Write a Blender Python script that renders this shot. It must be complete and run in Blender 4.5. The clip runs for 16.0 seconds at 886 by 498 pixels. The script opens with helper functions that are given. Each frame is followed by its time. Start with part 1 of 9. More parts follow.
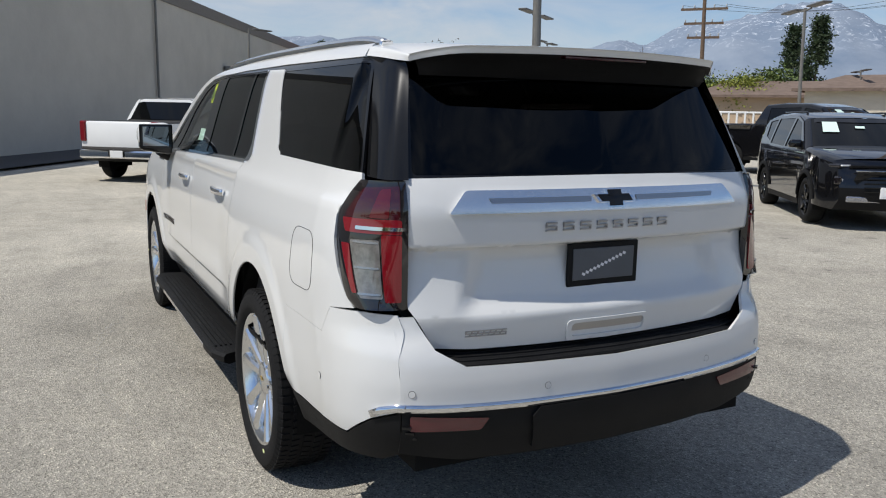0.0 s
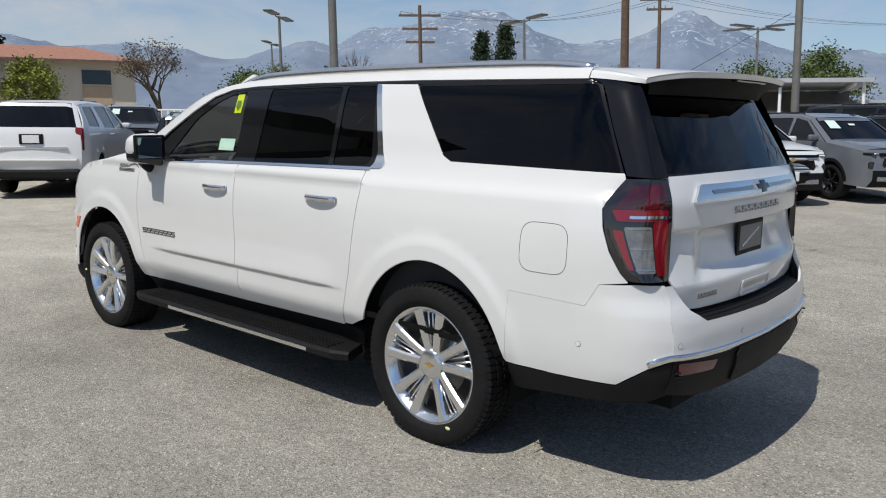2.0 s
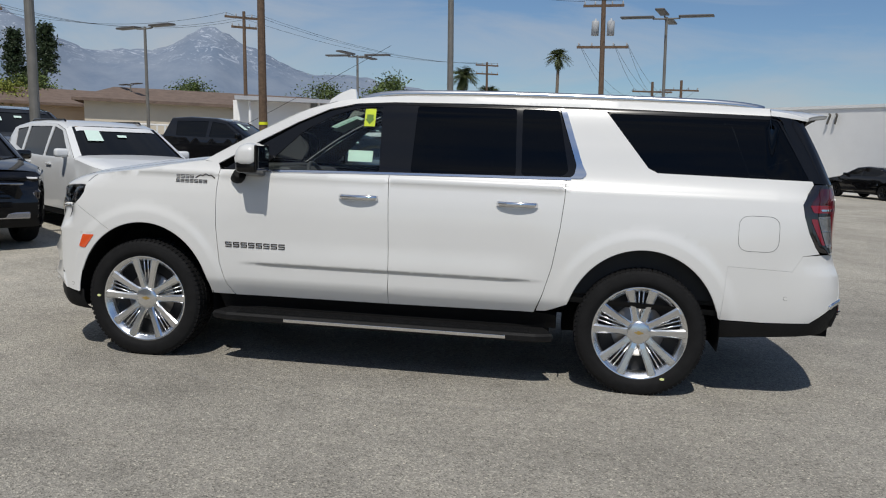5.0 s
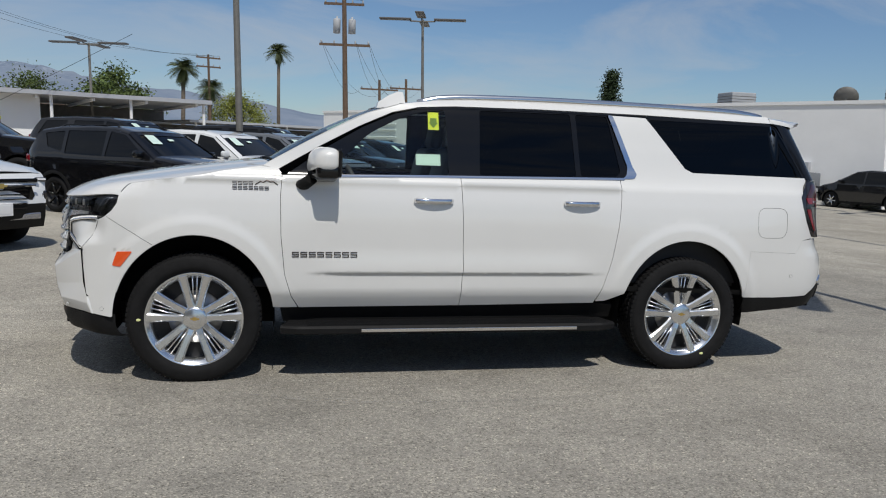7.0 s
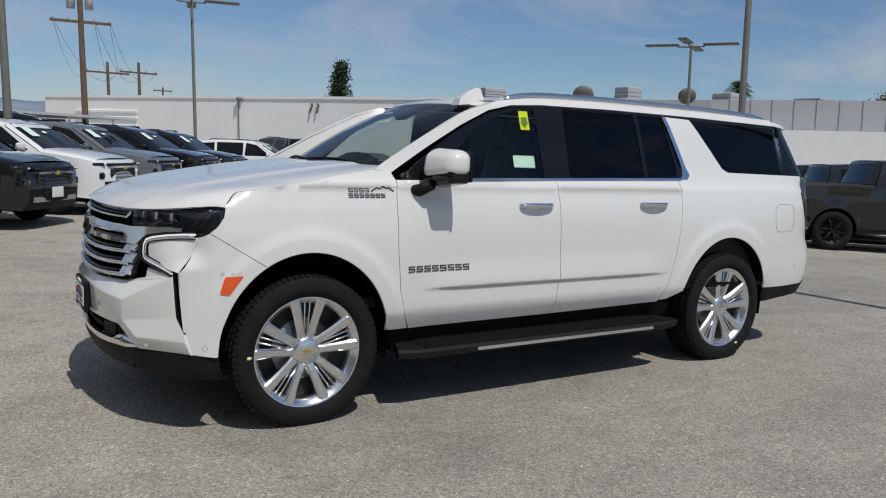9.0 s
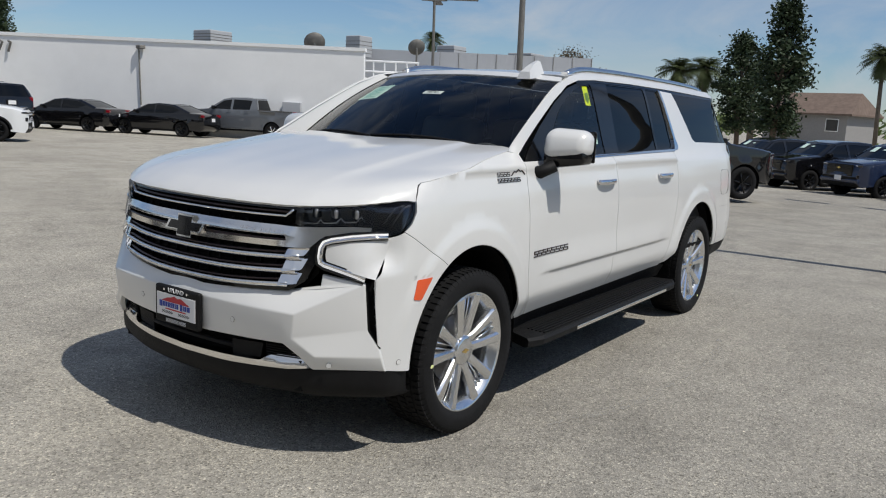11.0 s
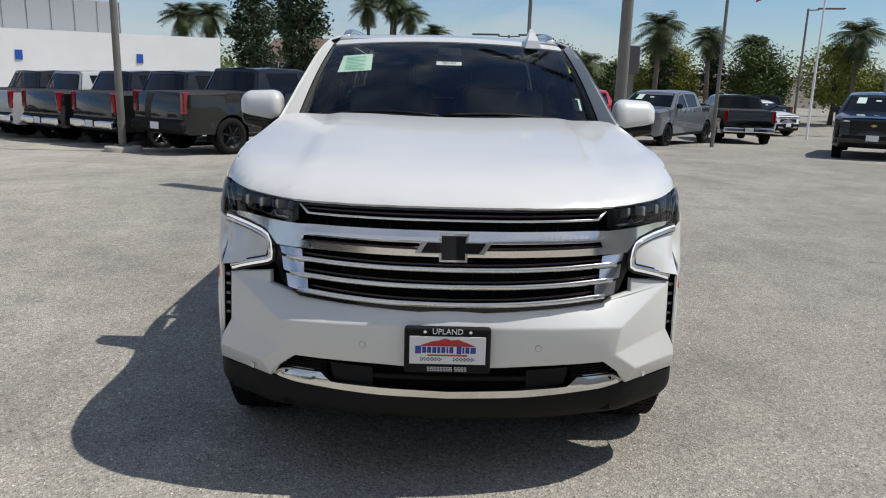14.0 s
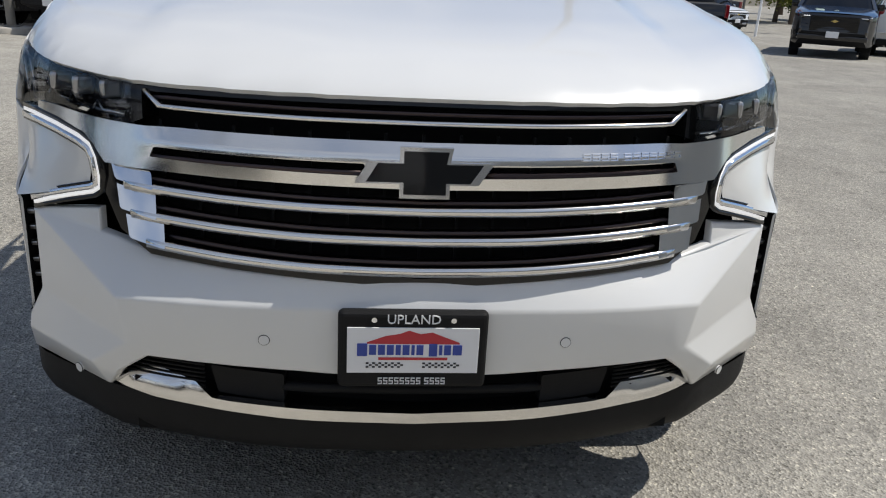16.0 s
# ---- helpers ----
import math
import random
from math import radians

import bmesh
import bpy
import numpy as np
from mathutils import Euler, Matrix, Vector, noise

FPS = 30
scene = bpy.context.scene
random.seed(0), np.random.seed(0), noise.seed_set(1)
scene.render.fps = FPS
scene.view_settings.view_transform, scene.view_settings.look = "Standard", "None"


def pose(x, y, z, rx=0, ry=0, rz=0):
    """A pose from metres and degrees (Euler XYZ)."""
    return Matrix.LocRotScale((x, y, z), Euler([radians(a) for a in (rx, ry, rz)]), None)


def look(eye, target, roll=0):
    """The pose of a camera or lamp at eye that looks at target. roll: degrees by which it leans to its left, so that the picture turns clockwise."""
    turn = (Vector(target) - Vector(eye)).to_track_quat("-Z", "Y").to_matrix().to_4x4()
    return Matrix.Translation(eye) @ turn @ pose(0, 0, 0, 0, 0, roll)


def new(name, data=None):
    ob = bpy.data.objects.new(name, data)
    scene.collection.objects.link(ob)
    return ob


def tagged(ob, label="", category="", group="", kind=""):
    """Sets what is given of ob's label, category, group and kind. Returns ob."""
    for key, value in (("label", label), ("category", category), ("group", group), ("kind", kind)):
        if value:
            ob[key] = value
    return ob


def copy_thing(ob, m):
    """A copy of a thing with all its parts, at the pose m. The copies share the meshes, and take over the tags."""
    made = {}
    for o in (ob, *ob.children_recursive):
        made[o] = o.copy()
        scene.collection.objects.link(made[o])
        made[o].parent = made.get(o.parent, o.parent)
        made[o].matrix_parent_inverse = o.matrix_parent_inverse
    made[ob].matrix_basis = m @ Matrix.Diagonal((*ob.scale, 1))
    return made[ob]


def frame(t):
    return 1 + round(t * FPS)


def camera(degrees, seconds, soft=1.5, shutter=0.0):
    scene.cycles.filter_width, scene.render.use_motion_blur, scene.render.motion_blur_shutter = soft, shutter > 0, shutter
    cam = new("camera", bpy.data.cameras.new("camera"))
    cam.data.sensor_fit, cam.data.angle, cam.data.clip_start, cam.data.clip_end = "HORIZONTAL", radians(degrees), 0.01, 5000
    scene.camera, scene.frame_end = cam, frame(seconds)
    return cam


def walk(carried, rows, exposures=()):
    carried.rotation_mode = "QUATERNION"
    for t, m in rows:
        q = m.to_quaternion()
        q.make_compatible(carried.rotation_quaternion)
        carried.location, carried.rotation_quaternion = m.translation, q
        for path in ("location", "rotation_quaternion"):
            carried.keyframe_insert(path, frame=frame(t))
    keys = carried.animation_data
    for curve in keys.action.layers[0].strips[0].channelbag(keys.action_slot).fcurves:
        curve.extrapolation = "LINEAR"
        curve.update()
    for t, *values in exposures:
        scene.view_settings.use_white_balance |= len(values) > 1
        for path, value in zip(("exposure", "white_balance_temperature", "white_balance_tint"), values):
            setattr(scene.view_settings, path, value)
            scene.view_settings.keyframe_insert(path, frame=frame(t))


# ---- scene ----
cam = camera(58.4, 16.0, soft=1.1)
PATH = [
    (0, (-5.194, 1.833, 1.615), (-3.439, 0.932, 1.282), 1.1),
    (0.5, (-4.955, 2.308, 1.593), (-3.304, 1.23, 1.258), 0.7),
    (1, (-4.798, 2.804, 1.603), (-3.256, 1.576, 1.269), 0.5),
    (1.5, (-4.622, 3.341, 1.62), (-3.194, 1.981, 1.287), 0.4),
    (2, (-4.317, 3.833, 1.636), (-3.011, 2.352, 1.313), 0.5),
    (2.5, (-3.989, 4.388, 1.653), (-2.82, 2.797, 1.335), 0.6),
    (3, (-3.523, 4.845, 1.622), (-2.504, 3.15, 1.322), 1.0),
    (3.5, (-2.997, 5.308, 1.612), (-2.142, 3.523, 1.324), 1.5),
    (4, (-2.416, 5.659, 1.568), (-1.742, 3.795, 1.296), 2.0),
    (4.2, (-2.158, 5.769, 1.573), (-1.562, 3.878, 1.31), 2.2),
    (6.3, (0.392, 6.321, 1.52), (0.204, 4.347, 1.259), 1.9),
    (6.5, (0.638, 6.264, 1.541), (0.379, 4.298, 1.283), 2.0),
    (7, (1.262, 6.144, 1.519), (0.827, 4.207, 1.276), 2.1),
    (7.5, (1.844, 5.932, 1.491), (1.239, 4.039, 1.266), 2.0),
    (8, (2.393, 5.619, 1.484), (1.623, 3.786, 1.268), 2.0),
    (8.5, (2.89, 5.264, 1.468), (1.966, 3.504, 1.247), 2.1),
    (9, (3.357, 4.871, 1.501), (2.287, 3.199, 1.259), 2.3),
    (9.2, (3.577, 4.724, 1.478), (2.447, 3.093, 1.226), 2.4),
    (11.3, (5.083, 2.713, 1.587), (3.404, 1.685, 1.237), 3.0),
    (11.5, (5.193, 2.471, 1.579), (3.47, 1.519, 1.225), 3.1),
    (12, (5.387, 1.902, 1.593), (3.568, 1.153, 1.232), 3.2),
    (12.5, (5.499, 1.309, 1.61), (3.608, 0.772, 1.241), 3.1),
    (13, (5.552, 0.763, 1.611), (3.616, 0.44, 1.229), 2.7),
    (13.5, (5.478, 0.284, 1.604), (3.523, 0.157, 1.203), 2.2),
    (14, (5.508, -0.084, 1.621), (3.554, -0.053, 1.197), 1.6),
    (14.5, (5.493, -0.232, 1.624), (3.552, -0.102, 1.162), 1.2),
    (15, (5.222, -0.177, 1.581), (3.299, -0.002, 1.059), 1.4),
    (15.5, (4.754, -0.119, 1.527), (2.854, 0.075, 0.933), 2.1),
    (16, (4.232, -0.12, 1.403), (2.356, 0.076, 0.737), 3.1),
]
AUTO = [(0.0, 0.15), (1.0, 0.1), (2.0, 0.0), (3.5, -0.15), (5.0, -0.25), (9.0, -0.25), (11.5, -0.05), (13.0, 0.0), (14.5, 0.12), (16.0, 0.15)]     # the camera's own exposure
walk(cam, [(t, look(eye, target, roll)) for t, eye, target, roll in PATH], AUTO)

# ---- world and sun ----
SUN_DIR = Vector((-0.01, 0.53, 0.85)).normalized()   # towards the sun
world = bpy.data.worlds.new("world")
scene.world = world
world.use_nodes = True
wn = world.node_tree.nodes
wl = world.node_tree.links
sky = wn.new("ShaderNodeTexSky")
sky.sky_type = "NISHITA"
sky.sun_disc = False
sky.sun_elevation = math.asin(SUN_DIR.z)
sky.sun_rotation = math.atan2(SUN_DIR.x, SUN_DIR.y)
sky.air_density = 1.0
sky.dust_density = 0.25
sky.ozone_density = 3.0
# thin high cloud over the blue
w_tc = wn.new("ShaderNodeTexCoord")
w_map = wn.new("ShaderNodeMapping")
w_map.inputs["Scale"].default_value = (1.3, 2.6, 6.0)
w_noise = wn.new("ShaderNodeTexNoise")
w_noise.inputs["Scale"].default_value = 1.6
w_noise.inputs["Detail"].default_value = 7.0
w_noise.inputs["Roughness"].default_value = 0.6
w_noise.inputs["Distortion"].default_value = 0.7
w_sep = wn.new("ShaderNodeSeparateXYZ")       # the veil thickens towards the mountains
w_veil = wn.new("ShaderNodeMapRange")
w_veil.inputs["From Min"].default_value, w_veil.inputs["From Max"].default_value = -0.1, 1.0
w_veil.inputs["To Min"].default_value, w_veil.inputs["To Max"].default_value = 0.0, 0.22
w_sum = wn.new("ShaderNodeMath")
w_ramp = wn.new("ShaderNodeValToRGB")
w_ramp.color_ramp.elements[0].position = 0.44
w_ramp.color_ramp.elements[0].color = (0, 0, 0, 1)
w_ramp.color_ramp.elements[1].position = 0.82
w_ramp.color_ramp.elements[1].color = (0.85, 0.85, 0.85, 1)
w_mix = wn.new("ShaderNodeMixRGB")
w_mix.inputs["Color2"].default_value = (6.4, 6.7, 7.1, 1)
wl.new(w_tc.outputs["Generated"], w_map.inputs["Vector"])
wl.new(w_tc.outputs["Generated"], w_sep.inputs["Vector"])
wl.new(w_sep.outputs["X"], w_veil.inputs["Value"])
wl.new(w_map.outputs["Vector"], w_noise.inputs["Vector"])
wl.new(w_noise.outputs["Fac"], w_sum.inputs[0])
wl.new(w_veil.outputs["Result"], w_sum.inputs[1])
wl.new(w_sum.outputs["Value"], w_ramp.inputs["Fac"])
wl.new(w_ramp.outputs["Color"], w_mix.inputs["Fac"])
w_tint = wn.new("ShaderNodeMixRGB")       # a deep spring sky
w_tint.blend_type = "MULTIPLY"
w_tint.inputs["Fac"].default_value = 1.0
w_tint.inputs["Color2"].default_value = (0.83, 0.95, 1.09, 1)
wl.new(sky.outputs["Color"], w_tint.inputs["Color1"])
wl.new(w_tint.outputs["Color"], w_mix.inputs["Color1"])
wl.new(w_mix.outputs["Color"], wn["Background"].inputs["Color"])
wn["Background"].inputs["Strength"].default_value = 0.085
sun = new("sun", bpy.data.lights.new("sun", "SUN"))
sun.data.energy = 3.7
sun.data.angle = radians(0.53)
sun.data.color = (1.0, 0.96, 0.89)
sun.matrix_world = look(SUN_DIR * 60, (0, 0, 0))

# ---- materials ----
def mat(name, base, rough=0.5, metal=0.0, spec=0.5, coat=0.0, coat_rough=0.03, vary=0.0, vary_scale=6.0, bump=0.0, bump_scale=60.0, detail=4.0, emit=None):
    """A principled surface with a soft and a fine variation of its colour and a fine relief."""
    m = bpy.data.materials.new(name)
    m.use_nodes = True
    nt = m.node_tree
    p = nt.nodes["Principled BSDF"]
    p.inputs["Base Color"].default_value = (*base, 1)
    p.inputs["Roughness"].default_value = rough
    p.inputs["Metallic"].default_value = metal
    p.inputs["Specular IOR Level"].default_value = spec
    p.inputs["Coat Weight"].default_value = coat
    p.inputs["Coat Roughness"].default_value = coat_rough
    if emit:
        p.inputs["Emission Color"].default_value = (*emit[:3], 1)
        p.inputs["Emission Strength"].default_value = emit[3]
    tc = nt.nodes.new("ShaderNodeTexCoord")
    if vary:
        big = nt.nodes.new("ShaderNodeTexNoise")
        big.inputs["Scale"].default_value = vary_scale
        big.inputs["Detail"].default_value = 6
        big.inputs["Roughness"].default_value = 0.65
        nt.links.new(tc.outputs["Object"], big.inputs["Vector"])
        ramp = nt.nodes.new("ShaderNodeValToRGB")
        lo = [max(0, c * (1 - vary)) for c in base]
        hi = [min(1, c * (1 + vary)) for c in base]
        ramp.color_ramp.elements[0].position, ramp.color_ramp.elements[1].position = 0.3, 0.7
        ramp.color_ramp.elements[0].color = (*lo, 1)
        ramp.color_ramp.elements[1].color = (*hi, 1)
        nt.links.new(big.outputs["Fac"], ramp.inputs["Fac"])
        nt.links.new(ramp.outputs["Color"], p.inputs["Base Color"])
    if bump:
        fine = nt.nodes.new("ShaderNodeTexNoise")
        fine.inputs["Scale"].default_value = bump_scale
        fine.inputs["Detail"].default_value = detail
        nt.links.new(tc.outputs["Object"], fine.inputs["Vector"])
        b = nt.nodes.new("ShaderNodeBump")
        b.inputs["Strength"].default_value = bump
        b.inputs["Distance"].default_value = 0.01
        nt.links.new(fine.outputs["Fac"], b.inputs["Height"])
        nt.links.new(b.outputs["Normal"], p.inputs["Normal"])
    return m


def glass(name, tint, rough=0.0, ior=1.5):
    """A thin pane: it lets the tint through and mirrors by its Fresnel term."""
    m = bpy.data.materials.new(name)
    m.use_nodes = True
    nt = m.node_tree
    nt.nodes.remove(nt.nodes["Principled BSDF"])
    t = nt.nodes.new("ShaderNodeBsdfTransparent")
    t.inputs["Color"].default_value = (*tint, 1)
    g = nt.nodes.new("ShaderNodeBsdfGlossy")
    g.inputs["Roughness"].default_value = rough
    fr = nt.nodes.new("ShaderNodeFresnel")
    fr.inputs["IOR"].default_value = ior
    mix = nt.nodes.new("ShaderNodeMixShader")
    nt.links.new(fr.outputs["Fac"], mix.inputs["Fac"])
    nt.links.new(t.outputs["BSDF"], mix.inputs[1])
    nt.links.new(g.outputs["BSDF"], mix.inputs[2])
    nt.links.new(mix.outputs["Shader"], nt.nodes["Material Output"].inputs["Surface"])
    return m


PAINT = mat("pearl_white_paint", (0.70, 0.70, 0.685), 0.32, coat=1.0, coat_rough=0.07, spec=0.4, vary=0.012, vary_scale=2.0)
GLOSS_BLACK = mat("gloss_black", (0.006, 0.006, 0.0065), 0.12, spec=0.35, coat=0.15)
PLASTIC = mat("black_plastic", (0.008, 0.008, 0.0084), 0.6, spec=0.2, vary=0.2, vary_scale=9, bump=0.15, bump_scale=500)
DARK = mat("dark_inside", (0.006, 0.006, 0.006), 0.9, spec=0.2)
CHROME = mat("chrome", (0.82, 0.83, 0.85), 0.07, 1.0, vary=0.02)
SATIN = mat("satin_chrome", (0.80, 0.79, 0.77), 0.16, 1.0, vary=0.03)
BRONZE = mat("dark_satin_metal", (0.075, 0.058, 0.056), 0.30, 1.0, vary=0.05)
RUBBER = mat("tyre_rubber", (0.010, 0.010, 0.0105), 0.8, spec=0.2, vary=0.25, vary_scale=14, bump=0.25, bump_scale=180)
RIM = mat("polished_rim", (0.80, 0.81, 0.82), 0.22, 1.0, vary=0.03)
RIM_DARK = mat("rim_pocket", (0.03, 0.03, 0.032), 0.45, 0.6)
PRIVACY = glass("privacy_glass", (0.012, 0.013, 0.013), 0.0, 1.40)
CLEAR = glass("tinted_glass", (0.76, 0.84, 0.81), 0.0, 1.52)
SCREEN = glass("screen_glass", (0.80, 0.88, 0.85), 0.0, 1.55)
LENS = glass("clear_lens", (0.86, 0.88, 0.9), 0.0, 1.5)
RED = mat("red_lens", (0.20, 0.004, 0.010), 0.1, coat=1.0)
DEEP_RED = mat("deep_red_lens", (0.10, 0.004, 0.009), 0.06, coat=1.0)
DARK_RED = mat("dark_red_lens", (0.045, 0.004, 0.007), 0.06, coat=1.0)
SMOKE = mat("smoked_lens", (0.012, 0.010, 0.011), 0.05, coat=1.0)
LAMP_SILVER = mat("lamp_reflector", (0.42, 0.42, 0.44), 0.22, 0.8)
ORANGE = mat("orange_marker", (0.75, 0.09, 0.015), 0.15, coat=1.0)
# silver with shade put into its colour, for recesses and darker trim
SATIN_DARK = mat("shaded_silver", (0.42, 0.42, 0.43), 0.3, 1.0)
SILVER_BAR = mat("brushed_silver", (0.84, 0.85, 0.87), 0.26, 1.0, vary=0.03)
SMOKE_LENS = mat("smoked_clear_lens", (0.20, 0.19, 0.185), 0.08, 0.3, coat=1.0, vary=0.35, vary_scale=28)
LED = mat("light_guide", (0.85, 0.85, 0.86), 0.2, coat=0.5)
LEATHER = mat("dark_leather", (0.055, 0.054, 0.055), 0.55, vary=0.15, bump=0.1, bump_scale=300)
PAPER = mat("paper_sheet", (0.62, 0.78, 0.70), 0.7, vary=0.03, vary_scale=40)
LED_ON = mat("lit_light_guide", (0.85, 0.85, 0.86), 0.2, emit=(1.0, 0.98, 0.95, 0.45))
WHITE = mat("white_print", (0.8, 0.8, 0.8), 0.5)
INK = mat("dark_print", (0.03, 0.03, 0.035), 0.6)
YELLOW = mat("yellow_tag", (0.75, 0.80, 0.02), 0.5)
BLUE = mat("blue_print", (0.03, 0.06, 0.32), 0.5)
RED_INK = mat("red_print", (0.5, 0.03, 0.04), 0.5)
GREEN_INK = mat("green_print", (0.25, 0.5, 0.4), 0.6)


# ---- mesh helpers ----
def thing(name, label, category, group="", place=None):
    ob = tagged(new(name), label, category, group)
    ob.empty_display_size = 0.2
    if place is not None:
        ob.matrix_world = place
    return ob


def mesh_object(name, me, material, parent=None, label=""):
    ob = new(name, me)
    for m in material if isinstance(material, (list, tuple)) else [material]:
        me.materials.append(m)
    if parent:
        ob.parent = parent
    if label:
        ob["label"] = label
    return ob


def part(name, bm, material, parent=None, label="", smooth=False):
    me = bpy.data.meshes.new(name)
    bm.to_mesh(me)
    bm.free()
    if smooth:
        me.shade_smooth()
    return mesh_object(name, me, material, parent, label)


def smooth_by_angle(ob, angle=35):
    """Smooth faces with hard edges past an angle, set in the mesh."""
    bm = bmesh.new()
    bm.from_mesh(ob.data)
    for f in bm.faces:
        f.smooth = True
    for e in bm.edges:
        if len(e.link_faces) == 2 and e.calc_face_angle(0) > radians(angle):
            e.smooth = False
    bm.to_mesh(ob.data)
    bm.free()
    return ob


def add_box(bm, c, s, m=None, bevel=0.0, segs=2):
    r = bmesh.ops.create_cube(bm, size=1.0, matrix=Matrix.Translation(c) @ (m or Matrix()) @ Matrix.Diagonal((*s, 1)))
    if bevel:
        es = list({e for v in r["verts"] for e in v.link_edges})
        bmesh.ops.bevel(bm, geom=es, offset=bevel, segments=segs, affect="EDGES", clamp_overlap=True, profile=0.5)
    return r["verts"]


def add_cyl(bm, a, b, r1, r2=None, n=16, caps=True):
    a, b = Vector(a), Vector(b)
    d = b - a
    m = Matrix.Translation((a + b) / 2) @ d.to_track_quat("Z", "Y").to_matrix().to_4x4()
    return bmesh.ops.create_cone(bm, cap_ends=caps, segments=n, radius1=r1, radius2=r1 if r2 is None else r2, depth=d.length, matrix=m)["verts"]


def add_tube(bm, pts, r, n=8, flat=1.0, up=(0, 0, 1), caps=True):
    """A bar swept along pts; flat squeezes it along up. r may be a list."""
    pts = [Vector(p) for p in pts]
    rings = []
    for i, p in enumerate(pts):
        d = (pts[min(i + 1, len(pts) - 1)] - pts[max(i - 1, 0)]).normalized()
        side = d.cross(Vector(up)).normalized()
        top = side.cross(d).normalized()
        rr = r[i] if isinstance(r, (list, tuple)) else r
        rings.append([bm.verts.new(p + side * math.cos(2 * math.pi * k / n) * rr + top * math.sin(2 * math.pi * k / n) * rr * flat) for k in range(n)])
    for a, b in zip(rings, rings[1:]):
        for k in range(n):
            bm.faces.new((a[k], b[k], b[(k + 1) % n], a[(k + 1) % n])).smooth = True
    if caps:
        bm.faces.new(rings[0])
        bm.faces.new(list(reversed(rings[-1])))
    return rings


def add_sweep(bm, pts, section, up=(0, 0, 1), smooth=True, caps=True):
    """A closed section (list of side, top offsets) swept along pts."""
    pts = [Vector(p) for p in pts]
    rings = []
    for i, p in enumerate(pts):
        d = (pts[min(i + 1, len(pts) - 1)] - pts[max(i - 1, 0)]).normalized()
        side = d.cross(Vector(up)).normalized()
        top = side.cross(d).normalized()
        sec = section(i) if callable(section) else section
        rings.append([bm.verts.new(p + side * u + top * v) for u, v in sec])
    n = len(rings[0])
    for a, b in zip(rings, rings[1:]):
        for k in range(n):
            bm.faces.new((a[k], b[k], b[(k + 1) % n], a[(k + 1) % n])).smooth = smooth
    if caps:
        bm.faces.new(rings[0])
        bm.faces.new(list(reversed(rings[-1])))


def add_lathe(bm, profile, n=48, axis="Y", centre=(0, 0, 0), close=False):
    """A profile of (along, radius) turned round an axis through centre."""
    c = Vector(centre)
    rings = []
    for k in range(n):
        a = 2 * math.pi * k / n
        ring = []
        for u, r in profile:
            v = Vector((r * math.cos(a), u, r * math.sin(a))) if axis == "Y" else Vector((r * math.cos(a), r * math.sin(a), u))
            ring.append(bm.verts.new(c + v))
        rings.append(ring)
    m = len(profile)
    for k in range(n):
        a, b = rings[k], rings[(k + 1) % n]
        for i in range(m if close else m - 1):
            f = (a[i], a[(i + 1) % m], b[(i + 1) % m], b[i])
            bm.faces.new(f if axis == "Y" else tuple(reversed(f))).smooth = True


def pchip(pairs):
    """A smooth curve through the pairs that does not overshoot."""
    xs = np.array([p[0] for p in pairs], float)
    ys = np.array([p[1] for p in pairs], float)
    h = np.diff(xs)
    d = np.diff(ys) / h
    m = np.zeros(len(xs))
    m[0], m[-1] = d[0], d[-1]
    for i in range(1, len(xs) - 1):
        if d[i - 1] * d[i] > 0:
            w1, w2 = 2 * h[i] + h[i - 1], h[i] + 2 * h[i - 1]
            m[i] = (w1 + w2) / (w1 / d[i - 1] + w2 / d[i])
    xl, yl, hl, ml = xs.tolist(), ys.tolist(), h.tolist(), m.tolist()

    def f(x):
        if x <= xl[0]:
            return yl[0]
        if x >= xl[-1]:
            return yl[-1]
        i = 0
        while x > xl[i + 1]:
            i += 1
        t = (x - xl[i]) / hl[i]
        return ((1 + 2 * t) * (1 - t) ** 2) * yl[i] + t * (1 - t) ** 2 * hl[i] * ml[i] + t * t * (3 - 2 * t) * yl[i + 1] + t * t * (t - 1) * hl[i] * ml[i + 1]
    return f


def ramp01(x, a, b):
    t = min(1.0, max(0.0, (x - a) / (b - a)))
    return t * t * (3 - 2 * t)


def fillet(pts, r, n=5):
    """The closed polygon with its corners rounded; r: a radius, or one for each corner."""
    out = []
    k = len(pts)
    for i in range(k):
        p, a, b = Vector(pts[i]), Vector(pts[i - 1]), Vector(pts[(i + 1) % k])
        rr = r[i] if isinstance(r, (list, tuple)) else r
        la, lb = (a - p).length, (b - p).length
        t = min(rr, la * 0.48, lb * 0.48)
        if t < 1e-4:
            out.append(tuple(p))
            continue
        s, e = p + (a - p) / la * t, p + (b - p) / lb * t
        for j in range(n + 1):
            q = j / n
            out.append(tuple(s * (1 - q) ** 2 + p * 2 * q * (1 - q) + e * q * q))
    return out


def dense(pts, step, closed=True):
    out = []
    k = len(pts)
    for i in range(k if closed else k - 1):
        a, b = pts[i], pts[(i + 1) % k]
        L = math.hypot(b[0] - a[0], b[1] - a[1])
        n = max(1, int(math.ceil(L / step)))
        for j in range(n):
            out.append((a[0] + (b[0] - a[0]) * j / n, a[1] + (b[1] - a[1]) * j / n))
    if not closed:
        out.append(tuple(pts[-1]))
    return out


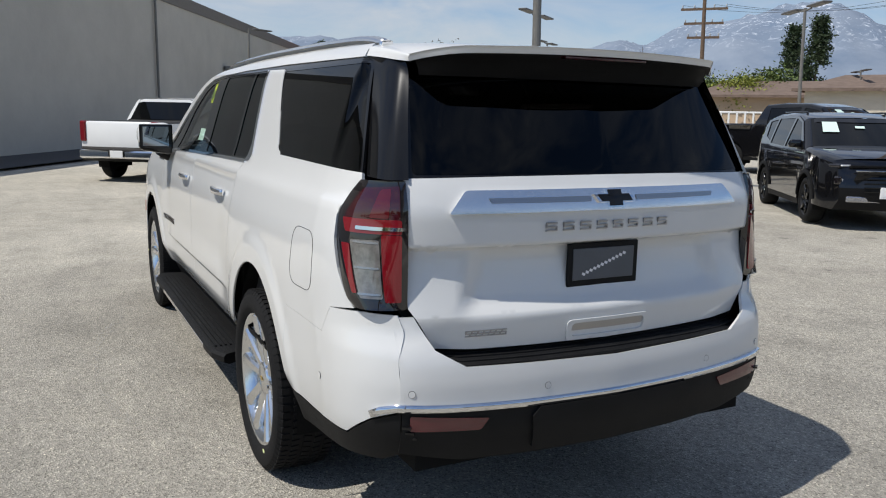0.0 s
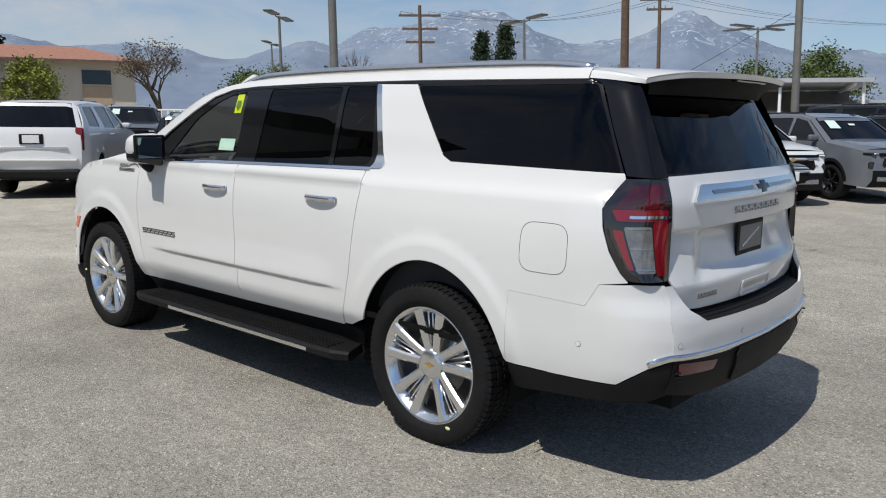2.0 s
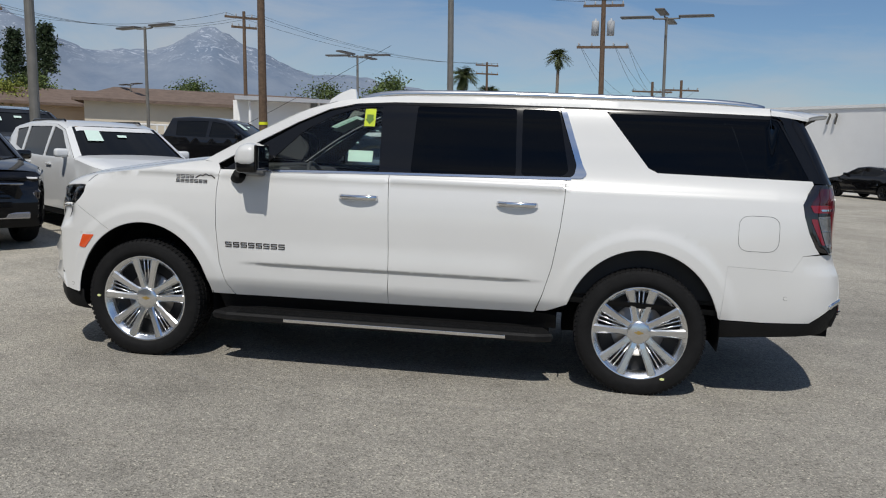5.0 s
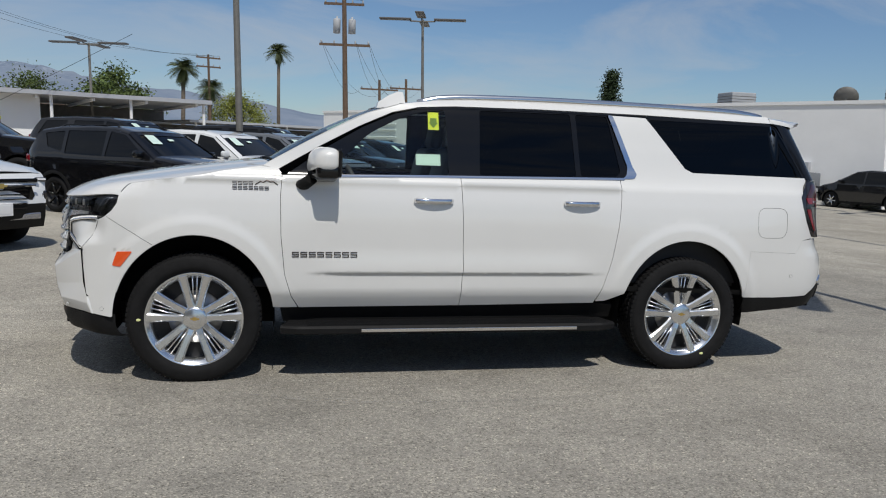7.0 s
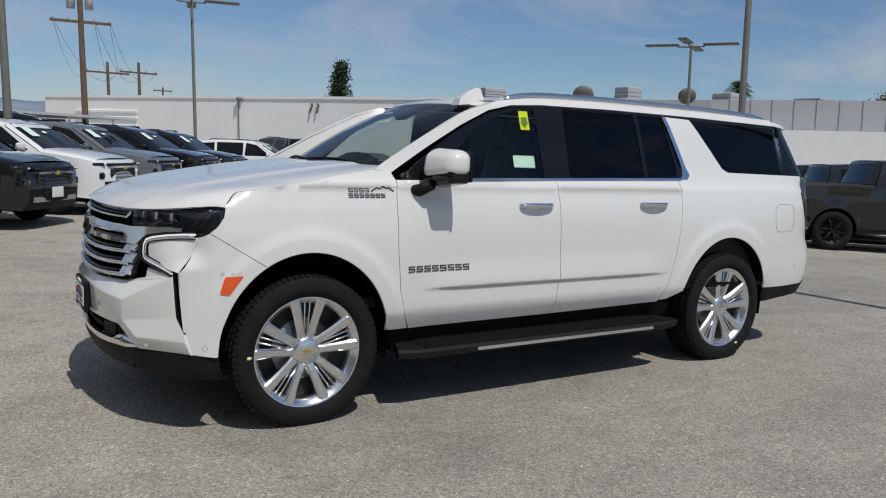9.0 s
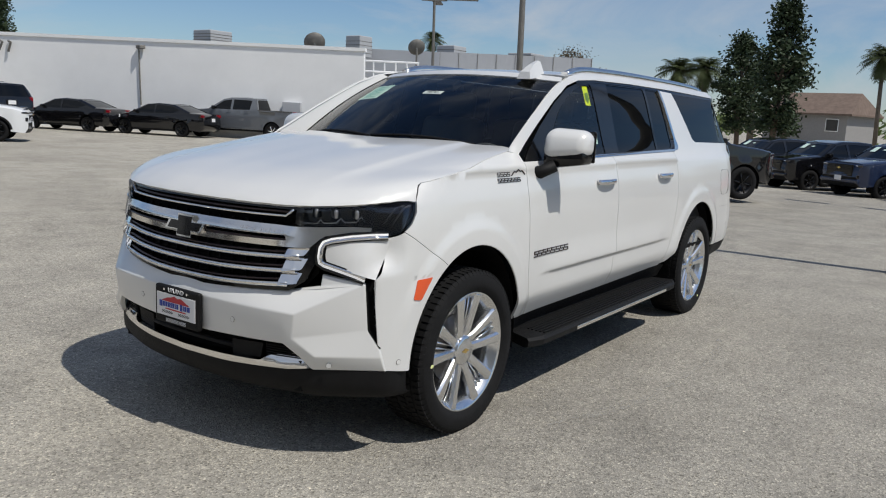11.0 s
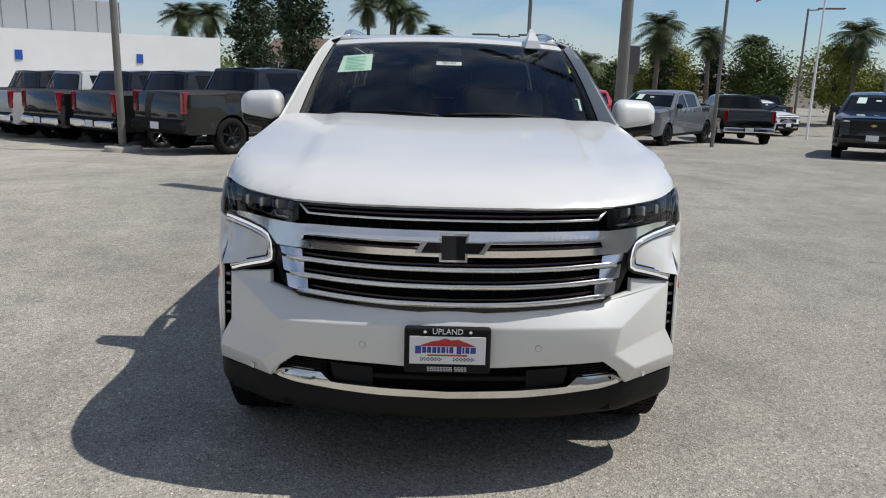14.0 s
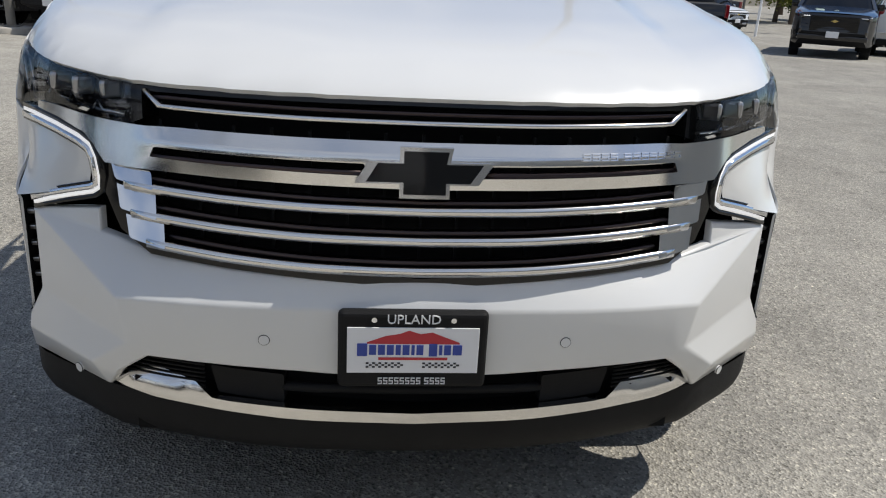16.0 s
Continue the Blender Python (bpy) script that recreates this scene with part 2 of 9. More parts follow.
def inside(poly, P):
    """Which of the points P (n x 2) lie in the polygon."""
    poly = np.asarray(poly, float)
    x, y = P[:, 0], P[:, 1]
    res = np.zeros(len(P), bool)
    a, b = poly, np.roll(poly, -1, axis=0)
    for (x1, y1), (x2, y2) in zip(a, b):
        if y1 == y2:
            continue
        c = (y1 > y) != (y2 > y)
        res ^= c & (x < (x2 - x1) * (y - y1) / (y2 - y1) + x1)
    return res


def shell(name, outline, surf, material, parent, holes=(), step=0.05, depth=0.012, flip=False, label="", out=0.0, edge=None, extra=None):
    """A panel: the outline in two parameters, less its holes, laid on surf(u, v), with its edge turned inwards by depth.
    flip: mirrored to the other side of the car. out: metres proud of the surface. extra: more points, along the surface's creases."""
    from mathutils.geometry import delaunay_2d_cdt
    edge = edge or step
    loops = [dense(outline, edge)] + [dense(h, edge) for h in holes]
    coords, edges = [], []
    for lp in loops:
        s = len(coords)
        coords += lp
        edges += [(s + i, s + (i + 1) % len(lp)) for i in range(len(lp))]
    B = np.array(coords)
    lo, hi = B.min(0), B.max(0)
    gx, gy = np.meshgrid(np.arange(lo[0] + step / 2, hi[0], step), np.arange(lo[1] + step / 2, hi[1], step))
    G = np.column_stack([gx.ravel(), gy.ravel()])
    keep = inside(loops[0], G)
    for lp in loops[1:]:
        keep &= ~inside(lp, G)
    G = G[keep]
    if len(G):
        far = np.ones(len(G), bool)
        for i in range(0, len(B), 200):
            dd = ((G[:, None, :] - B[None, i:i + 200, :]) ** 2).sum(2).min(1)
            far &= dd > (0.42 * step) ** 2
        G = G[far]
    if extra is not None:
        E = extra[inside(loops[0], extra)]
        for lp in loops[1:]:
            E = E[~inside(lp, E)]
        E = E[((E[:, None, :] - B[None, :, :]) ** 2).sum(2).min(1) > 0.006 ** 2] if len(E) else E
        if len(E):
            if len(G):
                G = G[((G[:, None, :] - E[None, :, :]) ** 2).sum(2).min(1) > 0.012 ** 2]
            G = np.concatenate([G, E])
    allp = [Vector(c) for c in coords] + [Vector(g) for g in G.tolist()]
    v2, _, f2, _, _, _ = delaunay_2d_cdt(allp, edges, [], 0, 1e-7)
    C = np.array([[sum(v2[i].x for i in f) / len(f), sum(v2[i].y for i in f) / len(f)] for f in f2])
    ok = inside(loops[0], C)
    for lp in loops[1:]:
        ok &= ~inside(lp, C)
    faces = [f for f, k in zip(f2, ok) if k and abs((v2[f[1]] - v2[f[0]]).cross(v2[f[2]] - v2[f[0]])) > 3e-6]
    e = 0.004
    pos, nor = [], []
    for v in v2:
        p = Vector(surf(v.x, v.y))
        du = Vector(surf(v.x + e, v.y)) - Vector(surf(v.x - e, v.y))
        dv = Vector(surf(v.x, v.y + e)) - Vector(surf(v.x, v.y - e))
        n = du.cross(dv)
        n = n.normalized() if n.length > 1e-12 else Vector((0, 0, 1))
        pos.append(p)
        nor.append(n)
    # the way out: away from the car's middle
    mid = sum(pos, Vector()) / len(pos)
    face_n = sum((nor[i] for i in range(0, len(nor), max(1, len(nor) // 50))), Vector())
    turned = face_n.dot(mid - Vector((mid.x * 0.75, 0, 0.95))) < 0
    if turned:
        nor = [-n for n in nor]
    verts = [p + n * out for p, n in zip(pos, nor)]
    tris = []
    for f in faces:
        a, b, c = (v2[i] for i in f[:3])
        tris.append(list(f) if ((b - a).cross(c - a) > 0) != turned else list(reversed(f)))
    normals = [[nor[i] for i in f] for f in tris]
    if depth:
        count = {}
        for f in tris:
            for i in range(len(f)):
                count[(f[i], f[(i + 1) % len(f)])] = 1
        inner = {}
        for (i, j) in list(count):
            if (j, i) in count:
                continue
            for k in (i, j):
                if k not in inner:
                    inner[k] = len(verts)
                    verts.append(verts[k] - nor[k] * depth)
            q = [j, i, inner[i], inner[j]]
            n = (verts[q[1]] - verts[q[0]]).cross(verts[q[2]] - verts[q[0]])
            n = n.normalized() if n.length > 1e-12 else nor[i]
            tris.append(q)
            normals.append([n] * 4)
    if flip:
        verts = [Vector((v.x, -v.y, v.z)) for v in verts]
        tris = [list(reversed(f)) for f in tris]
        normals = [[Vector((n.x, -n.y, n.z)) for n in reversed(ns)] for ns in normals]
    me = bpy.data.meshes.new(name)
    me.from_pydata([tuple(v) for v in verts], [], tris)
    me.shade_smooth()
    me.normals_split_custom_set([tuple(n) for ns in normals for n in ns])
    return mesh_object(name, me, material, parent, label)


def both(name, outline, surf, material, parent, **kw):
    """A panel on the car's left and the same on its right."""
    return shell(name, outline, surf, material, parent, **kw), shell(name, outline, surf, material, parent, flip=True, **kw)


def text_mesh(body, size, depth=0.001):
    """Letters of the built-in font as a mesh, centred, in the XY plane."""
    cu = bpy.data.curves.new("letters", "FONT")
    cu.body, cu.size, cu.extrude, cu.align_x, cu.align_y, cu.resolution_u = body, size, depth, "CENTER", "CENTER", 2
    ob = bpy.data.objects.new("letters", cu)
    scene.collection.objects.link(ob)
    me = bpy.data.meshes.new_from_object(ob.evaluated_get(bpy.context.evaluated_depsgraph_get()))
    bpy.data.objects.remove(ob)
    return me

# ---- ground ----
def ground_z(x, y):
    """The lot's surface: level round the vehicle, falling gently behind it."""
    w = 1 - 0.7 * ramp01(-y, 10, 24)
    d = max(0.0, -x - 4.0)
    rise = 0.013 * min(18.0, max(0.0, -y - 1.5)) * ramp01(x, -7, 1)
    return rise - 0.030 * w * (d - 2.0 * (1 - math.exp(-d / 2.0))) if d < 26 else -0.030 * w * 24.0


ASPHALT = bpy.data.materials.new("worn_asphalt")
ASPHALT.use_nodes = True
nt = ASPHALT.node_tree
p = nt.nodes["Principled BSDF"]
p.inputs["Roughness"].default_value = 0.9
p.inputs["Specular IOR Level"].default_value = 0.25
tc = nt.nodes.new("ShaderNodeTexCoord")


def noise_node(scale, detail, rough=0.6, dist=0.0):
    n = nt.nodes.new("ShaderNodeTexNoise")
    n.inputs["Scale"].default_value, n.inputs["Detail"].default_value, n.inputs["Roughness"].default_value, n.inputs["Distortion"].default_value = scale, detail, rough, dist
    nt.links.new(tc.outputs["Object"], n.inputs["Vector"])
    return n


def ramp_node(src, stops):
    r = nt.nodes.new("ShaderNodeValToRGB")
    r.color_ramp.elements[0].position, r.color_ramp.elements[0].color = stops[0][0], (*stops[0][1], 1)
    r.color_ramp.elements[1].position, r.color_ramp.elements[1].color = stops[-1][0], (*stops[-1][1], 1)
    for q, c in stops[1:-1]:
        e = r.color_ramp.elements.new(q)
        e.color = (*c, 1)
    nt.links.new(src, r.inputs["Fac"])
    return r


def mix_node(kind, fac, a, b):
    m = nt.nodes.new("ShaderNodeMixRGB")
    m.blend_type = kind
    m.inputs["Fac"].default_value = fac
    nt.links.new(a, m.inputs["Color1"])
    nt.links.new(b, m.inputs["Color2"])
    return m.outputs["Color"]


def scaled(x, y, z=1.0):
    m = nt.nodes.new("ShaderNodeMapping")
    m.inputs["Scale"].default_value = (x, y, z)
    m.inputs["Rotation"].default_value = (0, 0, 0.35)
    nt.links.new(tc.outputs["Object"], m.inputs["Vector"])
    return m


stone = nt.nodes.new("ShaderNodeTexVoronoi")
stone.inputs["Scale"].default_value = 120
nt.links.new(tc.outputs["Object"], stone.inputs["Vector"])
chips = nt.nodes.new("ShaderNodeSeparateColor")
nt.links.new(stone.outputs["Color"], chips.inputs["Color"])
big = ramp_node(noise_node(0.28, 6, 0.6, 0.8).outputs["Fac"], [(0.30, (0.262, 0.246, 0.214)), (0.52, (0.326, 0.307, 0.268)), (0.72, (0.382, 0.361, 0.316))])
patch = ramp_node(noise_node(2.1, 9, 0.72).outputs["Fac"], [(0.30, (0.80, 0.80, 0.80)), (0.50, (1.0, 1.0, 1.0)), (0.70, (1.12, 1.115, 1.10))])
streak = noise_node(1.0, 7, 0.62, 0.5)
nt.links.new(scaled(0.35, 2.6).outputs["Vector"], streak.inputs["Vector"])
streaks = ramp_node(streak.outputs["Fac"], [(0.33, (0.93, 0.93, 0.93)), (0.50, (1.0, 1.0, 1.0)), (0.68, (1.06, 1.055, 1.05))])
grain = ramp_node(chips.outputs["Red"], [(0.0, (0.50, 0.495, 0.485)), (0.18, (0.86, 0.86, 0.86)), (0.80, (1.08, 1.08, 1.08)), (1.0, (1.60, 1.58, 1.52))])
speck = ramp_node(noise_node(28, 4, 0.6).outputs["Fac"], [(0.30, (0.78, 0.78, 0.78)), (0.55, (1.04, 1.04, 1.04))])
spots = ramp_node(noise_node(4.2, 2, 0.4).outputs["Fac"], [(0.20, (0.50, 0.50, 0.50)), (0.265, (1, 1, 1))])
col = mix_node("MULTIPLY", 1.0, big.outputs["Color"], patch.outputs["Color"])
col = mix_node("MULTIPLY", 1.0, col, streaks.outputs["Color"])
col = mix_node("MULTIPLY", 1.0, col, grain.outputs["Color"])
col = mix_node("MULTIPLY", 1.0, col, speck.outputs["Color"])
col = mix_node("MULTIPLY", 0.8, col, spots.outputs["Color"])
# single pale and dark chips
flint = nt.nodes.new("ShaderNodeTexVoronoi")
flint.inputs["Scale"].default_value = 34
nt.links.new(tc.outputs["Object"], flint.inputs["Vector"])
flint_c = nt.nodes.new("ShaderNodeSeparateColor")
nt.links.new(flint.outputs["Color"], flint_c.inputs["Color"])
near = ramp_node(flint.outputs["Distance"], [(0.16, (1, 1, 1)), (0.24, (0, 0, 0))])
pick = ramp_node(flint_c.outputs["Red"], [(0.0, (0.35, 0.35, 0.34)), (0.05, (1, 1, 1)), (0.91, (1, 1, 1)), (0.93, (1.95, 1.92, 1.84))])
chip_mix = nt.nodes.new("ShaderNodeMixRGB")
chip_mix.inputs["Color1"].default_value = (1, 1, 1, 1)
nt.links.new(near.outputs["Color"], chip_mix.inputs["Fac"])
nt.links.new(pick.outputs["Color"], chip_mix.inputs["Color2"])
col = mix_node("MULTIPLY", 1.0, col, chip_mix.outputs["Color"])
# paler asphalt ahead of the vehicle and on its far side
pos = nt.nodes.new("ShaderNodeSeparateXYZ")
wob = nt.nodes.new("ShaderNodeVectorMath")
wob.operation = "MULTIPLY_ADD"
wob.inputs[1].default_value = (2.4, 2.4, 0.0)
nt.links.new(noise_node(0.5, 5, 0.6).outputs["Color"], wob.inputs[0])
nt.links.new(tc.outputs["Object"], wob.inputs[2])
nt.links.new(wob.outputs["Vector"], pos.inputs["Vector"])
pale_sides = []
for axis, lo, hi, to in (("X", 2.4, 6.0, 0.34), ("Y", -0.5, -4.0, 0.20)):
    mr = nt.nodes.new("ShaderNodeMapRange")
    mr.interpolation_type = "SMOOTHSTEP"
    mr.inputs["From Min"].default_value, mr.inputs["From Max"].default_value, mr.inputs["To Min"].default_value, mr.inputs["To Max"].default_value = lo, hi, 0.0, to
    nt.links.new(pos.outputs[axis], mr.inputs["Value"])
    pale_sides.append(mr)
pale_both = nt.nodes.new("ShaderNodeMath")
pale_both.operation = "MAXIMUM"
nt.links.new(pale_sides[0].outputs["Result"], pale_both.inputs[0])
nt.links.new(pale_sides[1].outputs["Result"], pale_both.inputs[1])
pale_gain = ramp_node(pale_both.outputs["Value"], [(0.0, (1, 1, 1)), (0.4, (1.44, 1.43, 1.40))])
col = mix_node("MULTIPLY", 1.0, col, pale_gain.outputs["Color"])
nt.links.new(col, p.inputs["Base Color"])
bmp = nt.nodes.new("ShaderNodeBump")
bmp.inputs["Strength"].default_value = 0.9
bmp.inputs["Distance"].default_value = 0.006
nt.links.new(stone.outputs["Distance"], bmp.inputs["Height"])
nt.links.new(bmp.outputs["Normal"], p.inputs["Normal"])

bm = bmesh.new()
xs = sorted(set([-3000, -1200, -500, -200, -100, -60] + list(range(-40, 41, 2)) + [60, 100, 200, 500, 1200, 3000]))
ys = sorted(set([-3000, -1200, -500, -200, -100, -60] + list(range(-40, 41, 2)) + [60, 100, 200, 500, 1200, 3000]))
grid = [[bm.verts.new((x, y, ground_z(x, y))) for y in ys] for x in xs]
for i in range(len(xs) - 1):
    for j in range(len(ys) - 1):
        bm.faces.new((grid[i][j], grid[i + 1][j], grid[i + 1][j + 1], grid[i][j + 1])).smooth = True
tagged(part("ground", bm, ASPHALT), "worn pale grey asphalt of a car lot", "ground", kind="structure")

# pale scuffs left by turning tyres
SCUFF = mat("pale_dust", (0.40, 0.38, 0.335), 0.95)
nt = SCUFF.node_tree
tc = nt.nodes["Texture Coordinate"]
fade = ramp_node(noise_node(9.0, 6, 0.7).outputs["Fac"], [(0.42, (0, 0, 0)), (0.70, (0.7, 0.7, 0.7))])
nt.links.new(fade.outputs["Color"], nt.nodes["Principled BSDF"].inputs["Alpha"])
for k, arc in enumerate((((1.45, 1.26), (0.90, 1.46), (0.40, 1.55), (-0.20, 1.58), (-0.80, 1.52), (-1.07, 1.44)),)):
    bm = bmesh.new()
    rows = []
    n = 40
    curve_x, curve_y = pchip([(i / (len(arc) - 1), q[0]) for i, q in enumerate(arc)]), pchip([(i / (len(arc) - 1), q[1]) for i, q in enumerate(arc)])
    for i in range(n + 1):
        t = i / n
        c = Vector((curve_x(t), curve_y(t), 0))
        d = Vector((curve_x(min(1, t + 0.02)) - curve_x(max(0, t - 0.02)), curve_y(min(1, t + 0.02)) - curve_y(max(0, t - 0.02)), 0)).normalized()
        w = (0.022 + 0.014 * math.sin(t * 9 + k)) * min(1, 6 * t, 6 * (1 - t)) + 0.004
        rows.append([bm.verts.new((c.x - d.y * s * w, c.y + d.x * s * w, ground_z(c.x, c.y) + 0.004)) for s in (-1, 1)])
    for a, b in zip(rows, rows[1:]):
        bm.faces.new((a[0], b[0], b[1], a[1]))
    bmesh.ops.recalc_face_normals(bm, faces=bm.faces)
    for f in bm.faces:
        if f.normal.z < 0:
            f.normal_flip()
    tagged(part("tyre_scuff", bm, SCUFF), "pale curved tyre scuff on the asphalt", "pavement", kind="structure")

# ---- the white sport utility vehicle: forward is +x, its left +y ----
AXLE_F, AXLE_R, HUB_Z, TYRE_R = 1.7035, -1.7035, 0.405, 0.412
side_base = pchip([(0.25, 0.82), (0.36, 0.862), (0.45, 0.905), (0.52, 0.940), (0.58, 0.966), (0.60, 0.9695), (0.70, 0.976), (0.85, 0.980), (1.02, 0.982), (1.15, 0.974), (1.25, 0.955),
                   (1.31, 0.938), (1.36, 0.910), (1.42, 0.886), (1.60, 0.832), (1.80, 0.764), (1.85, 0.735), (1.885, 0.690)])
rear_base = pchip([(0.25, 0.86), (0.36, 0.905), (0.45, 0.936), (0.52, 0.955), (0.60, 0.968), (0.70, 0.976), (0.85, 0.980)])
front_x = pchip([(0.24, 2.54), (0.32, 2.61), (0.42, 2.645), (0.52, 2.652), (0.66, 2.658), (0.76, 2.652), (0.90, 2.642), (1.05, 2.625), (1.12, 2.618), (1.17, 2.60), (1.22, 2.53), (1.27, 2.45)])
drop_low = pchip([(2.08, 0.0), (2.20, 0.008), (2.28, 0.026), (2.345, 0.046), (2.374, 0.060), (2.42, 0.11)])
drop_high = pchip([(2.05, 0.0), (2.15, 0.006), (2.20, 0.014), (2.231, 0.026), (2.277, 0.069), (2.34, 0.126), (2.40, 0.18), (2.50, 0.28)])
front_back = pchip([(0.0, 0.0), (0.20, 0.006), (0.40, 0.034), (0.50, 0.060), (0.611, 0.096), (0.702, 0.139), (0.765, 0.188), (0.815, 0.233), (0.87, 0.288), (0.93, 0.36)])
rear_x = pchip([(0.30, -2.90), (0.40, -2.96), (0.50, -3.005), (0.60, -3.030), (0.72, -3.030), (0.82, -3.015), (0.92, -2.965), (1.05, -2.95), (1.25, -2.945), (1.40, -2.905), (1.60, -2.80), (1.80, -2.69), (1.90, -2.64)])
rear_drop = pchip([(-2.95, 0.40), (-2.925, 0.30), (-2.90, 0.235), (-2.86, 0.165), (-2.80, 0.095), (-2.72, 0.042), (-2.62, 0.012), (-2.50, 0.0)])
gate_x = pchip([(0.80, -2.950), (0.88, -2.962), (0.945, -2.970), (0.960, -2.966), (1.02, -2.948), (1.10, -2.930), (1.168, -2.922), (1.186, -2.953), (1.28, -2.955), (1.38, -2.925), (1.42, -2.905), (1.60, -2.805), (1.80, -2.69), (1.90, -2.63)])
gate_back = pchip([(0.0, 0.0), (0.3, 0.010), (0.55, 0.036), (0.70, 0.064), (0.80, 0.10), (0.88, 0.17), (0.95, 0.28)])


def side(x, z):
    y = side_base(z)
    if z < 0.85:
        # the bumpers stay fuller low down than the doors
        y += (side_base(0.85) - 0.004 - y) * ramp01(x, 1.95, 2.20) * ramp01(z, 0.15, 0.30)
        y += (rear_base(z) - y) * ramp01(-x, 2.1, 2.3)
    low = 1 - ramp01(z, 1.25, 1.40)
    # door crease: full above, undercut below
    c = ramp01(x, -1.12, -0.80) * (1 - ramp01(x, 0.75, 1.05))
    y += c * 0.013 * ramp01(z, 0.688, 0.714) * (1 - ramp01(z, 0.714, 0.88))
    y -= c * 0.004 * ramp01(z, 0.56, 0.68) * (1 - ramp01(z, 0.694, 0.714))
    # shoulder line under the windows
    y += 0.006 * ramp01(z, 1.285, 1.30) * (1 - ramp01(z, 1.30, 1.345))
    # flared arches
    for ax in (AXLE_F, AXLE_R):
        r = math.hypot((x - ax) * (1.06 if z > HUB_Z else 1.06), z - HUB_Z - 0.02)
        y += 0.012 * (1 - ramp01(r, 0.585, 0.665)) * low * (0.55 + 0.45 * ramp01(z, 0.50, 0.80))
        y += 0.016 * (1 - ramp01(abs(x - ax), 0.45, 0.85)) * (1 - ramp01(z, 0.85, 1.28))
    if x > 1.95:
        xx = x + 2.625 - max(2.45, min(2.625, front_x(z)))
        k = ramp01(z, 0.86, 1.0)
        y -= drop_low(xx) * (1 - k) + drop_high(xx) * k
    if x < -2.45:
        xx = x - 2.95 - rear_x(z) if z < 1.38 else x - 2.95 - rear_x(z)
        y -= rear_drop(xx) * (1 - 0.6 * ramp01(z, 1.30, 1.42))
    return (x, y, z)


# points along the arches' flares and the door crease
CREASES = [(ax + r / 1.06 * math.cos(a), HUB_Z + 0.02 + r * math.sin(a)) for ax in (AXLE_F, AXLE_R) for r in (0.584, 0.595, 0.606, 0.617, 0.628, 0.639, 0.652) for a in np.linspace(0.05, math.pi - 0.05, 70)]
CREASES = np.array(CREASES + [(x, z) for z in (0.682, 0.694, 0.700, 0.706, 0.712, 0.720, 0.735) for x in np.linspace(-1.15, 1.15, 70)])


def nose(y, z):
    return (front_x(z) - front_back(abs(y)), y, z)


def gate(y, z):
    a = abs(y)
    x = gate_x(z) + gate_back(a)
    # the number plate's shallow recess
    rec = ramp01(z, 0.925, 1.01) * (1 - ramp01(z, 1.150, 1.188)) * (1 - ramp01(a - 0.35 * (1.18 - z), 0.45, 0.55))
    return (x + 0.028 * rec, y, z)


def bumper_rear(y, z):
    return (rear_x(z) - 0.004 + gate_back(abs(y) * 0.97), y, z)


roof_mid = pchip([(-2.98, 1.868), (-2.75, 1.876), (-2.30, 1.893), (-1.60, 1.906), (-0.80, 1.910), (-0.20, 1.902), (0.15, 1.885), (0.40, 1.852), (0.52, 1.825)])


def roof(x, y):
    a = abs(y)
    return (x, y, roof_mid(x) - 0.010 * (a / 0.5) ** 2 - 0.075 * ramp01(a, 0.60, 0.88) ** 1.8)


hood_front = pchip([(0.0, 2.612), (0.20, 2.606), (0.40, 2.580), (0.50, 2.556), (0.611, 2.522), (0.70, 2.470), (0.765, 2.425), (0.815, 2.385), (0.87, 2.315), (0.93, 2.200), (0.96, 2.120), (1.0, 2.0)])
hood_lip = pchip([(0.0, 1.150), (0.40, 1.149), (0.611, 1.152), (0.80, 1.166), (0.945, 1.188)])
hood_roll = pchip([(-0.05, -0.05), (0.0, 0.0), (0.02, 0.020), (0.05, 0.038), (0.12, 0.073), (0.25, 0.113), (0.50, 0.161), (0.80, 0.209), (1.15, 0.257), (1.45, 0.290)])


def hood(x, y):
    """The hood rises from its front edge, steeply at first, and falls a little to its sides."""
    a = abs(y)
    u = hood_front(a) - x
    z = hood_lip(a) + hood_roll(u) - 0.022 * (a / 0.88) ** 3 * ramp01(u, 0.0, 0.5)
    z += 0.009 * (1 - ramp01(a, 0.57, 0.65)) * ramp01(a, 0.10, 0.45) * ramp01(u, 0.05, 0.4)
    return (x, y, z)


def shield(u, v):
    """Windscreen: u across, v from the cowl (0) to the roof (1)."""
    a = abs(u)
    x = 1.345 + (0.455 - 1.345) * v - 0.20 * (a / 0.82) ** 2 * (1 - 0.35 * v)
    z = 1.375 + (1.842 - 1.375) * v + 0.035 * math.sin(math.pi * v) - 0.02 * (a / 0.8) ** 2 - 0.018 * v * (a / 0.75) ** 2
    return (x, u, z)


def arch(ax, k0, k1, n=22, grow=0.0):
    """Points of a wheel arch from angle k0 to k1 (degrees), seen from the left."""
    pts = []
    for i in range(n + 1):
        a = radians(k0 + (k1 - k0) * i / n)
        r = 0.535 + grow - 0.045 * math.cos(a) ** 2
        pts.append((ax + r * math.cos(a), HUB_Z + 0.01 + r * math.sin(a)))
    return pts


suv = thing("suv", "pearl white full-size SUV with chrome trim parked on the lot", "car")

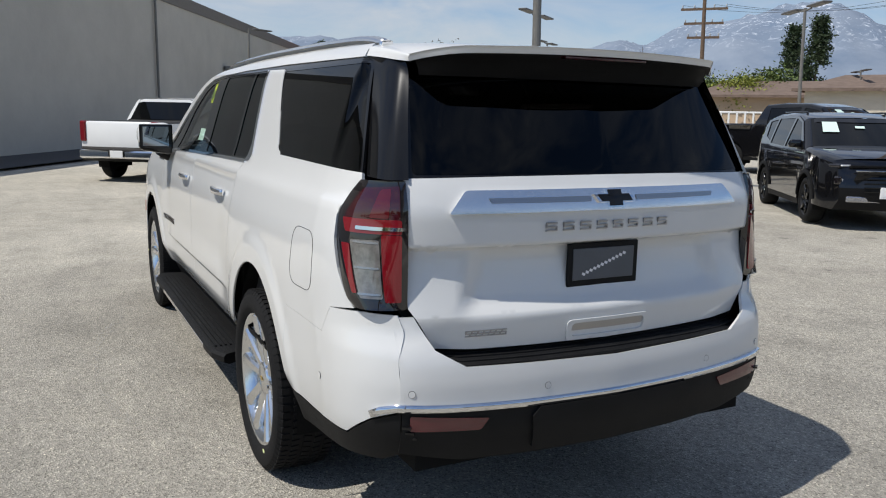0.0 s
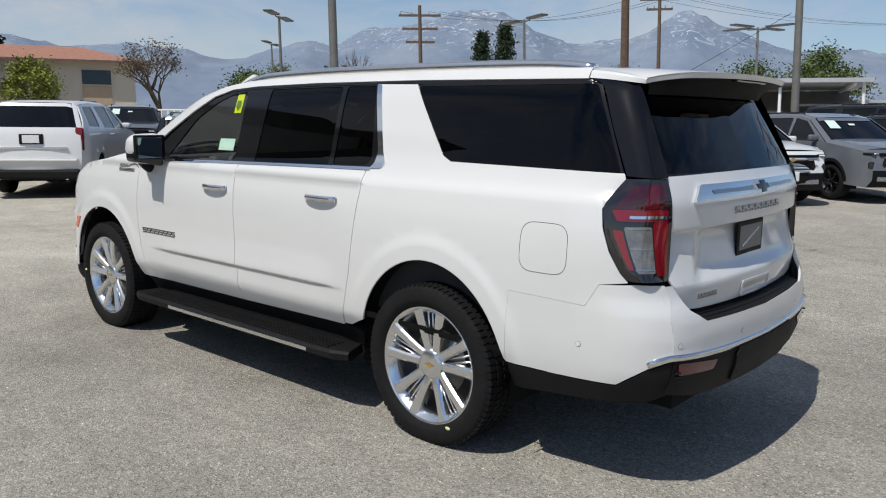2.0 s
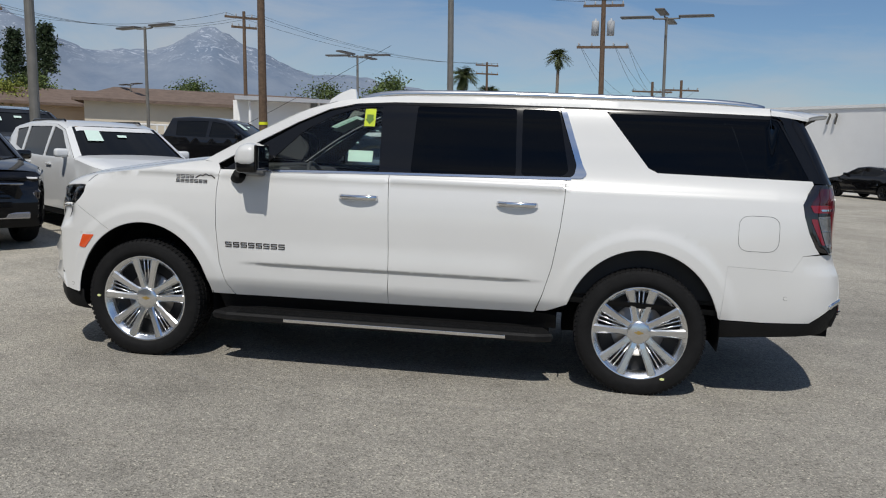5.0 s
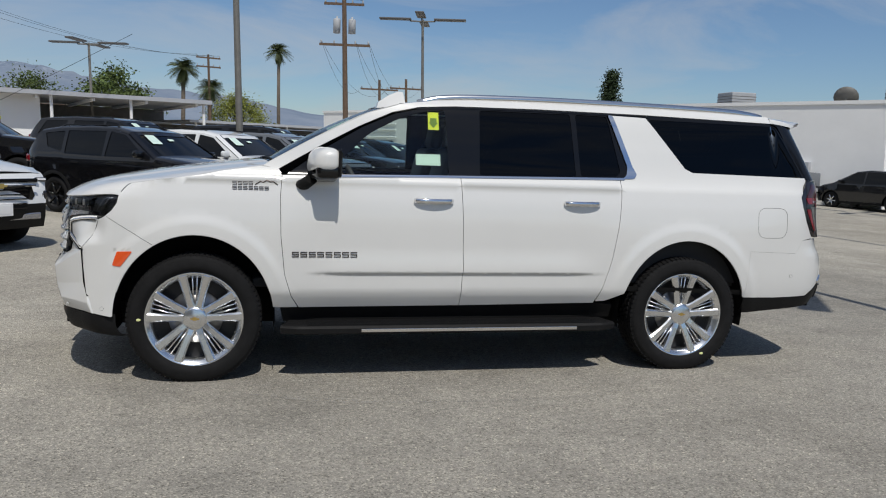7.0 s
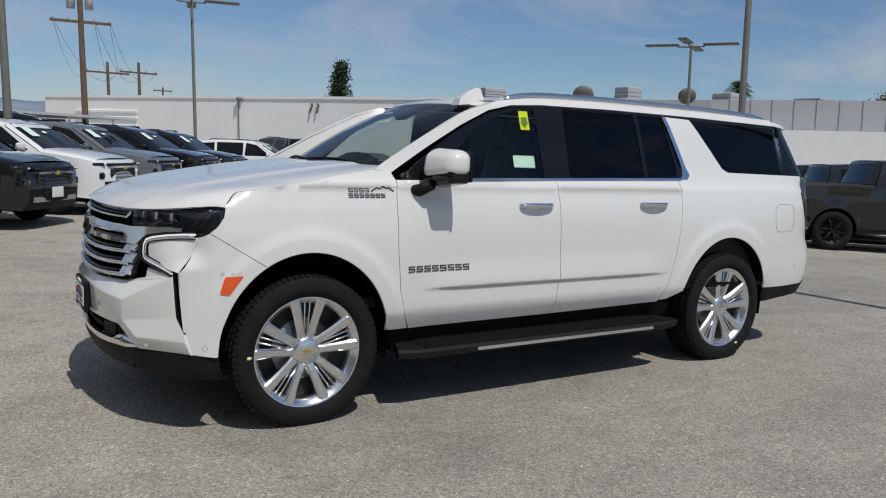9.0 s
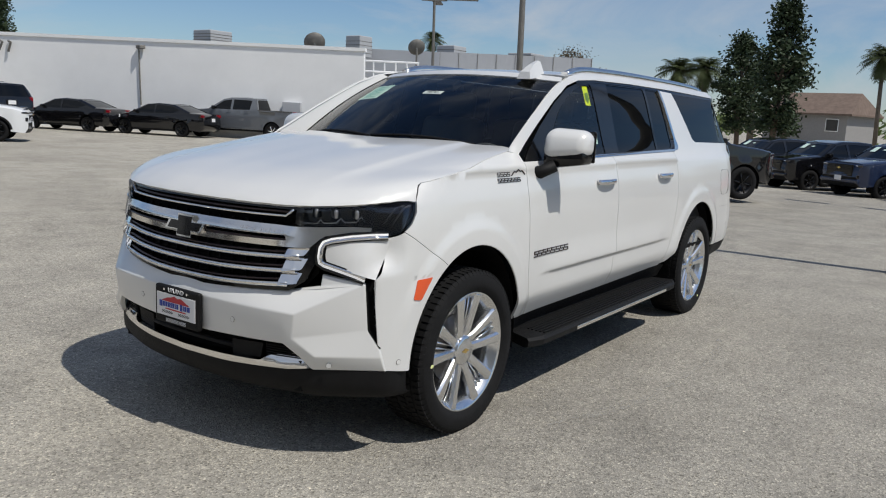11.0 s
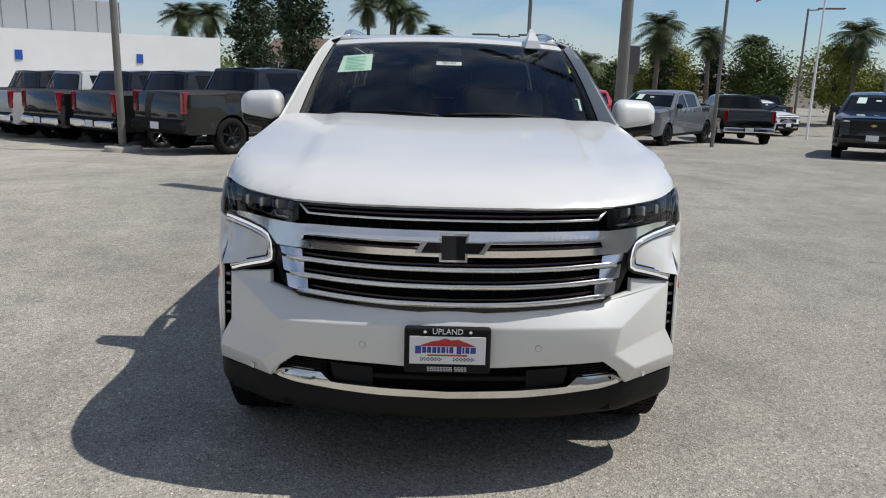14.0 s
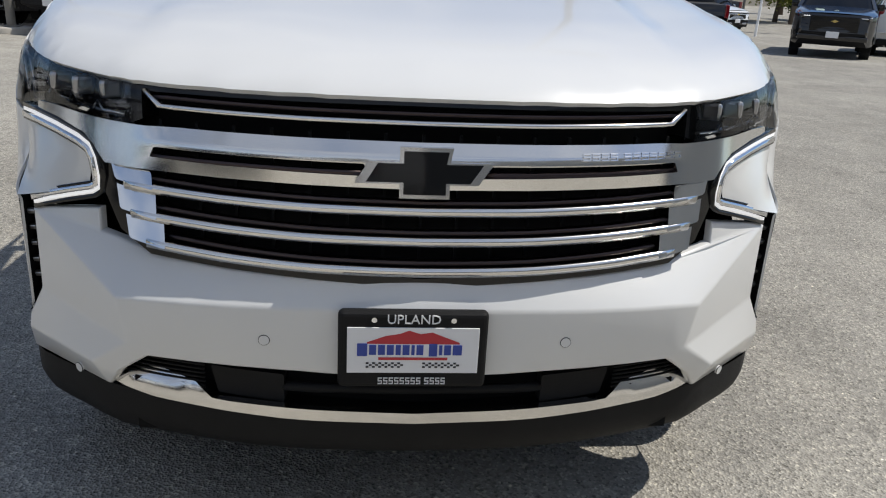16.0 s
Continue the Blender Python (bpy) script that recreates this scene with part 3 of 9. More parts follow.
# doors
G = 0.0018
front_door = [(1.165, 1.335), (1.175, 1.20), (1.170, 0.95), (1.145, 0.70), (1.10, 0.55), (1.050, 0.468), (0.5, 0.471), (-0.035, 0.474), (-0.040, 0.75), (-0.028, 1.10), (-0.015, 1.352), (0.60, 1.340)]
rear_door = [(-0.015 - 2 * G, 1.352), (-0.028 - 2 * G, 1.10), (-0.040 - 2 * G, 0.75), (-0.035 - 2 * G, 0.474), (-0.5, 0.480), (-1.020, 0.488), (-1.070, 0.62), (-1.120, 0.80), (-1.160, 1.05), (-1.180, 1.25), (-1.182, 1.372), (-0.6, 1.362)]
both("front_door", front_door, side, PAINT, suv, step=0.04, edge=0.012, extra=CREASES)
both("rear_door", rear_door, side, PAINT, suv, step=0.04, edge=0.012, extra=CREASES)
# fender, with its arch; the bumper's end meets it along a slanting seam
a_f = arch(AXLE_F, 6, 176, 60)
fender_top = pchip([(1.19, 1.372), (1.30, 1.385), (1.55, 1.346), (1.85, 1.302), (2.00, 1.286), (2.074, 1.270), (2.149, 1.192)])
for _ in range(3):      # the fender's upper edge follows the hood
    fender_top = pchip([(1.19, 1.390)] + [(x, hood(x, side(x, fender_top(x))[1] - 0.004)[2] - 0.002) for x in (1.30, 1.42, 1.55, 1.70, 1.85, 1.95, 2.03, 2.074)] + [(2.149, 1.190)])
EDGE_X = (1.30, 1.42, 1.55, 1.70, 1.85, 1.95, 2.03, 2.074, 2.10, 2.125, 2.149)
fender = [(1.145 + 2 * G, 0.70), (1.170 + 2 * G, 0.95), (1.175 + 2 * G, 1.20), (1.165 + 2 * G, 1.335), (1.19, 1.378)] + [(x, fender_top(x)) for x in EDGE_X] + [(2.160, 1.135), (2.192, 1.088), (2.229, 1.057),
          (1.9475, 0.8815)] + [p for p in a_f if p[0] < 1.944 and p[1] > 0.47] + [(1.06, 0.47), (1.10 + 2 * G, 0.55)]
both("fender", fender, side, PAINT, suv, step=0.035, edge=0.010, extra=CREASES)
a_f2 = [p for p in arch(AXLE_F, 2, 90, 60) if p[0] > 1.953]
bump_end = [(1.950, 0.8795), (2.2305, 1.0545), (2.253, 1.040), (2.277, 1.030), (2.290, 0.985), (2.312, 0.930), (2.345, 0.885), (2.374, 0.856), (2.368, 0.75), (2.358, 0.63), (2.350, 0.55), (2.345, 0.51), (2.315, 0.446), (2.20, 0.427)] + a_f2
both("bumper_end", bump_end, side, PAINT, suv, step=0.025, edge=0.010, extra=CREASES, depth=0.006)
# quarter panel with the rear side window and the lamp cut out
a_r = arch(AXLE_R, 4, 172, 50)
q_win = fillet([(-1.435, 1.805), (-2.488, 1.796), (-2.685, 1.420), (-1.72, 1.425)], [0.03, 0.02, 0.02, 0.10])
quarter = [(-1.182 - 2 * G, 1.372), (-1.180 - 2 * G, 1.25), (-1.160 - 2 * G, 1.05), (-1.120 - 2 * G, 0.80), (-1.070 - 2 * G, 0.62), (-1.035, 0.500), (-1.10, 0.505)] + [p for p in a_r if p[1] > 0.54] + \
          [(-2.19, 0.53), (-2.211, 0.8745), (-2.60, 0.8615), (-2.659, 0.960), (-2.768, 0.974), (-2.736, 1.013), (-2.688, 1.10), (-2.653, 1.20), (-2.640, 1.275), (-2.672, 1.34), (-2.709, 1.398), (-2.700, 1.420), (-1.76, 1.432), (-1.70, 1.46), (-1.42, 1.815), (-1.13, 1.822), (-1.24, 1.52), (-1.29, 1.40), (-1.255, 1.374)]
both("quarter_panel", quarter, side, PAINT, suv, step=0.04, edge=0.012, extra=CREASES)
# upper side: roof rail panel over the windows
top_side = [(1.19, 1.375), (0.90, 1.545), (0.66, 1.675), (0.44, 1.775), (0.25, 1.818), (0.0, 1.834), (-0.6, 1.842), (-1.42, 1.838), (-2.443, 1.820), (-2.443, 1.868), (-2.0, 1.879), (-1.4, 1.886), (-0.6, 1.886), (-0.1, 1.880), (0.12, 1.870), (0.36, 1.836), (0.60, 1.762), (0.95, 1.585), (1.29, 1.392)]
both("roof_side", top_side, side, PAINT, suv, step=0.035)
both("rain_rail", [(0.30, 1.8125), (0.0, 1.829), (-0.6, 1.837), (-1.42, 1.833), (-2.50, 1.815), (-2.51, 1.803), (-1.43, 1.816), (-1.12, 1.822), (-0.6, 1.826), (0.0, 1.818), (0.28, 1.803)], side, GLOSS_BLACK, suv, step=0.03, out=-0.003)
# window panes and their black surrounds
win_f = fillet([(0.885, 1.352), (0.60, 1.628), (0.40, 1.735), (0.25, 1.785), (0.075, 1.806), (0.060, 1.366)], [0.02, 0.05, 0.05, 0.05, 0.02, 0.02])
win_r = fillet([(-0.17, 1.815), (-0.155, 1.372), (-0.855, 1.382), (-0.835, 1.818)], 0.02)
win_r2 = fillet([(-0.875, 1.818), (-0.892, 1.384), (-1.16, 1.390), (-1.195, 1.42), (-1.115, 1.815)], 0.02)
surround = [(1.145, 1.338), (0.88, 1.525), (0.645, 1.665), (0.43, 1.763), (0.25, 1.806), (0.0, 1.821), (-0.6, 1.828), (-1.115, 1.824), (-1.225, 1.52), (-1.262, 1.405), (-1.22, 1.378), (-0.6, 1.366), (0.0, 1.357), (0.60, 1.345)]
both("window_surround", surround, side, GLOSS_BLACK, suv, holes=(win_f, win_r, win_r2), step=0.04, out=-0.006)
for pane in both("front_window", win_f, side, CLEAR, suv, step=0.06, depth=0, out=-0.010, label="lightly tinted front door glass"):
    pane.visible_shadow = False
both("rear_window", win_r, side, PRIVACY, suv, step=0.06, depth=0, out=-0.010, label="dark privacy glass")
both("rear_window", win_r2, side, PRIVACY, suv, step=0.06, depth=0, out=-0.010, label="dark privacy glass")
both("quarter_window", q_win, side, PRIVACY, suv, step=0.05, edge=0.02, depth=0, out=-0.004, label="dark privacy glass")
both("quarter_trim", fillet([(-1.425, 1.815), (-2.500, 1.806), (-2.702, 1.409), (-1.72, 1.412)], [0.03, 0.02, 0.02, 0.11]), side, GLOSS_BLACK, suv, holes=(q_win,), step=0.04, edge=0.02, out=-0.002)
# pillar behind the side glass, wrapping to the tailgate
REAR_PILLAR = [[(-2.452, 0.748, 1.818), (-2.54, 0.735, 1.812), (-2.60, 0.718, 1.806), (-2.652, 0.690, 1.800)], [(-2.505, 0.7445, 1.80), (-2.575, 0.733, 1.785), (-2.63, 0.715, 1.775), (-2.672, 0.686, 1.765)],
               [(-2.603, 0.796, 1.60), (-2.67, 0.785, 1.60), (-2.72, 0.762, 1.60), (-2.756, 0.722, 1.60)], [(-2.702, 0.847, 1.409), (-2.77, 0.836, 1.405), (-2.815, 0.808, 1.403), (-2.845, 0.758, 1.404)]]
# dark inner skins, seen only through the gaps
inner = [(1.16, 0.49), (1.12, 0.62), (1.175, 1.30), (1.25, 1.355), (1.85, 1.27), (2.05, 1.22), (2.15, 1.12), (2.20, 1.03), (2.27, 0.95), (2.32, 0.85), (2.31, 0.55), (2.24, 0.45)] + [p for p in arch(AXLE_F, 4, 172, 22, 0.006) if p[1] > 0.47]
both("inner_skin", [(q[0], q[1]) for q in inner[2:] + inner[:2]], side, DARK, suv, step=0.08, out=-0.016, depth=0)
both("inner_skin", [(1.155, 1.32), (1.13, 0.65), (1.04, 0.48), (-1.04, 0.495), (-1.10, 0.62)] + [p for p in reversed(arch(AXLE_R, 4, 168, 22, 0.006)) if p[1] > 0.52] + [(-2.20, 0.54), (-2.75, 0.55), (-2.87, 0.66), (-2.84, 0.95), (-2.72, 0.99), (-2.65, 1.27), (-2.70, 1.39), (-1.20, 1.36), (0.0, 1.345)], side, DARK, suv, step=0.08, out=-0.016, depth=0)
# chrome belt line and the chrome boot behind the rear door
both("belt_trim", [(0.88, 1.341), (0.60, 1.349), (0.30, 1.356), (-0.30, 1.365), (-1.215, 1.380), (-1.215, 1.364), (-0.6, 1.356), (0.0, 1.346), (0.60, 1.334), (0.88, 1.326)], side, CHROME, suv, step=0.03, edge=0.012, out=0.006, depth=0.014, label="bright chrome strip")
both("pillar_trim", fillet([(-1.122, 1.823), (-1.160, 1.818), (-1.285, 1.46), (-1.315, 1.405), (-1.29, 1.376), (-1.20, 1.372), (-1.235, 1.40), (-1.245, 1.46)], 0.015), side, CHROME, suv, step=0.03, out=0.006, label="bright chrome strip")
# fuel flap ring, drawn by its gap
flap = fillet([(-2.262, 1.195), (-2.505, 1.195), (-2.505, 0.975), (-2.262, 0.975)], 0.07)
bm = bmesh.new()
pts = [(x, side(x, z)[1] + 0.0002, z) for x, z in dense(flap, 0.03)]
add_tube(bm, pts + [pts[0]], 0.0011, 5, caps=False)
part("fuel_flap", bm, PLASTIC, suv)
# rear bumper, wrapping round
rb_side = [(-2.1915, 0.53), (-2.2115, 0.8733), (-2.6008, 0.8602), (-2.660, 0.9588), (-2.80, 0.966), (-2.875, 0.962), (-2.915, 0.85), (-2.943, 0.70), (-2.941, 0.655), (-2.86, 0.618), (-2.74, 0.535), (-2.45, 0.525)]
both("rear_bumper_end", rb_side, side, PAINT, suv, step=0.035, edge=0.012, extra=CREASES)
both("side_cladding", [(-2.196, 0.522), (-2.44, 0.518), (-2.74, 0.528), (-2.86, 0.610), (-2.935, 0.645), (-2.92, 0.50), (-2.84, 0.455), (-2.20, 0.405)], side, PLASTIC, suv, step=0.035)


def mirror(pts):
    """The closed outline of a shape that is the same on both sides of y = 0, from its half."""
    return list(pts) + [(-y, z) for y, z in reversed(pts) if abs(y) > 1e-6]


bar_z = pchip([(-0.9, 0.668), (-0.80, 0.660), (-0.40, 0.645), (0.0, 0.640), (0.40, 0.645), (0.80, 0.660), (0.9, 0.668)])
shell("rear_bumper", mirror([(0.0, 0.778), (0.60, 0.792), (0.70, 0.85), (0.755, 0.955), (0.820, 0.955), (0.820, 0.672), (0.60, 0.660), (0.0, 0.652)]), bumper_rear, PAINT, suv, step=0.04)
shell("lower_bumper", mirror([(0.0, 0.638), (0.60, 0.645), (0.815, 0.655), (0.815, 0.50), (0.60, 0.452), (0.30, 0.440), (0.0, 0.435)]), bumper_rear, PLASTIC, suv, step=0.05, depth=0.03)
shell("hitch_cover", mirror([(0.0, 0.630), (0.33, 0.632), (0.36, 0.60), (0.34, 0.475), (0.30, 0.46), (0.0, 0.455)]), bumper_rear, PLASTIC, suv, step=0.05, out=0.012, depth=0.014)
bm = bmesh.new()
pts = [bumper_rear(y, bar_z(y) + 0.005) for y in np.linspace(-0.815, 0.815, 41)]
wrap = [side(x, z) for x, z in ((-2.925, 0.664), (-2.89, 0.652), (-2.86, 0.634))]
pts = [Vector((x, -y, z)) for x, y, z in reversed(wrap)] + [Vector(p) for p in pts] + [Vector(p) for p in wrap]
add_sweep(bm, pts, [(-0.010, -0.012), (0.012, -0.012), (0.016, 0.002), (0.010, 0.014), (-0.010, 0.012)])
part("bumper_trim", bm, CHROME, suv, "satin chrome strip")
for s in (1, -1):
    shell("reflector", fillet([(s * 0.79, 0.638), (s * 0.52, 0.612), (s * 0.55, 0.572), (s * 0.79, 0.585)], 0.008), bumper_rear, DEEP_RED, suv, step=0.05, out=0.004, label="red reflector")
    bm = bmesh.new()
    for k in range(5):
        z = 0.60 - k * 0.022
        x, y, _ = bumper_rear(0.80, z)
        add_box(bm, (x + 0.012, s * (y - 0.012 - 0.012 * k), z), (0.03, 0.06 - 0.006 * k, 0.008), Matrix.Rotation(s * 0.9, 4, "Z"))
    part("bumper_vent", bm, GLOSS_BLACK, suv)
# step pad on the bumper's top, with ribs
bm = bmesh.new()
ys = np.linspace(-0.70, 0.70, 29)
for off0, off1, dz in ((0.002, 0.125, 0.0), (0.022, 0.030, 0.005), (0.048, 0.056, 0.005), (0.074, 0.082, 0.005)):
    rows = []
    for y in ys:
        x = rear_x(0.80) + gate_back(abs(y)) + 0.004
        z = 0.818 + 0.006 * (y / 0.7) ** 2
        e = 0.05 * ramp01(abs(y), 0.60, 0.70)
        rows.append([bm.verts.new(q) for q in ((x + off0 + e, y, z - 0.06), (x + off0 + e, y, z + dz - 0.030 + 0.28 * off0), (x + off1, y, z + dz - 0.030 + 0.28 * off1), (x + off1, y, z - 0.06))])
    for a, b in zip(rows, rows[1:]):
        for k in range(3):
            bm.faces.new((a[k], a[k + 1], b[k + 1], b[k]))
    bm.faces.new(rows[0]); bm.faces.new(list(reversed(rows[-1])))
bmesh.ops.recalc_face_normals(bm, faces=bm.faces)
part("step_pad", bm, PLASTIC, suv, "ribbed black plastic pad")
# tailgate
shell("inner_skin", mirror([(0.0, 0.80), (0.68, 0.80), (0.80, 0.97), (0.80, 1.40), (0.0, 1.42)]), gate, DARK, suv, step=0.1, out=-0.02, depth=0)
shell("tailgate", mirror([(0.0, 0.822), (0.55, 0.830), (0.685, 0.842), (0.70, 0.87), (0.745, 0.945), (0.768, 0.98), (0.770, 1.20), (0.768, 1.408), (0.40, 1.414), (0.0, 1.416)]), gate, PAINT, suv, step=0.035, edge=0.02, extra=np.array([(y, z) for z in (0.93, 0.944, 0.952, 0.962, 0.975, 1.155, 1.164, 1.171, 1.178, 1.186, 1.196) for y in np.linspace(-0.76, 0.76, 50)]))
gl = fillet([(0.738, 1.422), (0.668, 1.795), (-0.668, 1.795), (-0.738, 1.422)], 0.02)
shell("rear_glass", gl, gate, PRIVACY, suv, step=0.08, depth=0, out=-0.003, label="dark privacy glass")
shell("glass_surround", mirror([(0.0, 1.419), (0.40, 1.417), (0.756, 1.411), (0.742, 1.50), (0.704, 1.70), (0.682, 1.83), (0.0, 1.83)]), gate, GLOSS_BLACK, suv, holes=(gl,), step=0.05, out=-0.005)
# spoiler: upper skin of paint, underside black
def spoil_top(u, v):
    """u across, v from the roof (0) to the trailing edge (1)."""
    a = abs(u)
    end = -2.900 + 0.040 * (a / 0.5) ** 2 + 0.15 * ramp01(a, 0.50, 0.74)
    x = -2.449 + (end + 2.449) * v
    z = roof_mid(x) - 0.010 * (a / 0.5) ** 2 - 0.075 * ramp01(a, 0.60, 0.88) ** 1.8 - 0.018 * v * v - 0.02 * v * ramp01(a, 0.55, 0.72)
    return (x, u, z)
bm = bmesh.new()
rows = []
us = np.linspace(-0.690, 0.690, 41)
for u in us:
    ring = [Vector(spoil_top(u, v)) for v in (0.0, 0.25, 0.5, 0.75, 0.92, 0.985, 1.0)]
    ring += [ring[-1] + Vector((0.003, 0, -0.012)), ring[-1] + Vector((0.010, 0, -0.024))]
    rows.append([bm.verts.new(p) for p in ring])
for a, b in zip(rows, rows[1:]):
    for k in range(len(a) - 1):
        bm.faces.new((a[k], b[k], b[k + 1], a[k + 1])).smooth = True
for f in bm.faces:
    f.normal_update()
    if f.normal.z < 0:
        f.normal_flip()
part("spoiler", bm, PAINT, suv)
bm = bmesh.new()
rows = []
for u in us * 0.985:
    p = Vector(spoil_top(u, 1.0)) + Vector((0.012, 0, -0.024))
    q = Vector(gate(u * 0.95, 1.750)) + Vector((-0.006, 0, 0.0))
    mid1 = p.lerp(q, 0.35) + Vector((0.0, 0, 0.022))
    mid2 = p.lerp(q, 0.75) + Vector((-0.006, 0, 0.012))
    rows.append([bm.verts.new(v) for v in (p, mid1, mid2, q)])
for a, b in zip(rows, rows[1:]):
    for k in range(3):
        bm.faces.new((a[k], b[k], b[k + 1], a[k + 1])).smooth = True
part("spoiler_underside", bm, PLASTIC, suv, "black underside")
bm = bmesh.new()
add_box(bm, (-2.862, 0.0, 1.822), (0.03, 0.36, 0.012), bevel=0.004)
part("stop_lamp", bm, DARK_RED, suv, "dark red high stop lamp")


def loft(name, rows, material, parent, flip=False, label="", nu=16, nv=10):
    """A smooth sheet through rows of points, facing away from the car; flip mirrors it."""
    k = -1 if flip else 1
    curves = [[pchip([(i / (len(r) - 1), p[c]) for i, p in enumerate(r)]) for c in range(3)] for r in rows]
    bm = bmesh.new()
    grid = []
    for i in range(nu + 1):
        u = i / nu
        pts = [[f(u) for f in cv] for cv in curves]
        down = [pchip([(j / (len(pts) - 1), p[c]) for j, p in enumerate(pts)]) for c in range(3)]
        grid.append([bm.verts.new((down[0](j / nv), k * down[1](j / nv), down[2](j / nv))) for j in range(nv + 1)])
    for a, b in zip(grid, grid[1:]):
        for j in range(nv):
            bm.faces.new((a[j], b[j], b[j + 1], a[j + 1])).smooth = True
    bmesh.ops.recalc_face_normals(bm, faces=bm.faces)
    if sum(f.normal.dot(f.calc_center_median() - Vector((f.calc_center_median().x * 0.75, 0, 0.95))) for f in bm.faces) < 0:
        bmesh.ops.reverse_faces(bm, faces=bm.faces)
    return part(name, bm, material, parent, label)


for s in (False, True):
    loft("rear_pillar", REAR_PILLAR, GLOSS_BLACK, suv, flip=s, nu=20, nv=20)
    # the spoiler's painted cheek over the pillar
    top = [spoil_top(0.688, v) for v in (0.0, 0.4, 0.75, 1.0)]
    low = [(-2.4465, 0.7475, 1.822), (-2.55, 0.737, 1.812), (-2.645, 0.713, 1.799), (top[3][0] + 0.006, 0.690, top[3][2] - 0.024)]
    mid = [(x * 0.5 + q[0] * 0.5, y * 0.5 + q[1] * 0.5 + d, z * 0.5 + q[2] * 0.5 + d) for (x, y, z), q, d in zip(top, low, (0.012, 0.012, 0.009, 0.003))]
    loft("spoiler_cheek", [top, mid, low], PAINT, suv, flip=s)
# tailgate trim bar, grooves, badge and lettering bars
shell("tailgate_bar", fillet([(0.640, 1.293), (0.575, 1.366), (-0.575, 1.366), (-0.640, 1.293)], 0.012), gate, SILVER_BAR, suv, step=0.05, out=0.014, depth=0.016, label="brushed chrome bar")
for s in (1, -1):
    shell("bar_groove", fillet([(s * 0.10, 1.340), (s * 0.50, 1.340), (s * 0.49, 1.324), (s * 0.10, 1.322)], 0.004), gate, SATIN_DARK, suv, step=0.08, out=0.0155, depth=0.0)


def cross_badge(h, w):
    """A slanted cross, half-width w, half-height h."""
    return [(-0.36 * w, h), (0.40 * w, h), (0.36 * w, 0.42 * h), (w, 0.42 * h), (0.78 * w, -0.45 * h), (0.36 * w, -0.45 * h), (0.36 * w, -h), (-0.36 * w, -h), (-0.36 * w, -0.45 * h), (-w, -0.45 * h), (-0.80 * w, 0.42 * h), (-0.36 * w, 0.42 * h)]


def rear_badge(k, dz):
    return [(y * k, 1.331 + z * k) for y, z in cross_badge(0.026, 0.075)]


shell("badge_rim", rear_badge(1.22, 0), gate, CHROME, suv, step=0.02, out=0.022, depth=0.01)
shell("badge", rear_badge(1.0, 0), gate, GLOSS_BLACK, suv, step=0.02, out=0.025, depth=0.004, label="black badge")


def letters(widths, height, depth, place, material, parent, name="letter_bar"):
    """Raised plain bars in place of letters, one part each; place: from across, up and proud to the world."""
    x = -sum(w + g for w, g in widths) / 2
    t = height * 0.15
    for w, g in widths:
        if w:
            bm = bmesh.new()
            for cx, cz, sx, sz in ((w / 2, height / 2 - t / 2, w, t), (w / 2, 0, w, t), (w / 2, -height / 2 + t / 2, w, t), (t / 2, height * 0.25, t, height * 0.46), (w - t / 2, -height * 0.25, t, height * 0.46)):
                add_box(bm, (x + cx, cz, 0), (sx, sz, depth))
            for v in bm.verts:
                v.co = place(v.co.x, v.co.y, v.co.z)
            bmesh.ops.recalc_face_normals(bm, faces=bm.faces)
            part(name, bm, material, parent)
        x += w + g


letters([(0.045, 0.026)] * 8, 0.030, 0.006, lambda u, v, d: (gate(-u, v + 1.242)[0] - 0.005 - d, -u, v + 1.242), SATIN_DARK, suv)
letters([(0.019, 0.003)] * 7, 0.022, 0.004, lambda u, v, d: (gate(0.50 - u, v + 0.886)[0] - 0.002 - d, 0.50 - u, v + 0.886), SATIN_DARK, suv)
# grip recess, the shade in its top laid in as a grey strip
shell("grip_recess", fillet([(0.185, 0.905), (-0.185, 0.905), (-0.185, 0.828), (0.185, 0.828)], 0.02), gate, PAINT, suv, holes=(fillet([(0.165, 0.892), (-0.165, 0.892), (-0.165, 0.842), (0.165, 0.842)], 0.02),), step=0.03, out=0.007, depth=0.009)
shell("grip_shade", fillet([(0.165, 0.892), (-0.165, 0.892), (-0.165, 0.862), (0.165, 0.862)], 0.012), gate, SATIN_DARK, suv, step=0.05, out=0.0015, depth=0)
# rear number plate: dark frame with a slanted line of plain writing
px = gate(0, 1.09)[0] - 0.012
bm = bmesh.new()
add_box(bm, (px, 0.005, 1.092), (0.012, 0.318, 0.158), bevel=0.004)
rp = part("rear_plate", bm, PLASTIC, suv, "black dealer plate with a slanted line of writing")
bm = bmesh.new()
add_box(bm, (px - 0.007, 0.005, 1.094), (0.003, 0.275, 0.115), bevel=0.001)
part("plate_face", bm, mat("grey_plate", (0.09, 0.10, 0.115), 0.3, vary=0.1), rp)
bm = bmesh.new()
for k in range(12):
    add_box(bm, (px - 0.0092, 0.095 - k * 0.0165, 1.058 + k * 0.0062), (0.001, 0.0135, 0.010), Matrix.Rotation(0.36, 4, "X"))
part("plate_writing", bm, WHITE, rp)
bm = bmesh.new()
add_box(bm, (px + 0.002, 0, 1.182), (0.03, 0.13, 0.016), bevel=0.005)
part("camera_pod", bm, PLASTIC, suv)
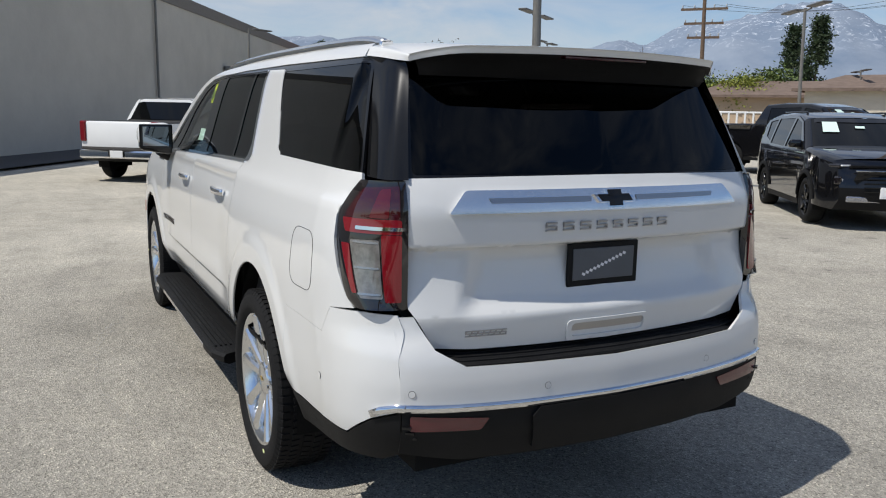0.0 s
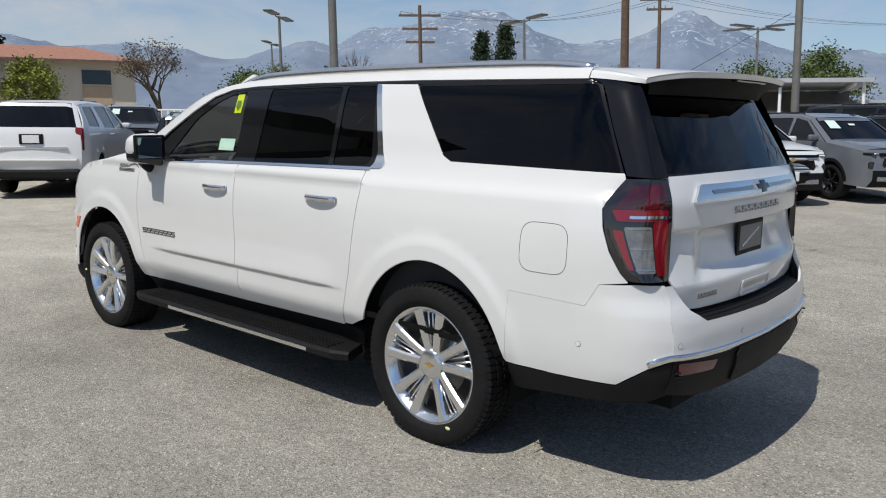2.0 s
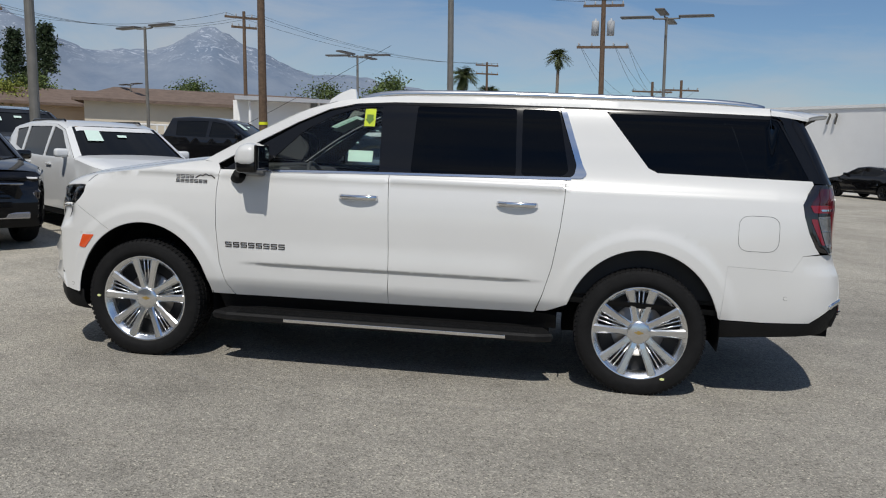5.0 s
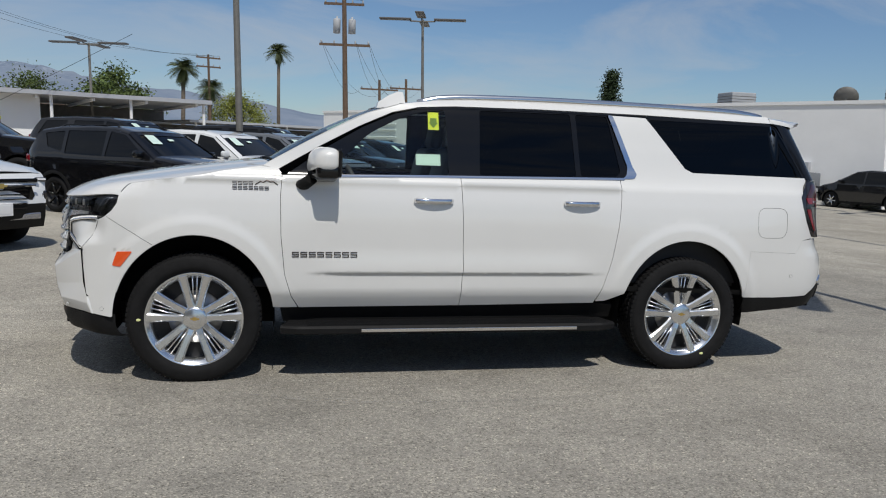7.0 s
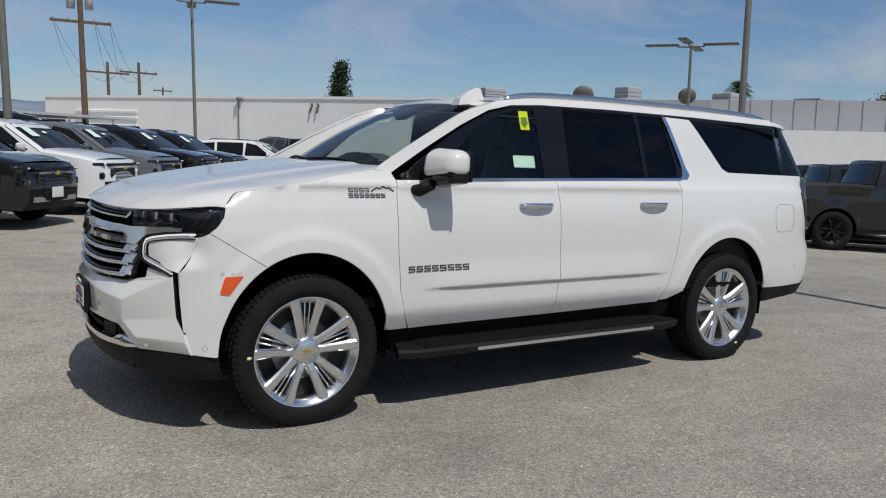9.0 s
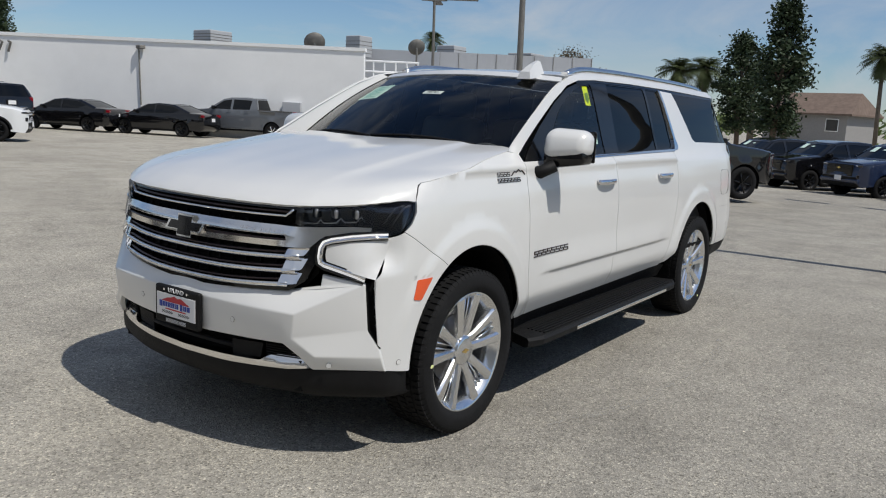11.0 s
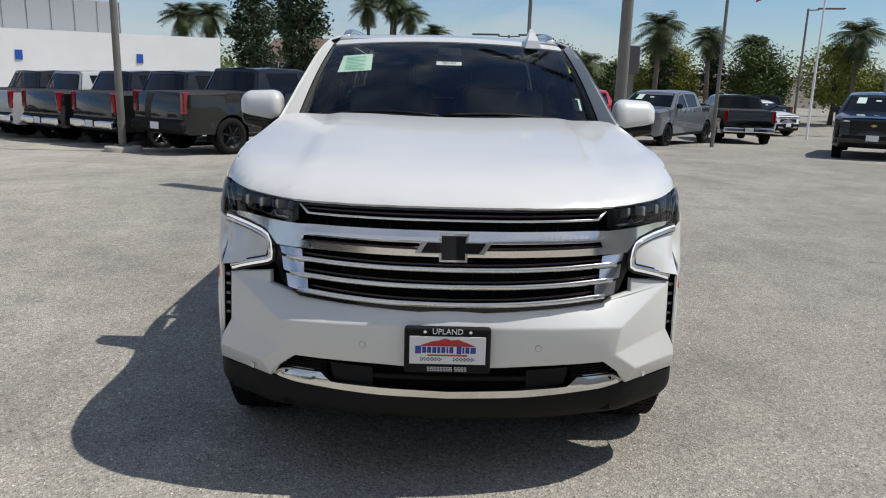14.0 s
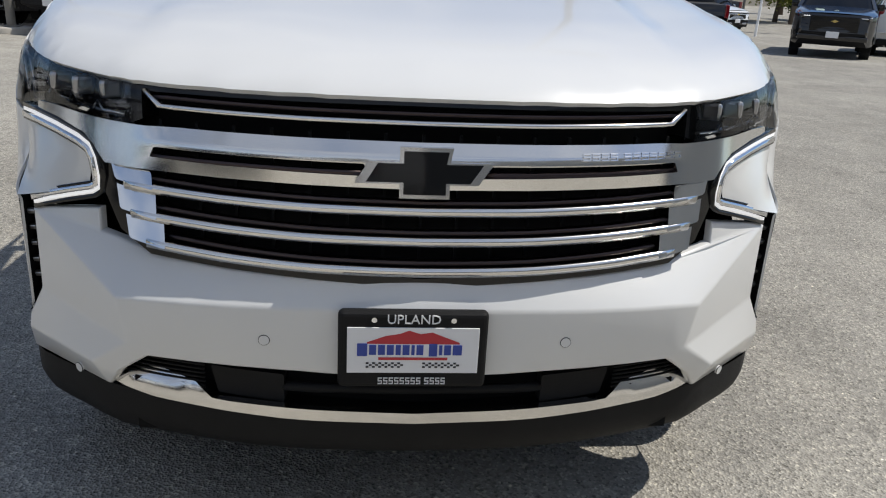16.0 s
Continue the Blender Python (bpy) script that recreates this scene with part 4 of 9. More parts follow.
# tail lamps
lamp_x = pchip([(0.97, -2.785), (0.985, -2.765), (1.013, -2.739), (1.10, -2.691), (1.20, -2.656), (1.275, -2.643), (1.34, -2.675), (1.40, -2.713)])
lamp_y = pchip([(0.97, 0.912), (1.013, 0.934), (1.10, 0.939), (1.20, 0.936), (1.283, 0.924), (1.34, 0.905), (1.40, 0.872)])
lamp_in = pchip([(0.97, -2.873), (1.20, -2.876), (1.30, -2.872), (1.40, -2.848)])


def lamp_skin(u, z):
    """The tail lamp's lens: u from its outer edge (0) round the corner to the tailgate (0.27)."""
    t = u / 0.27
    bulge = 0.044 * math.sin(math.pi * min(1.0, max(0.0, t))) ** 0.8 * (1 - 0.35 * ramp01(z, 1.28, 1.40))
    return (lamp_x(z) + (lamp_in(z) - lamp_x(z)) * t - 0.57 * bulge, lamp_y(z) + (0.770 - lamp_y(z)) * t + 0.82 * bulge, z)


for s in (False, True):
    tl = shell("tail_lamp", fillet([(0.0, 1.399), (0.27, 1.403), (0.27, 0.978), (0.0, 0.982)], [0.004, 0.006, 0.012, 0.02]), lamp_skin, SMOKE, suv, step=0.02, edge=0.012, depth=0.025, flip=s, label="smoked tail lamp with red bands")
    for nm, pts, material, d in (("red_band", [(0.070, 1.375), (0.245, 1.385), (0.250, 1.275), (0.040, 1.275)], DARK_RED, 0.002),
                                 ("red_band", [(0.165, 1.372), (0.212, 1.376), (0.216, 1.280), (0.150, 1.280)], DEEP_RED, 0.003),
                                 ("red_band", [(0.034, 1.274), (0.254, 1.276), (0.254, 1.228), (0.052, 1.228)], RED, 0.003),
                                 ("red_band", [(0.192, 1.226), (0.254, 1.226), (0.252, 1.004), (0.196, 1.004)], RED, 0.003),
                                 ("red_band", [(0.030, 1.190), (0.070, 1.190), (0.082, 1.030), (0.056, 1.030)], RED, 0.003),
                                 ("reverse_lamp", [(0.076, 1.205), (0.186, 1.208), (0.190, 1.016), (0.094, 1.016)], SMOKE_LENS, 0.003)):
        shell(nm, fillet(pts, 0.008), lamp_skin, material, tl, step=0.02, out=d, depth=0.003, flip=s, label="clear reverse lamp" if nm == "reverse_lamp" else "")
    shell("lamp_bar", fillet([(0.100, 1.251), (0.262, 1.252), (0.262, 1.240), (0.100, 1.239)], 0.003), lamp_skin, CHROME, tl, step=0.02, out=0.0055, depth=0.004, flip=s)
    for z in (1.198, 1.115, 1.03):
        shell("lens_ridge", fillet([(0.088, z + 0.004), (0.184, z + 0.004), (0.184, z - 0.003), (0.088, z - 0.003)], 0.002), lamp_skin, LAMP_SILVER, tl, step=0.02, out=0.0045, depth=0.003, flip=s)
# roof and rails
edge_y = 0.690
shell("roof", [(0.455, 0.0), (0.43, 0.30), (0.36, 0.55), (0.32, edge_y), (-0.5, edge_y), (-2.444, edge_y), (-2.444, -edge_y), (-0.5, -edge_y), (0.32, -edge_y), (0.36, -0.55), (0.43, -0.30)], roof, PAINT, suv, step=0.07)
for s in (1, -1):
    bm = bmesh.new()
    prof = pchip([(-2.43, 0.0), (-2.38, 0.010), (-2.25, 0.022), (-2.10, 0.027), (-0.05, 0.029), (0.10, 0.024), (0.22, 0.006), (0.26, 0.0)])
    pts = [(x, s * 0.655, roof(x, 0.655)[2] + prof(x)) for x in np.linspace(-2.42, 0.25, 60)]
    add_sweep(bm, pts, [(-0.024, -0.036), (0.024, -0.036), (0.021, 0.008), (0.0, 0.014), (-0.021, 0.008)])
    rail = part("roof_rail", bm, SATIN, suv, "satin chrome roof rail")
bm = bmesh.new()
prof = [(0.52, -0.055), (0.505, -0.010), (0.43, 0.040), (0.365, 0.068), (0.330, 0.064), (0.312, -0.030)]
rows = []
for k, w in ((-1, 1.0), (-0.6, 1.0), (0.6, 1.0), (1, 1.0)):
    rows.append([bm.verts.new((x, 0.512 + k * (0.030 - 0.34 * h), 1.862 + h)) for x, h in prof])
for a, b in zip(rows, rows[1:]):
    for i in range(len(prof)):
        j = (i + 1) % len(prof)
        bm.faces.new((a[i], a[j], b[j], b[i]))
bm.faces.new(rows[0]); bm.faces.new(list(reversed(rows[-1])))
bmesh.ops.recalc_face_normals(bm, faces=bm.faces)
part("roof_antenna", bm, PAINT, suv, "white shark-fin antenna")
# windscreen and its frit
ws = fillet([(0.812, 0.02), (0.706, 0.935), (-0.706, 0.935), (-0.812, 0.02)], 0.03)
pane = shell("windscreen", ws, shield, SCREEN, suv, step=0.09, depth=0, out=0.0, label="lightly tinted windscreen")
pane.visible_shadow = False
shell("roof_header", fillet([(0.708, 0.955), (0.690, 1.035), (-0.690, 1.035), (-0.708, 0.955)], 0.02), shield, PAINT, suv, step=0.06, edge=0.03, out=0.006, depth=0.012)
shell("windscreen_frame", fillet([(0.846, 0.0), (0.728, 1.0), (-0.728, 1.0), (-0.846, 0.0)], 0.01), shield, GLOSS_BLACK, suv, holes=(ws,), step=0.06, out=-0.003)
# painted pillars beside the windscreen
edge_line = pchip([(0.0, 1.27), (0.18, 1.12), (0.45, 0.90), (0.75, 0.64), (1.0, 0.40)])
edge_top = pchip([(0.36, 1.838), (0.60, 1.764), (0.95, 1.587), (1.29, 1.394)])
for s in (1, -1):
    bm = bmesh.new()
    rows = []
    for v in np.linspace(0.0, 1.0, 21):
        x = edge_line(v)
        p = Vector(side(x, edge_top(x))) + Vector((0, -0.002, 0.003))
        q = Vector(shield(0.839 - 0.116 * v, v)) + Vector((0, 0, 0.002))
        mid = p.lerp(q, 0.5) + Vector((0.006, 0.005, 0.005))
        rows.append([bm.verts.new((c.x, s * c.y, c.z)) for c in (p, p * 0.56 + mid * 0.52 - q * 0.08, mid, q * 0.56 + mid * 0.52 - p * 0.08, q)])
    for a, b in zip(rows, rows[1:]):
        for k in range(4):
            bm.faces.new((a[k], a[k + 1], b[k + 1], b[k])).smooth = True
    bmesh.ops.recalc_face_normals(bm, faces=bm.faces)
    inner_bm = bm.copy()
    part("pillar", bm, PAINT, suv)
    for vert in inner_bm.verts:
        vert.co += Vector((0, 0, -0.020))
    part("pillar_lining", inner_bm, DARK, suv)
bm = bmesh.new()
add_box(bm, (0.60, 0.0, 1.752), (0.10, 0.14, 0.05), Matrix.Rotation(0.45, 4, "Y"), bevel=0.01)
part("mirror_pod", bm, PLASTIC, suv)
for y0, L in ((0.62, 0.66), (-0.06, 0.60)):
    wiper = new("wiper")
    wiper.parent = suv
    bm = bmesh.new()
    add_tube(bm, [Vector(shield(y0 - L * t, 0.050 + 0.030 * math.sin(t * 3))) + Vector((0.014, 0, 0.016)) for t in np.linspace(0, 1, 9)], 0.010, 6)
    part("blade", bm, PLASTIC, wiper)
    bm = bmesh.new()
    add_tube(bm, [Vector(shield(y0 - L * t, 0.012 + 0.062 * t)) + Vector((0.018, 0, 0.026)) for t in np.linspace(-0.05, 0.55, 5)], [0.014, 0.012, 0.011, 0.010, 0.008], 6)
    part("wiper_arm", bm, PLASTIC, wiper)
bm = bmesh.new()
rows = []
for y in np.linspace(-0.80, 0.80, 17):
    p = Vector(shield(y, 0.0)) + Vector((-0.01, 0, -0.004))
    q = Vector((p.x + 0.10, y, p.z - 0.028))
    rows.append([bm.verts.new(p), bm.verts.new(q)])
for a, b in zip(rows, rows[1:]):
    bm.faces.new((a[0], b[0], b[1], a[1]))
bmesh.ops.recalc_face_normals(bm, faces=bm.faces)
part("cowl", bm, PLASTIC, suv)
# hood
hood_half = [(1.365, 0.0), (1.345, 0.30), (1.27, 0.60), (1.20, 0.80), (1.22, 0.870)] + [(x, side(x, fender_top(x))[1] - 0.005) for x in EDGE_X] + [(hood_front(y) - 0.002, y) for y in (0.93, 0.90, 0.87, 0.84, 0.815, 0.79, 0.765, 0.735, 0.70, 0.66, 0.611, 0.55, 0.50, 0.40, 0.30, 0.20, 0.10, 0.0)]
shell("hood", hood_half + [(x, -y) for x, y in reversed(hood_half[1:-1])], hood, PAINT, suv, step=0.035, edge=0.02, depth=0.014)

# ---- the vehicle's nose ----
def plane_faces(name, verts, faces, material, parent, bevel=0.007, back=0.0, label=""):
    """A panel of a few facets and its mirror image, with softened creases, its rim turned back by back."""
    bm = bmesh.new()
    for k in (1, -1):
        vs = [bm.verts.new((x, k * y, z)) for x, y, z in verts]
        for f in faces:
            bm.faces.new([vs[q] for q in (f if k > 0 else reversed(f))])
    bmesh.ops.remove_doubles(bm, verts=bm.verts, dist=1e-5)
    bmesh.ops.recalc_face_normals(bm, faces=bm.faces)
    if sum((f.normal.x for f in bm.faces)) < 0:
        bmesh.ops.reverse_faces(bm, faces=bm.faces)
    rim = [e for e in bm.edges if e.is_boundary]
    if back:
        r = bmesh.ops.extrude_edge_only(bm, edges=rim)
        for v in [g for g in r["geom"] if isinstance(g, bmesh.types.BMVert)]:
            v.co += Vector((-back, -0.4 * back * (1 if v.co.y > 0.3 else -1 if v.co.y < -0.3 else 0), 0))
    sharp = [e for e in bm.edges if len(e.link_faces) == 2 and e.calc_face_angle(0) > radians(6)]
    bmesh.ops.bevel(bm, geom=sharp, offset=bevel, segments=3, affect="EDGES", clamp_overlap=True, profile=0.5)
    bmesh.ops.triangulate(bm, faces=[f for f in bm.faces if len(f.verts) > 4])
    return smooth_by_angle(part(name, bm, material, parent, label), 24)


# bumper face: an upward ledge, an upright face, and at each corner four facets
ledge_x = pchip([(0.0, 2.668), (0.30, 2.656), (0.50, 2.632), (0.60, 2.612), (0.66, 2.596)])
low_x = pchip([(0.0, 2.655), (0.30, 2.643), (0.50, 2.617), (0.60, 2.596)])
open_x = pchip([(0.0, 2.640), (0.30, 2.618), (0.50, 2.572), (0.64, 2.508)])
open_z = pchip([(0.0, 0.762), (0.30, 0.765), (0.50, 0.776), (0.64, 0.792)])
COLS = (0.0, 0.10, 0.20, 0.30, 0.40, 0.50, 0.60)
verts, faces = [], []
for y in COLS:
    verts += [(open_x(y), y, open_z(y)), (ledge_x(y), y, 0.702 - 0.006 * y), (low_x(y), y, 0.536 + 0.03 * y)]
n = len(COLS)
for k in range(n - 1):
    a, b = 3 * k, 3 * k + 3
    faces += [(a, b, b + 1, a + 1), (a + 1, b + 1, b + 2, a + 2)]
e = 3 * (n - 1)
A, B, C, D, E, F, GC, Q1, S1, S2, S3, J = range(3 * n, 3 * n + 12)
verts += [(2.593, 0.660, 0.695), (2.586, 0.644, 0.585), (2.542, 0.741, 0.513), (2.345, 0.952, 0.510), (2.522, 0.709, 0.443), (2.318, 0.956, 0.443), (2.483, 0.710, 0.812), (2.474, 0.712, 0.862), (2.391, 0.889, 0.836), (2.378, 0.898, 0.629), (2.350, 0.944, 0.550), (2.560, 0.670, 0.500)]
faces += [(e, GC, S1, A), (e, A, e + 1), (GC, Q1, S1), (e + 1, A, B, e + 2), (A, S1, S2, B), (B, S2, S3, D, C), (e + 2, B, C, E, J), (C, D, F, E)]
plane_faces("front_bumper", verts, faces, PAINT, suv, back=0.02)


# cheek between the running lamp's legs, running into the bumper's end
for s in (False, True):
    loft("bumper_cheek", [[(2.468, 0.730, 0.990), (2.40, 0.808, 1.014), (2.335, 0.868, 1.026), (2.278, 0.9255, 1.032)],
                          [(2.470, 0.724, 0.950), (2.425, 0.802, 0.946), (2.37, 0.878, 0.944), (2.3035, side(2.3035, 0.95)[1] + 0.001, 0.950)],
                          [(2.468, 0.730, 0.915), (2.438, 0.800, 0.892), (2.408, 0.872, 0.872), (2.374, side(2.374, 0.858)[1] + 0.001, 0.858)]], PAINT, suv, flip=s)
shell("grille_backing", mirror([(0.0, 1.155), (0.62, 1.155), (0.72, 1.05), (0.70, 0.86), (0.62, 0.77), (0.0, 0.735)]), nose, DARK, suv, step=0.08, out=-0.075, depth=0)
shell("grille_frame", mirror([(0.0, 1.150), (0.62, 1.150), (0.64, 1.075), (0.70, 1.05), (0.70, 0.92), (0.66, 0.83), (0.59, 0.783), (0.0, 0.746)]), nose, GLOSS_BLACK, suv,
      holes=([(y, z) for y, z in mirror([(0.0, 0.768), (0.56, 0.803), (0.625, 0.85), (0.655, 0.95), (0.655, 1.05), (0.595, 1.075), (0.595, 1.135), (0.0, 1.138)])],), step=0.06, out=-0.012, depth=0.06)
# the wide chrome band with its two slots
def band(y, z):
    x, yy, z = nose(y, z)
    k = 1 - ramp01(abs(y), 0.50, 0.62)
    return (x - k * (0.45 * max(0.0, z - 1.030) + 0.10 * max(0.0, 1.030 - z)) - (1 - k) * 0.12 * (z - 0.99), yy, z)


def tilted(z0):
    """The nose's face, leaning back above z0."""
    return lambda y, z: (nose(y, z)[0] - 0.40 * (z - z0), nose(y, z)[1], z)


slots = [fillet([(s * 0.125, 1.018), (s * 0.560, 1.022), (s * 0.570, 1.000), (s * 0.12, 0.992)], 0.004) for s in (1, -1)]
shell("chrome_band", mirror([(0.0, 1.058), (0.58, 1.060), (0.65, 1.064), (0.80, 1.074), (0.862, 1.072), (0.862, 1.056), (0.80, 1.050), (0.722, 1.030), (0.706, 1.016), (0.672, 0.976), (0.60, 0.973), (0.0, 0.966)]), band, SATIN, suv, holes=slots, step=0.02, edge=0.02, out=0.010, depth=0.03, label="polished chrome band across the grille")


def nose_bar(z0, half, h, proud, material, name, label="", bow=0.0, ends=0.0):
    bm = bmesh.new()
    pts = []
    for y in np.linspace(-half, half, 37):
        z = z0 + bow * (abs(y) / half) ** 2 + ends * ramp01(abs(y), half - 0.02, half)
        x = nose(y, z)[0]
        pts.append((x + proud, y, z))
    add_sweep(bm, pts, [(-0.028, -h), (0.0, -h), (0.004, h), (-0.020, h)])
    bmesh.ops.recalc_face_normals(bm, faces=bm.faces)
    return part(name, bm, material, suv, label)


for z0, half, bow in ((0.918, 0.635, 0.016), (0.853, 0.622, 0.020), (0.786, 0.590, 0.026)):
    nose_bar(z0, half, 0.0095, 0.004, SATIN, "grille_bar", "bright chrome grille bar", bow)
    nose_bar(z0 + 0.0165, half - 0.05, 0.0045, -0.008, BRONZE, "grille_slat", "dark satin metal slat", bow)
nose_bar(1.100, 0.585, 0.005, -0.004, SATIN, "grille_bar", "bright chrome grille bar", 0.004, 0.03)
nose_bar(1.117, 0.575, 0.0045, -0.016, BRONZE, "grille_slat", "dark satin metal slat", 0.004)
for s in (1, -1):
    bm = bmesh.new()
    pts = [(nose(y, 1.0)[0] - 0.004, y, 0.996 + 0.006 * (abs(y) / 0.6)) for y in np.linspace(s * 0.12, s * 0.57, 12)]
    add_sweep(bm, pts, [(-0.01, -0.006), (0.0, -0.006), (0.0, 0.005), (-0.01, 0.005)])
    bmesh.ops.recalc_face_normals(bm, faces=bm.faces)
    part("grille_slat", bm, BRONZE, suv)
    # polished end blocks between the bars
    for za, zb, y0, y1 in ((0.926, 0.962, 0.572, 0.664), (0.863, 0.920, 0.566, 0.656), (0.800, 0.856, 0.550, 0.638)):
        shell("grille_end", fillet([(s * y0, zb), (s * y1, zb + 0.008), (s * (y1 - 0.012), za + 0.014), (s * (y0 - 0.006), za)], 0.006), tilted(za), CHROME, suv, step=0.03, out=0.010, depth=0.03, label="polished block at the bars' end")
# ribbed dark inserts beside the bars, uprights of the mesh behind
bm = bmesh.new()
for y in np.linspace(-0.56, 0.56, 15):
    add_box(bm, (nose(y, 0.9)[0] - 0.068, y, 0.92), (0.014, 0.006, 0.30))
part("grille_mesh", bm, PLASTIC, suv)
# badge on the band
def front_badge(k):
    return [(y * k, 1.003 + z * k) for y, z in cross_badge(0.047, 0.128)]
shell("badge_rim", front_badge(1.12), nose, SATIN, suv, step=0.03, out=0.022, depth=0.02)
shell("badge", front_badge(0.94), nose, GLOSS_BLACK, suv, step=0.03, out=0.026, depth=0.006, label="black badge")
letters([(0.017, 0.004)] * 4 + [(0.0, 0.012)] + [(0.017, 0.004)] * 7, 0.014, 0.002, lambda u, v, d: (band(0.46 + u, v + 1.040)[0] + 0.013 + d, 0.46 + u, v + 1.040), CHROME, suv)
# headlamps
LAMP_FRONT = [(0.611, 1.150), (0.72, 1.155), (0.80, 1.164), (0.872, 1.172), (0.872, 1.064), (0.80, 1.078), (0.68, 1.069), (0.615, 1.063)]
LAMP_SIDE = [(2.338, 1.172), (2.25, 1.180), (2.153, 1.188), (2.163, 1.134), (2.195, 1.088), (2.231, 1.057), (2.277, 1.033), (2.31, 1.042), (2.338, 1.060)]
for s in (False, True):
    k = -1 if s else 1
    hl = shell("headlamp", LAMP_FRONT, nose, SMOKE, suv, step=0.03, out=-0.035, depth=0.0, flip=s, label="dark headlamp with three projectors")
    shell("housing", LAMP_SIDE, side, SMOKE, hl, step=0.03, out=-0.03, depth=0.0, flip=s)
    shell("lens", LAMP_FRONT, nose, LENS, hl, step=0.03, out=-0.002, depth=0.0, flip=s)
    shell("lens", LAMP_SIDE, side, LENS, hl, step=0.03, out=-0.002, depth=0.0, flip=s)
    for y in (0.665, 0.735, 0.802):
        p = Vector(nose(y, 1.122)) + Vector((-0.026, 0, 0))
        bm = bmesh.new()
        add_box(bm, (p.x, k * y, 1.126), (0.02, 0.046, 0.040), Matrix.Rotation(-0.5 * k, 4, "Z"), bevel=0.008)
        part("projector", bm, SATIN_DARK, hl)
    bm = bmesh.new()
    zz = [(0.630, 1.080), (0.682, 1.082), (0.694, 1.100), (0.706, 1.084), (0.748, 1.088), (0.762, 1.108), (0.776, 1.090), (0.812, 1.094), (0.826, 1.116), (0.838, 1.096)]
    add_tube(bm, [(nose(y, z)[0] - 0.014, k * y, z) for y, z in zz], 0.0035, 6)
    part("lamp_trim", bm, CHROME, hl)
    bm = bmesh.new()
    for x0 in (2.235, 2.262):
        add_tube(bm, [(lambda p: (p[0], k * (p[1] - 0.012), p[2]))(side(x, z)) for x, z in ((x0 - 0.055, 1.168), (x0 - 0.02, 1.155), (x0 + 0.028, 1.085))], 0.005, 6)
    part("lamp_trim", bm, LAMP_SILVER, hl)
    # bracket-shaped running lamp, in its chrome bezel with a black rim
    P = [Vector((x, k * y, z)) for x, y, z in ((2.290, 0.921, 1.046), (2.34, 0.872, 1.043), (2.40, 0.808, 1.034), (2.455, 0.745, 1.020), (2.478, 0.716, 1.006), (2.487, 0.704, 0.980), (2.489, 0.699, 0.940), (2.486, 0.702, 0.912), (2.474, 0.722, 0.899), (2.44, 0.792, 0.879), (2.412, 0.845, 0.862), (2.393, 0.882, 0.848))]
    face = Vector((0.80, 0.60 * k, 0.05)).normalized()
    bm = bmesh.new()
    add_sweep(bm, [p + face * 0.001 for p in P], [(-0.005, -0.008), (0.005, -0.008), (0.004, 0.002), (-0.004, 0.002)], up=face)
    bmesh.ops.recalc_face_normals(bm, faces=bm.faces)
    drl = part("running_lamp", bm, LED_ON, suv, "lit white bracket-shaped running lamp")
    for nm, w0, w1, d, material in (("bezel", -0.018 * k, -0.006 * k, 0.004, CHROME), ("bezel_rim", 0.006 * k, 0.015 * k, 0.002, GLOSS_BLACK), ("bezel_rim", -0.024 * k, -0.018 * k, 0.001, GLOSS_BLACK)):
        bm = bmesh.new()
        add_sweep(bm, [p + face * d for p in P], [(w0, -0.020), (w1, -0.020), (w1, 0.003), (w0, 0.003)], up=face)
        bmesh.ops.recalc_face_normals(bm, faces=bm.faces)
        part(nm, bm, material, drl)
    # upright slot at the corner, with louvres set back in it
    slot_in = [Vector(q) for q in ((2.391, 0.887, 0.838), (2.378, 0.896, 0.629), (2.350, 0.943, 0.552))]
    slot_out = [Vector((x, side(x, z)[1], z)) for x, z in ((2.374, 0.856), (2.358, 0.63), (2.350, 0.55))]
    bm = bmesh.new()
    rows = [[bm.verts.new((q.x + dx, k * (q.y + dy), q.z)) for q, dx, dy in ((a, -0.001, 0.001), (a, -0.040, -0.004), (b, -0.040, -0.012), (b, -0.001, -0.0012))] for a, b in zip(slot_in, slot_out)]
    for a, b in zip(rows, rows[1:]):
        for q in range(3):
            bm.faces.new((a[q], a[q + 1], b[q + 1], b[q]))
    bmesh.ops.recalc_face_normals(bm, faces=bm.faces)
    part("corner_slot", bm, DARK, suv)
    for z in (0.812, 0.772, 0.730, 0.688, 0.648):
        t = (0.838 - z) / 0.209
        a, b = slot_in[0].lerp(slot_in[1], t), slot_out[0].lerp(slot_out[1], t)
        c = a.lerp(b, 0.55)
        bm = bmesh.new()
        add_box(bm, (c.x - 0.032, k * c.y, z), (0.012, (b.y - a.y) * 0.5, 0.014), Matrix.Rotation(0.5, 4, "Y"), bevel=0.002, segs=1)
        part("slot_fin", bm, SATIN_DARK, suv)
# lower intake, chrome lip and valance
shell("intake_backing", mirror([(0.0, 0.535), (0.62, 0.56), (0.70, 0.47), (0.0, 0.425)]), nose, DARK, suv, step=0.08, out=-0.06, depth=0)
both("intake_panel", fillet([(0.30, 0.520), (0.47, 0.526), (0.455, 0.456), (0.30, 0.446)], 0.006), nose, PLASTIC, suv, step=0.05, out=-0.02, depth=0.03)
for s in (1, -1):
    for i in range(6):
        z = 0.470 + i * 0.011
        bm = bmesh.new()
        add_tube(bm, [(nose(y, z)[0] - 0.02, y, z) for y in np.linspace(s * 0.48, s * (0.68 - 0.008 * i), 5)], 0.003, 5)
        part("intake_rib", bm, PLASTIC, suv)
bm = bmesh.new()
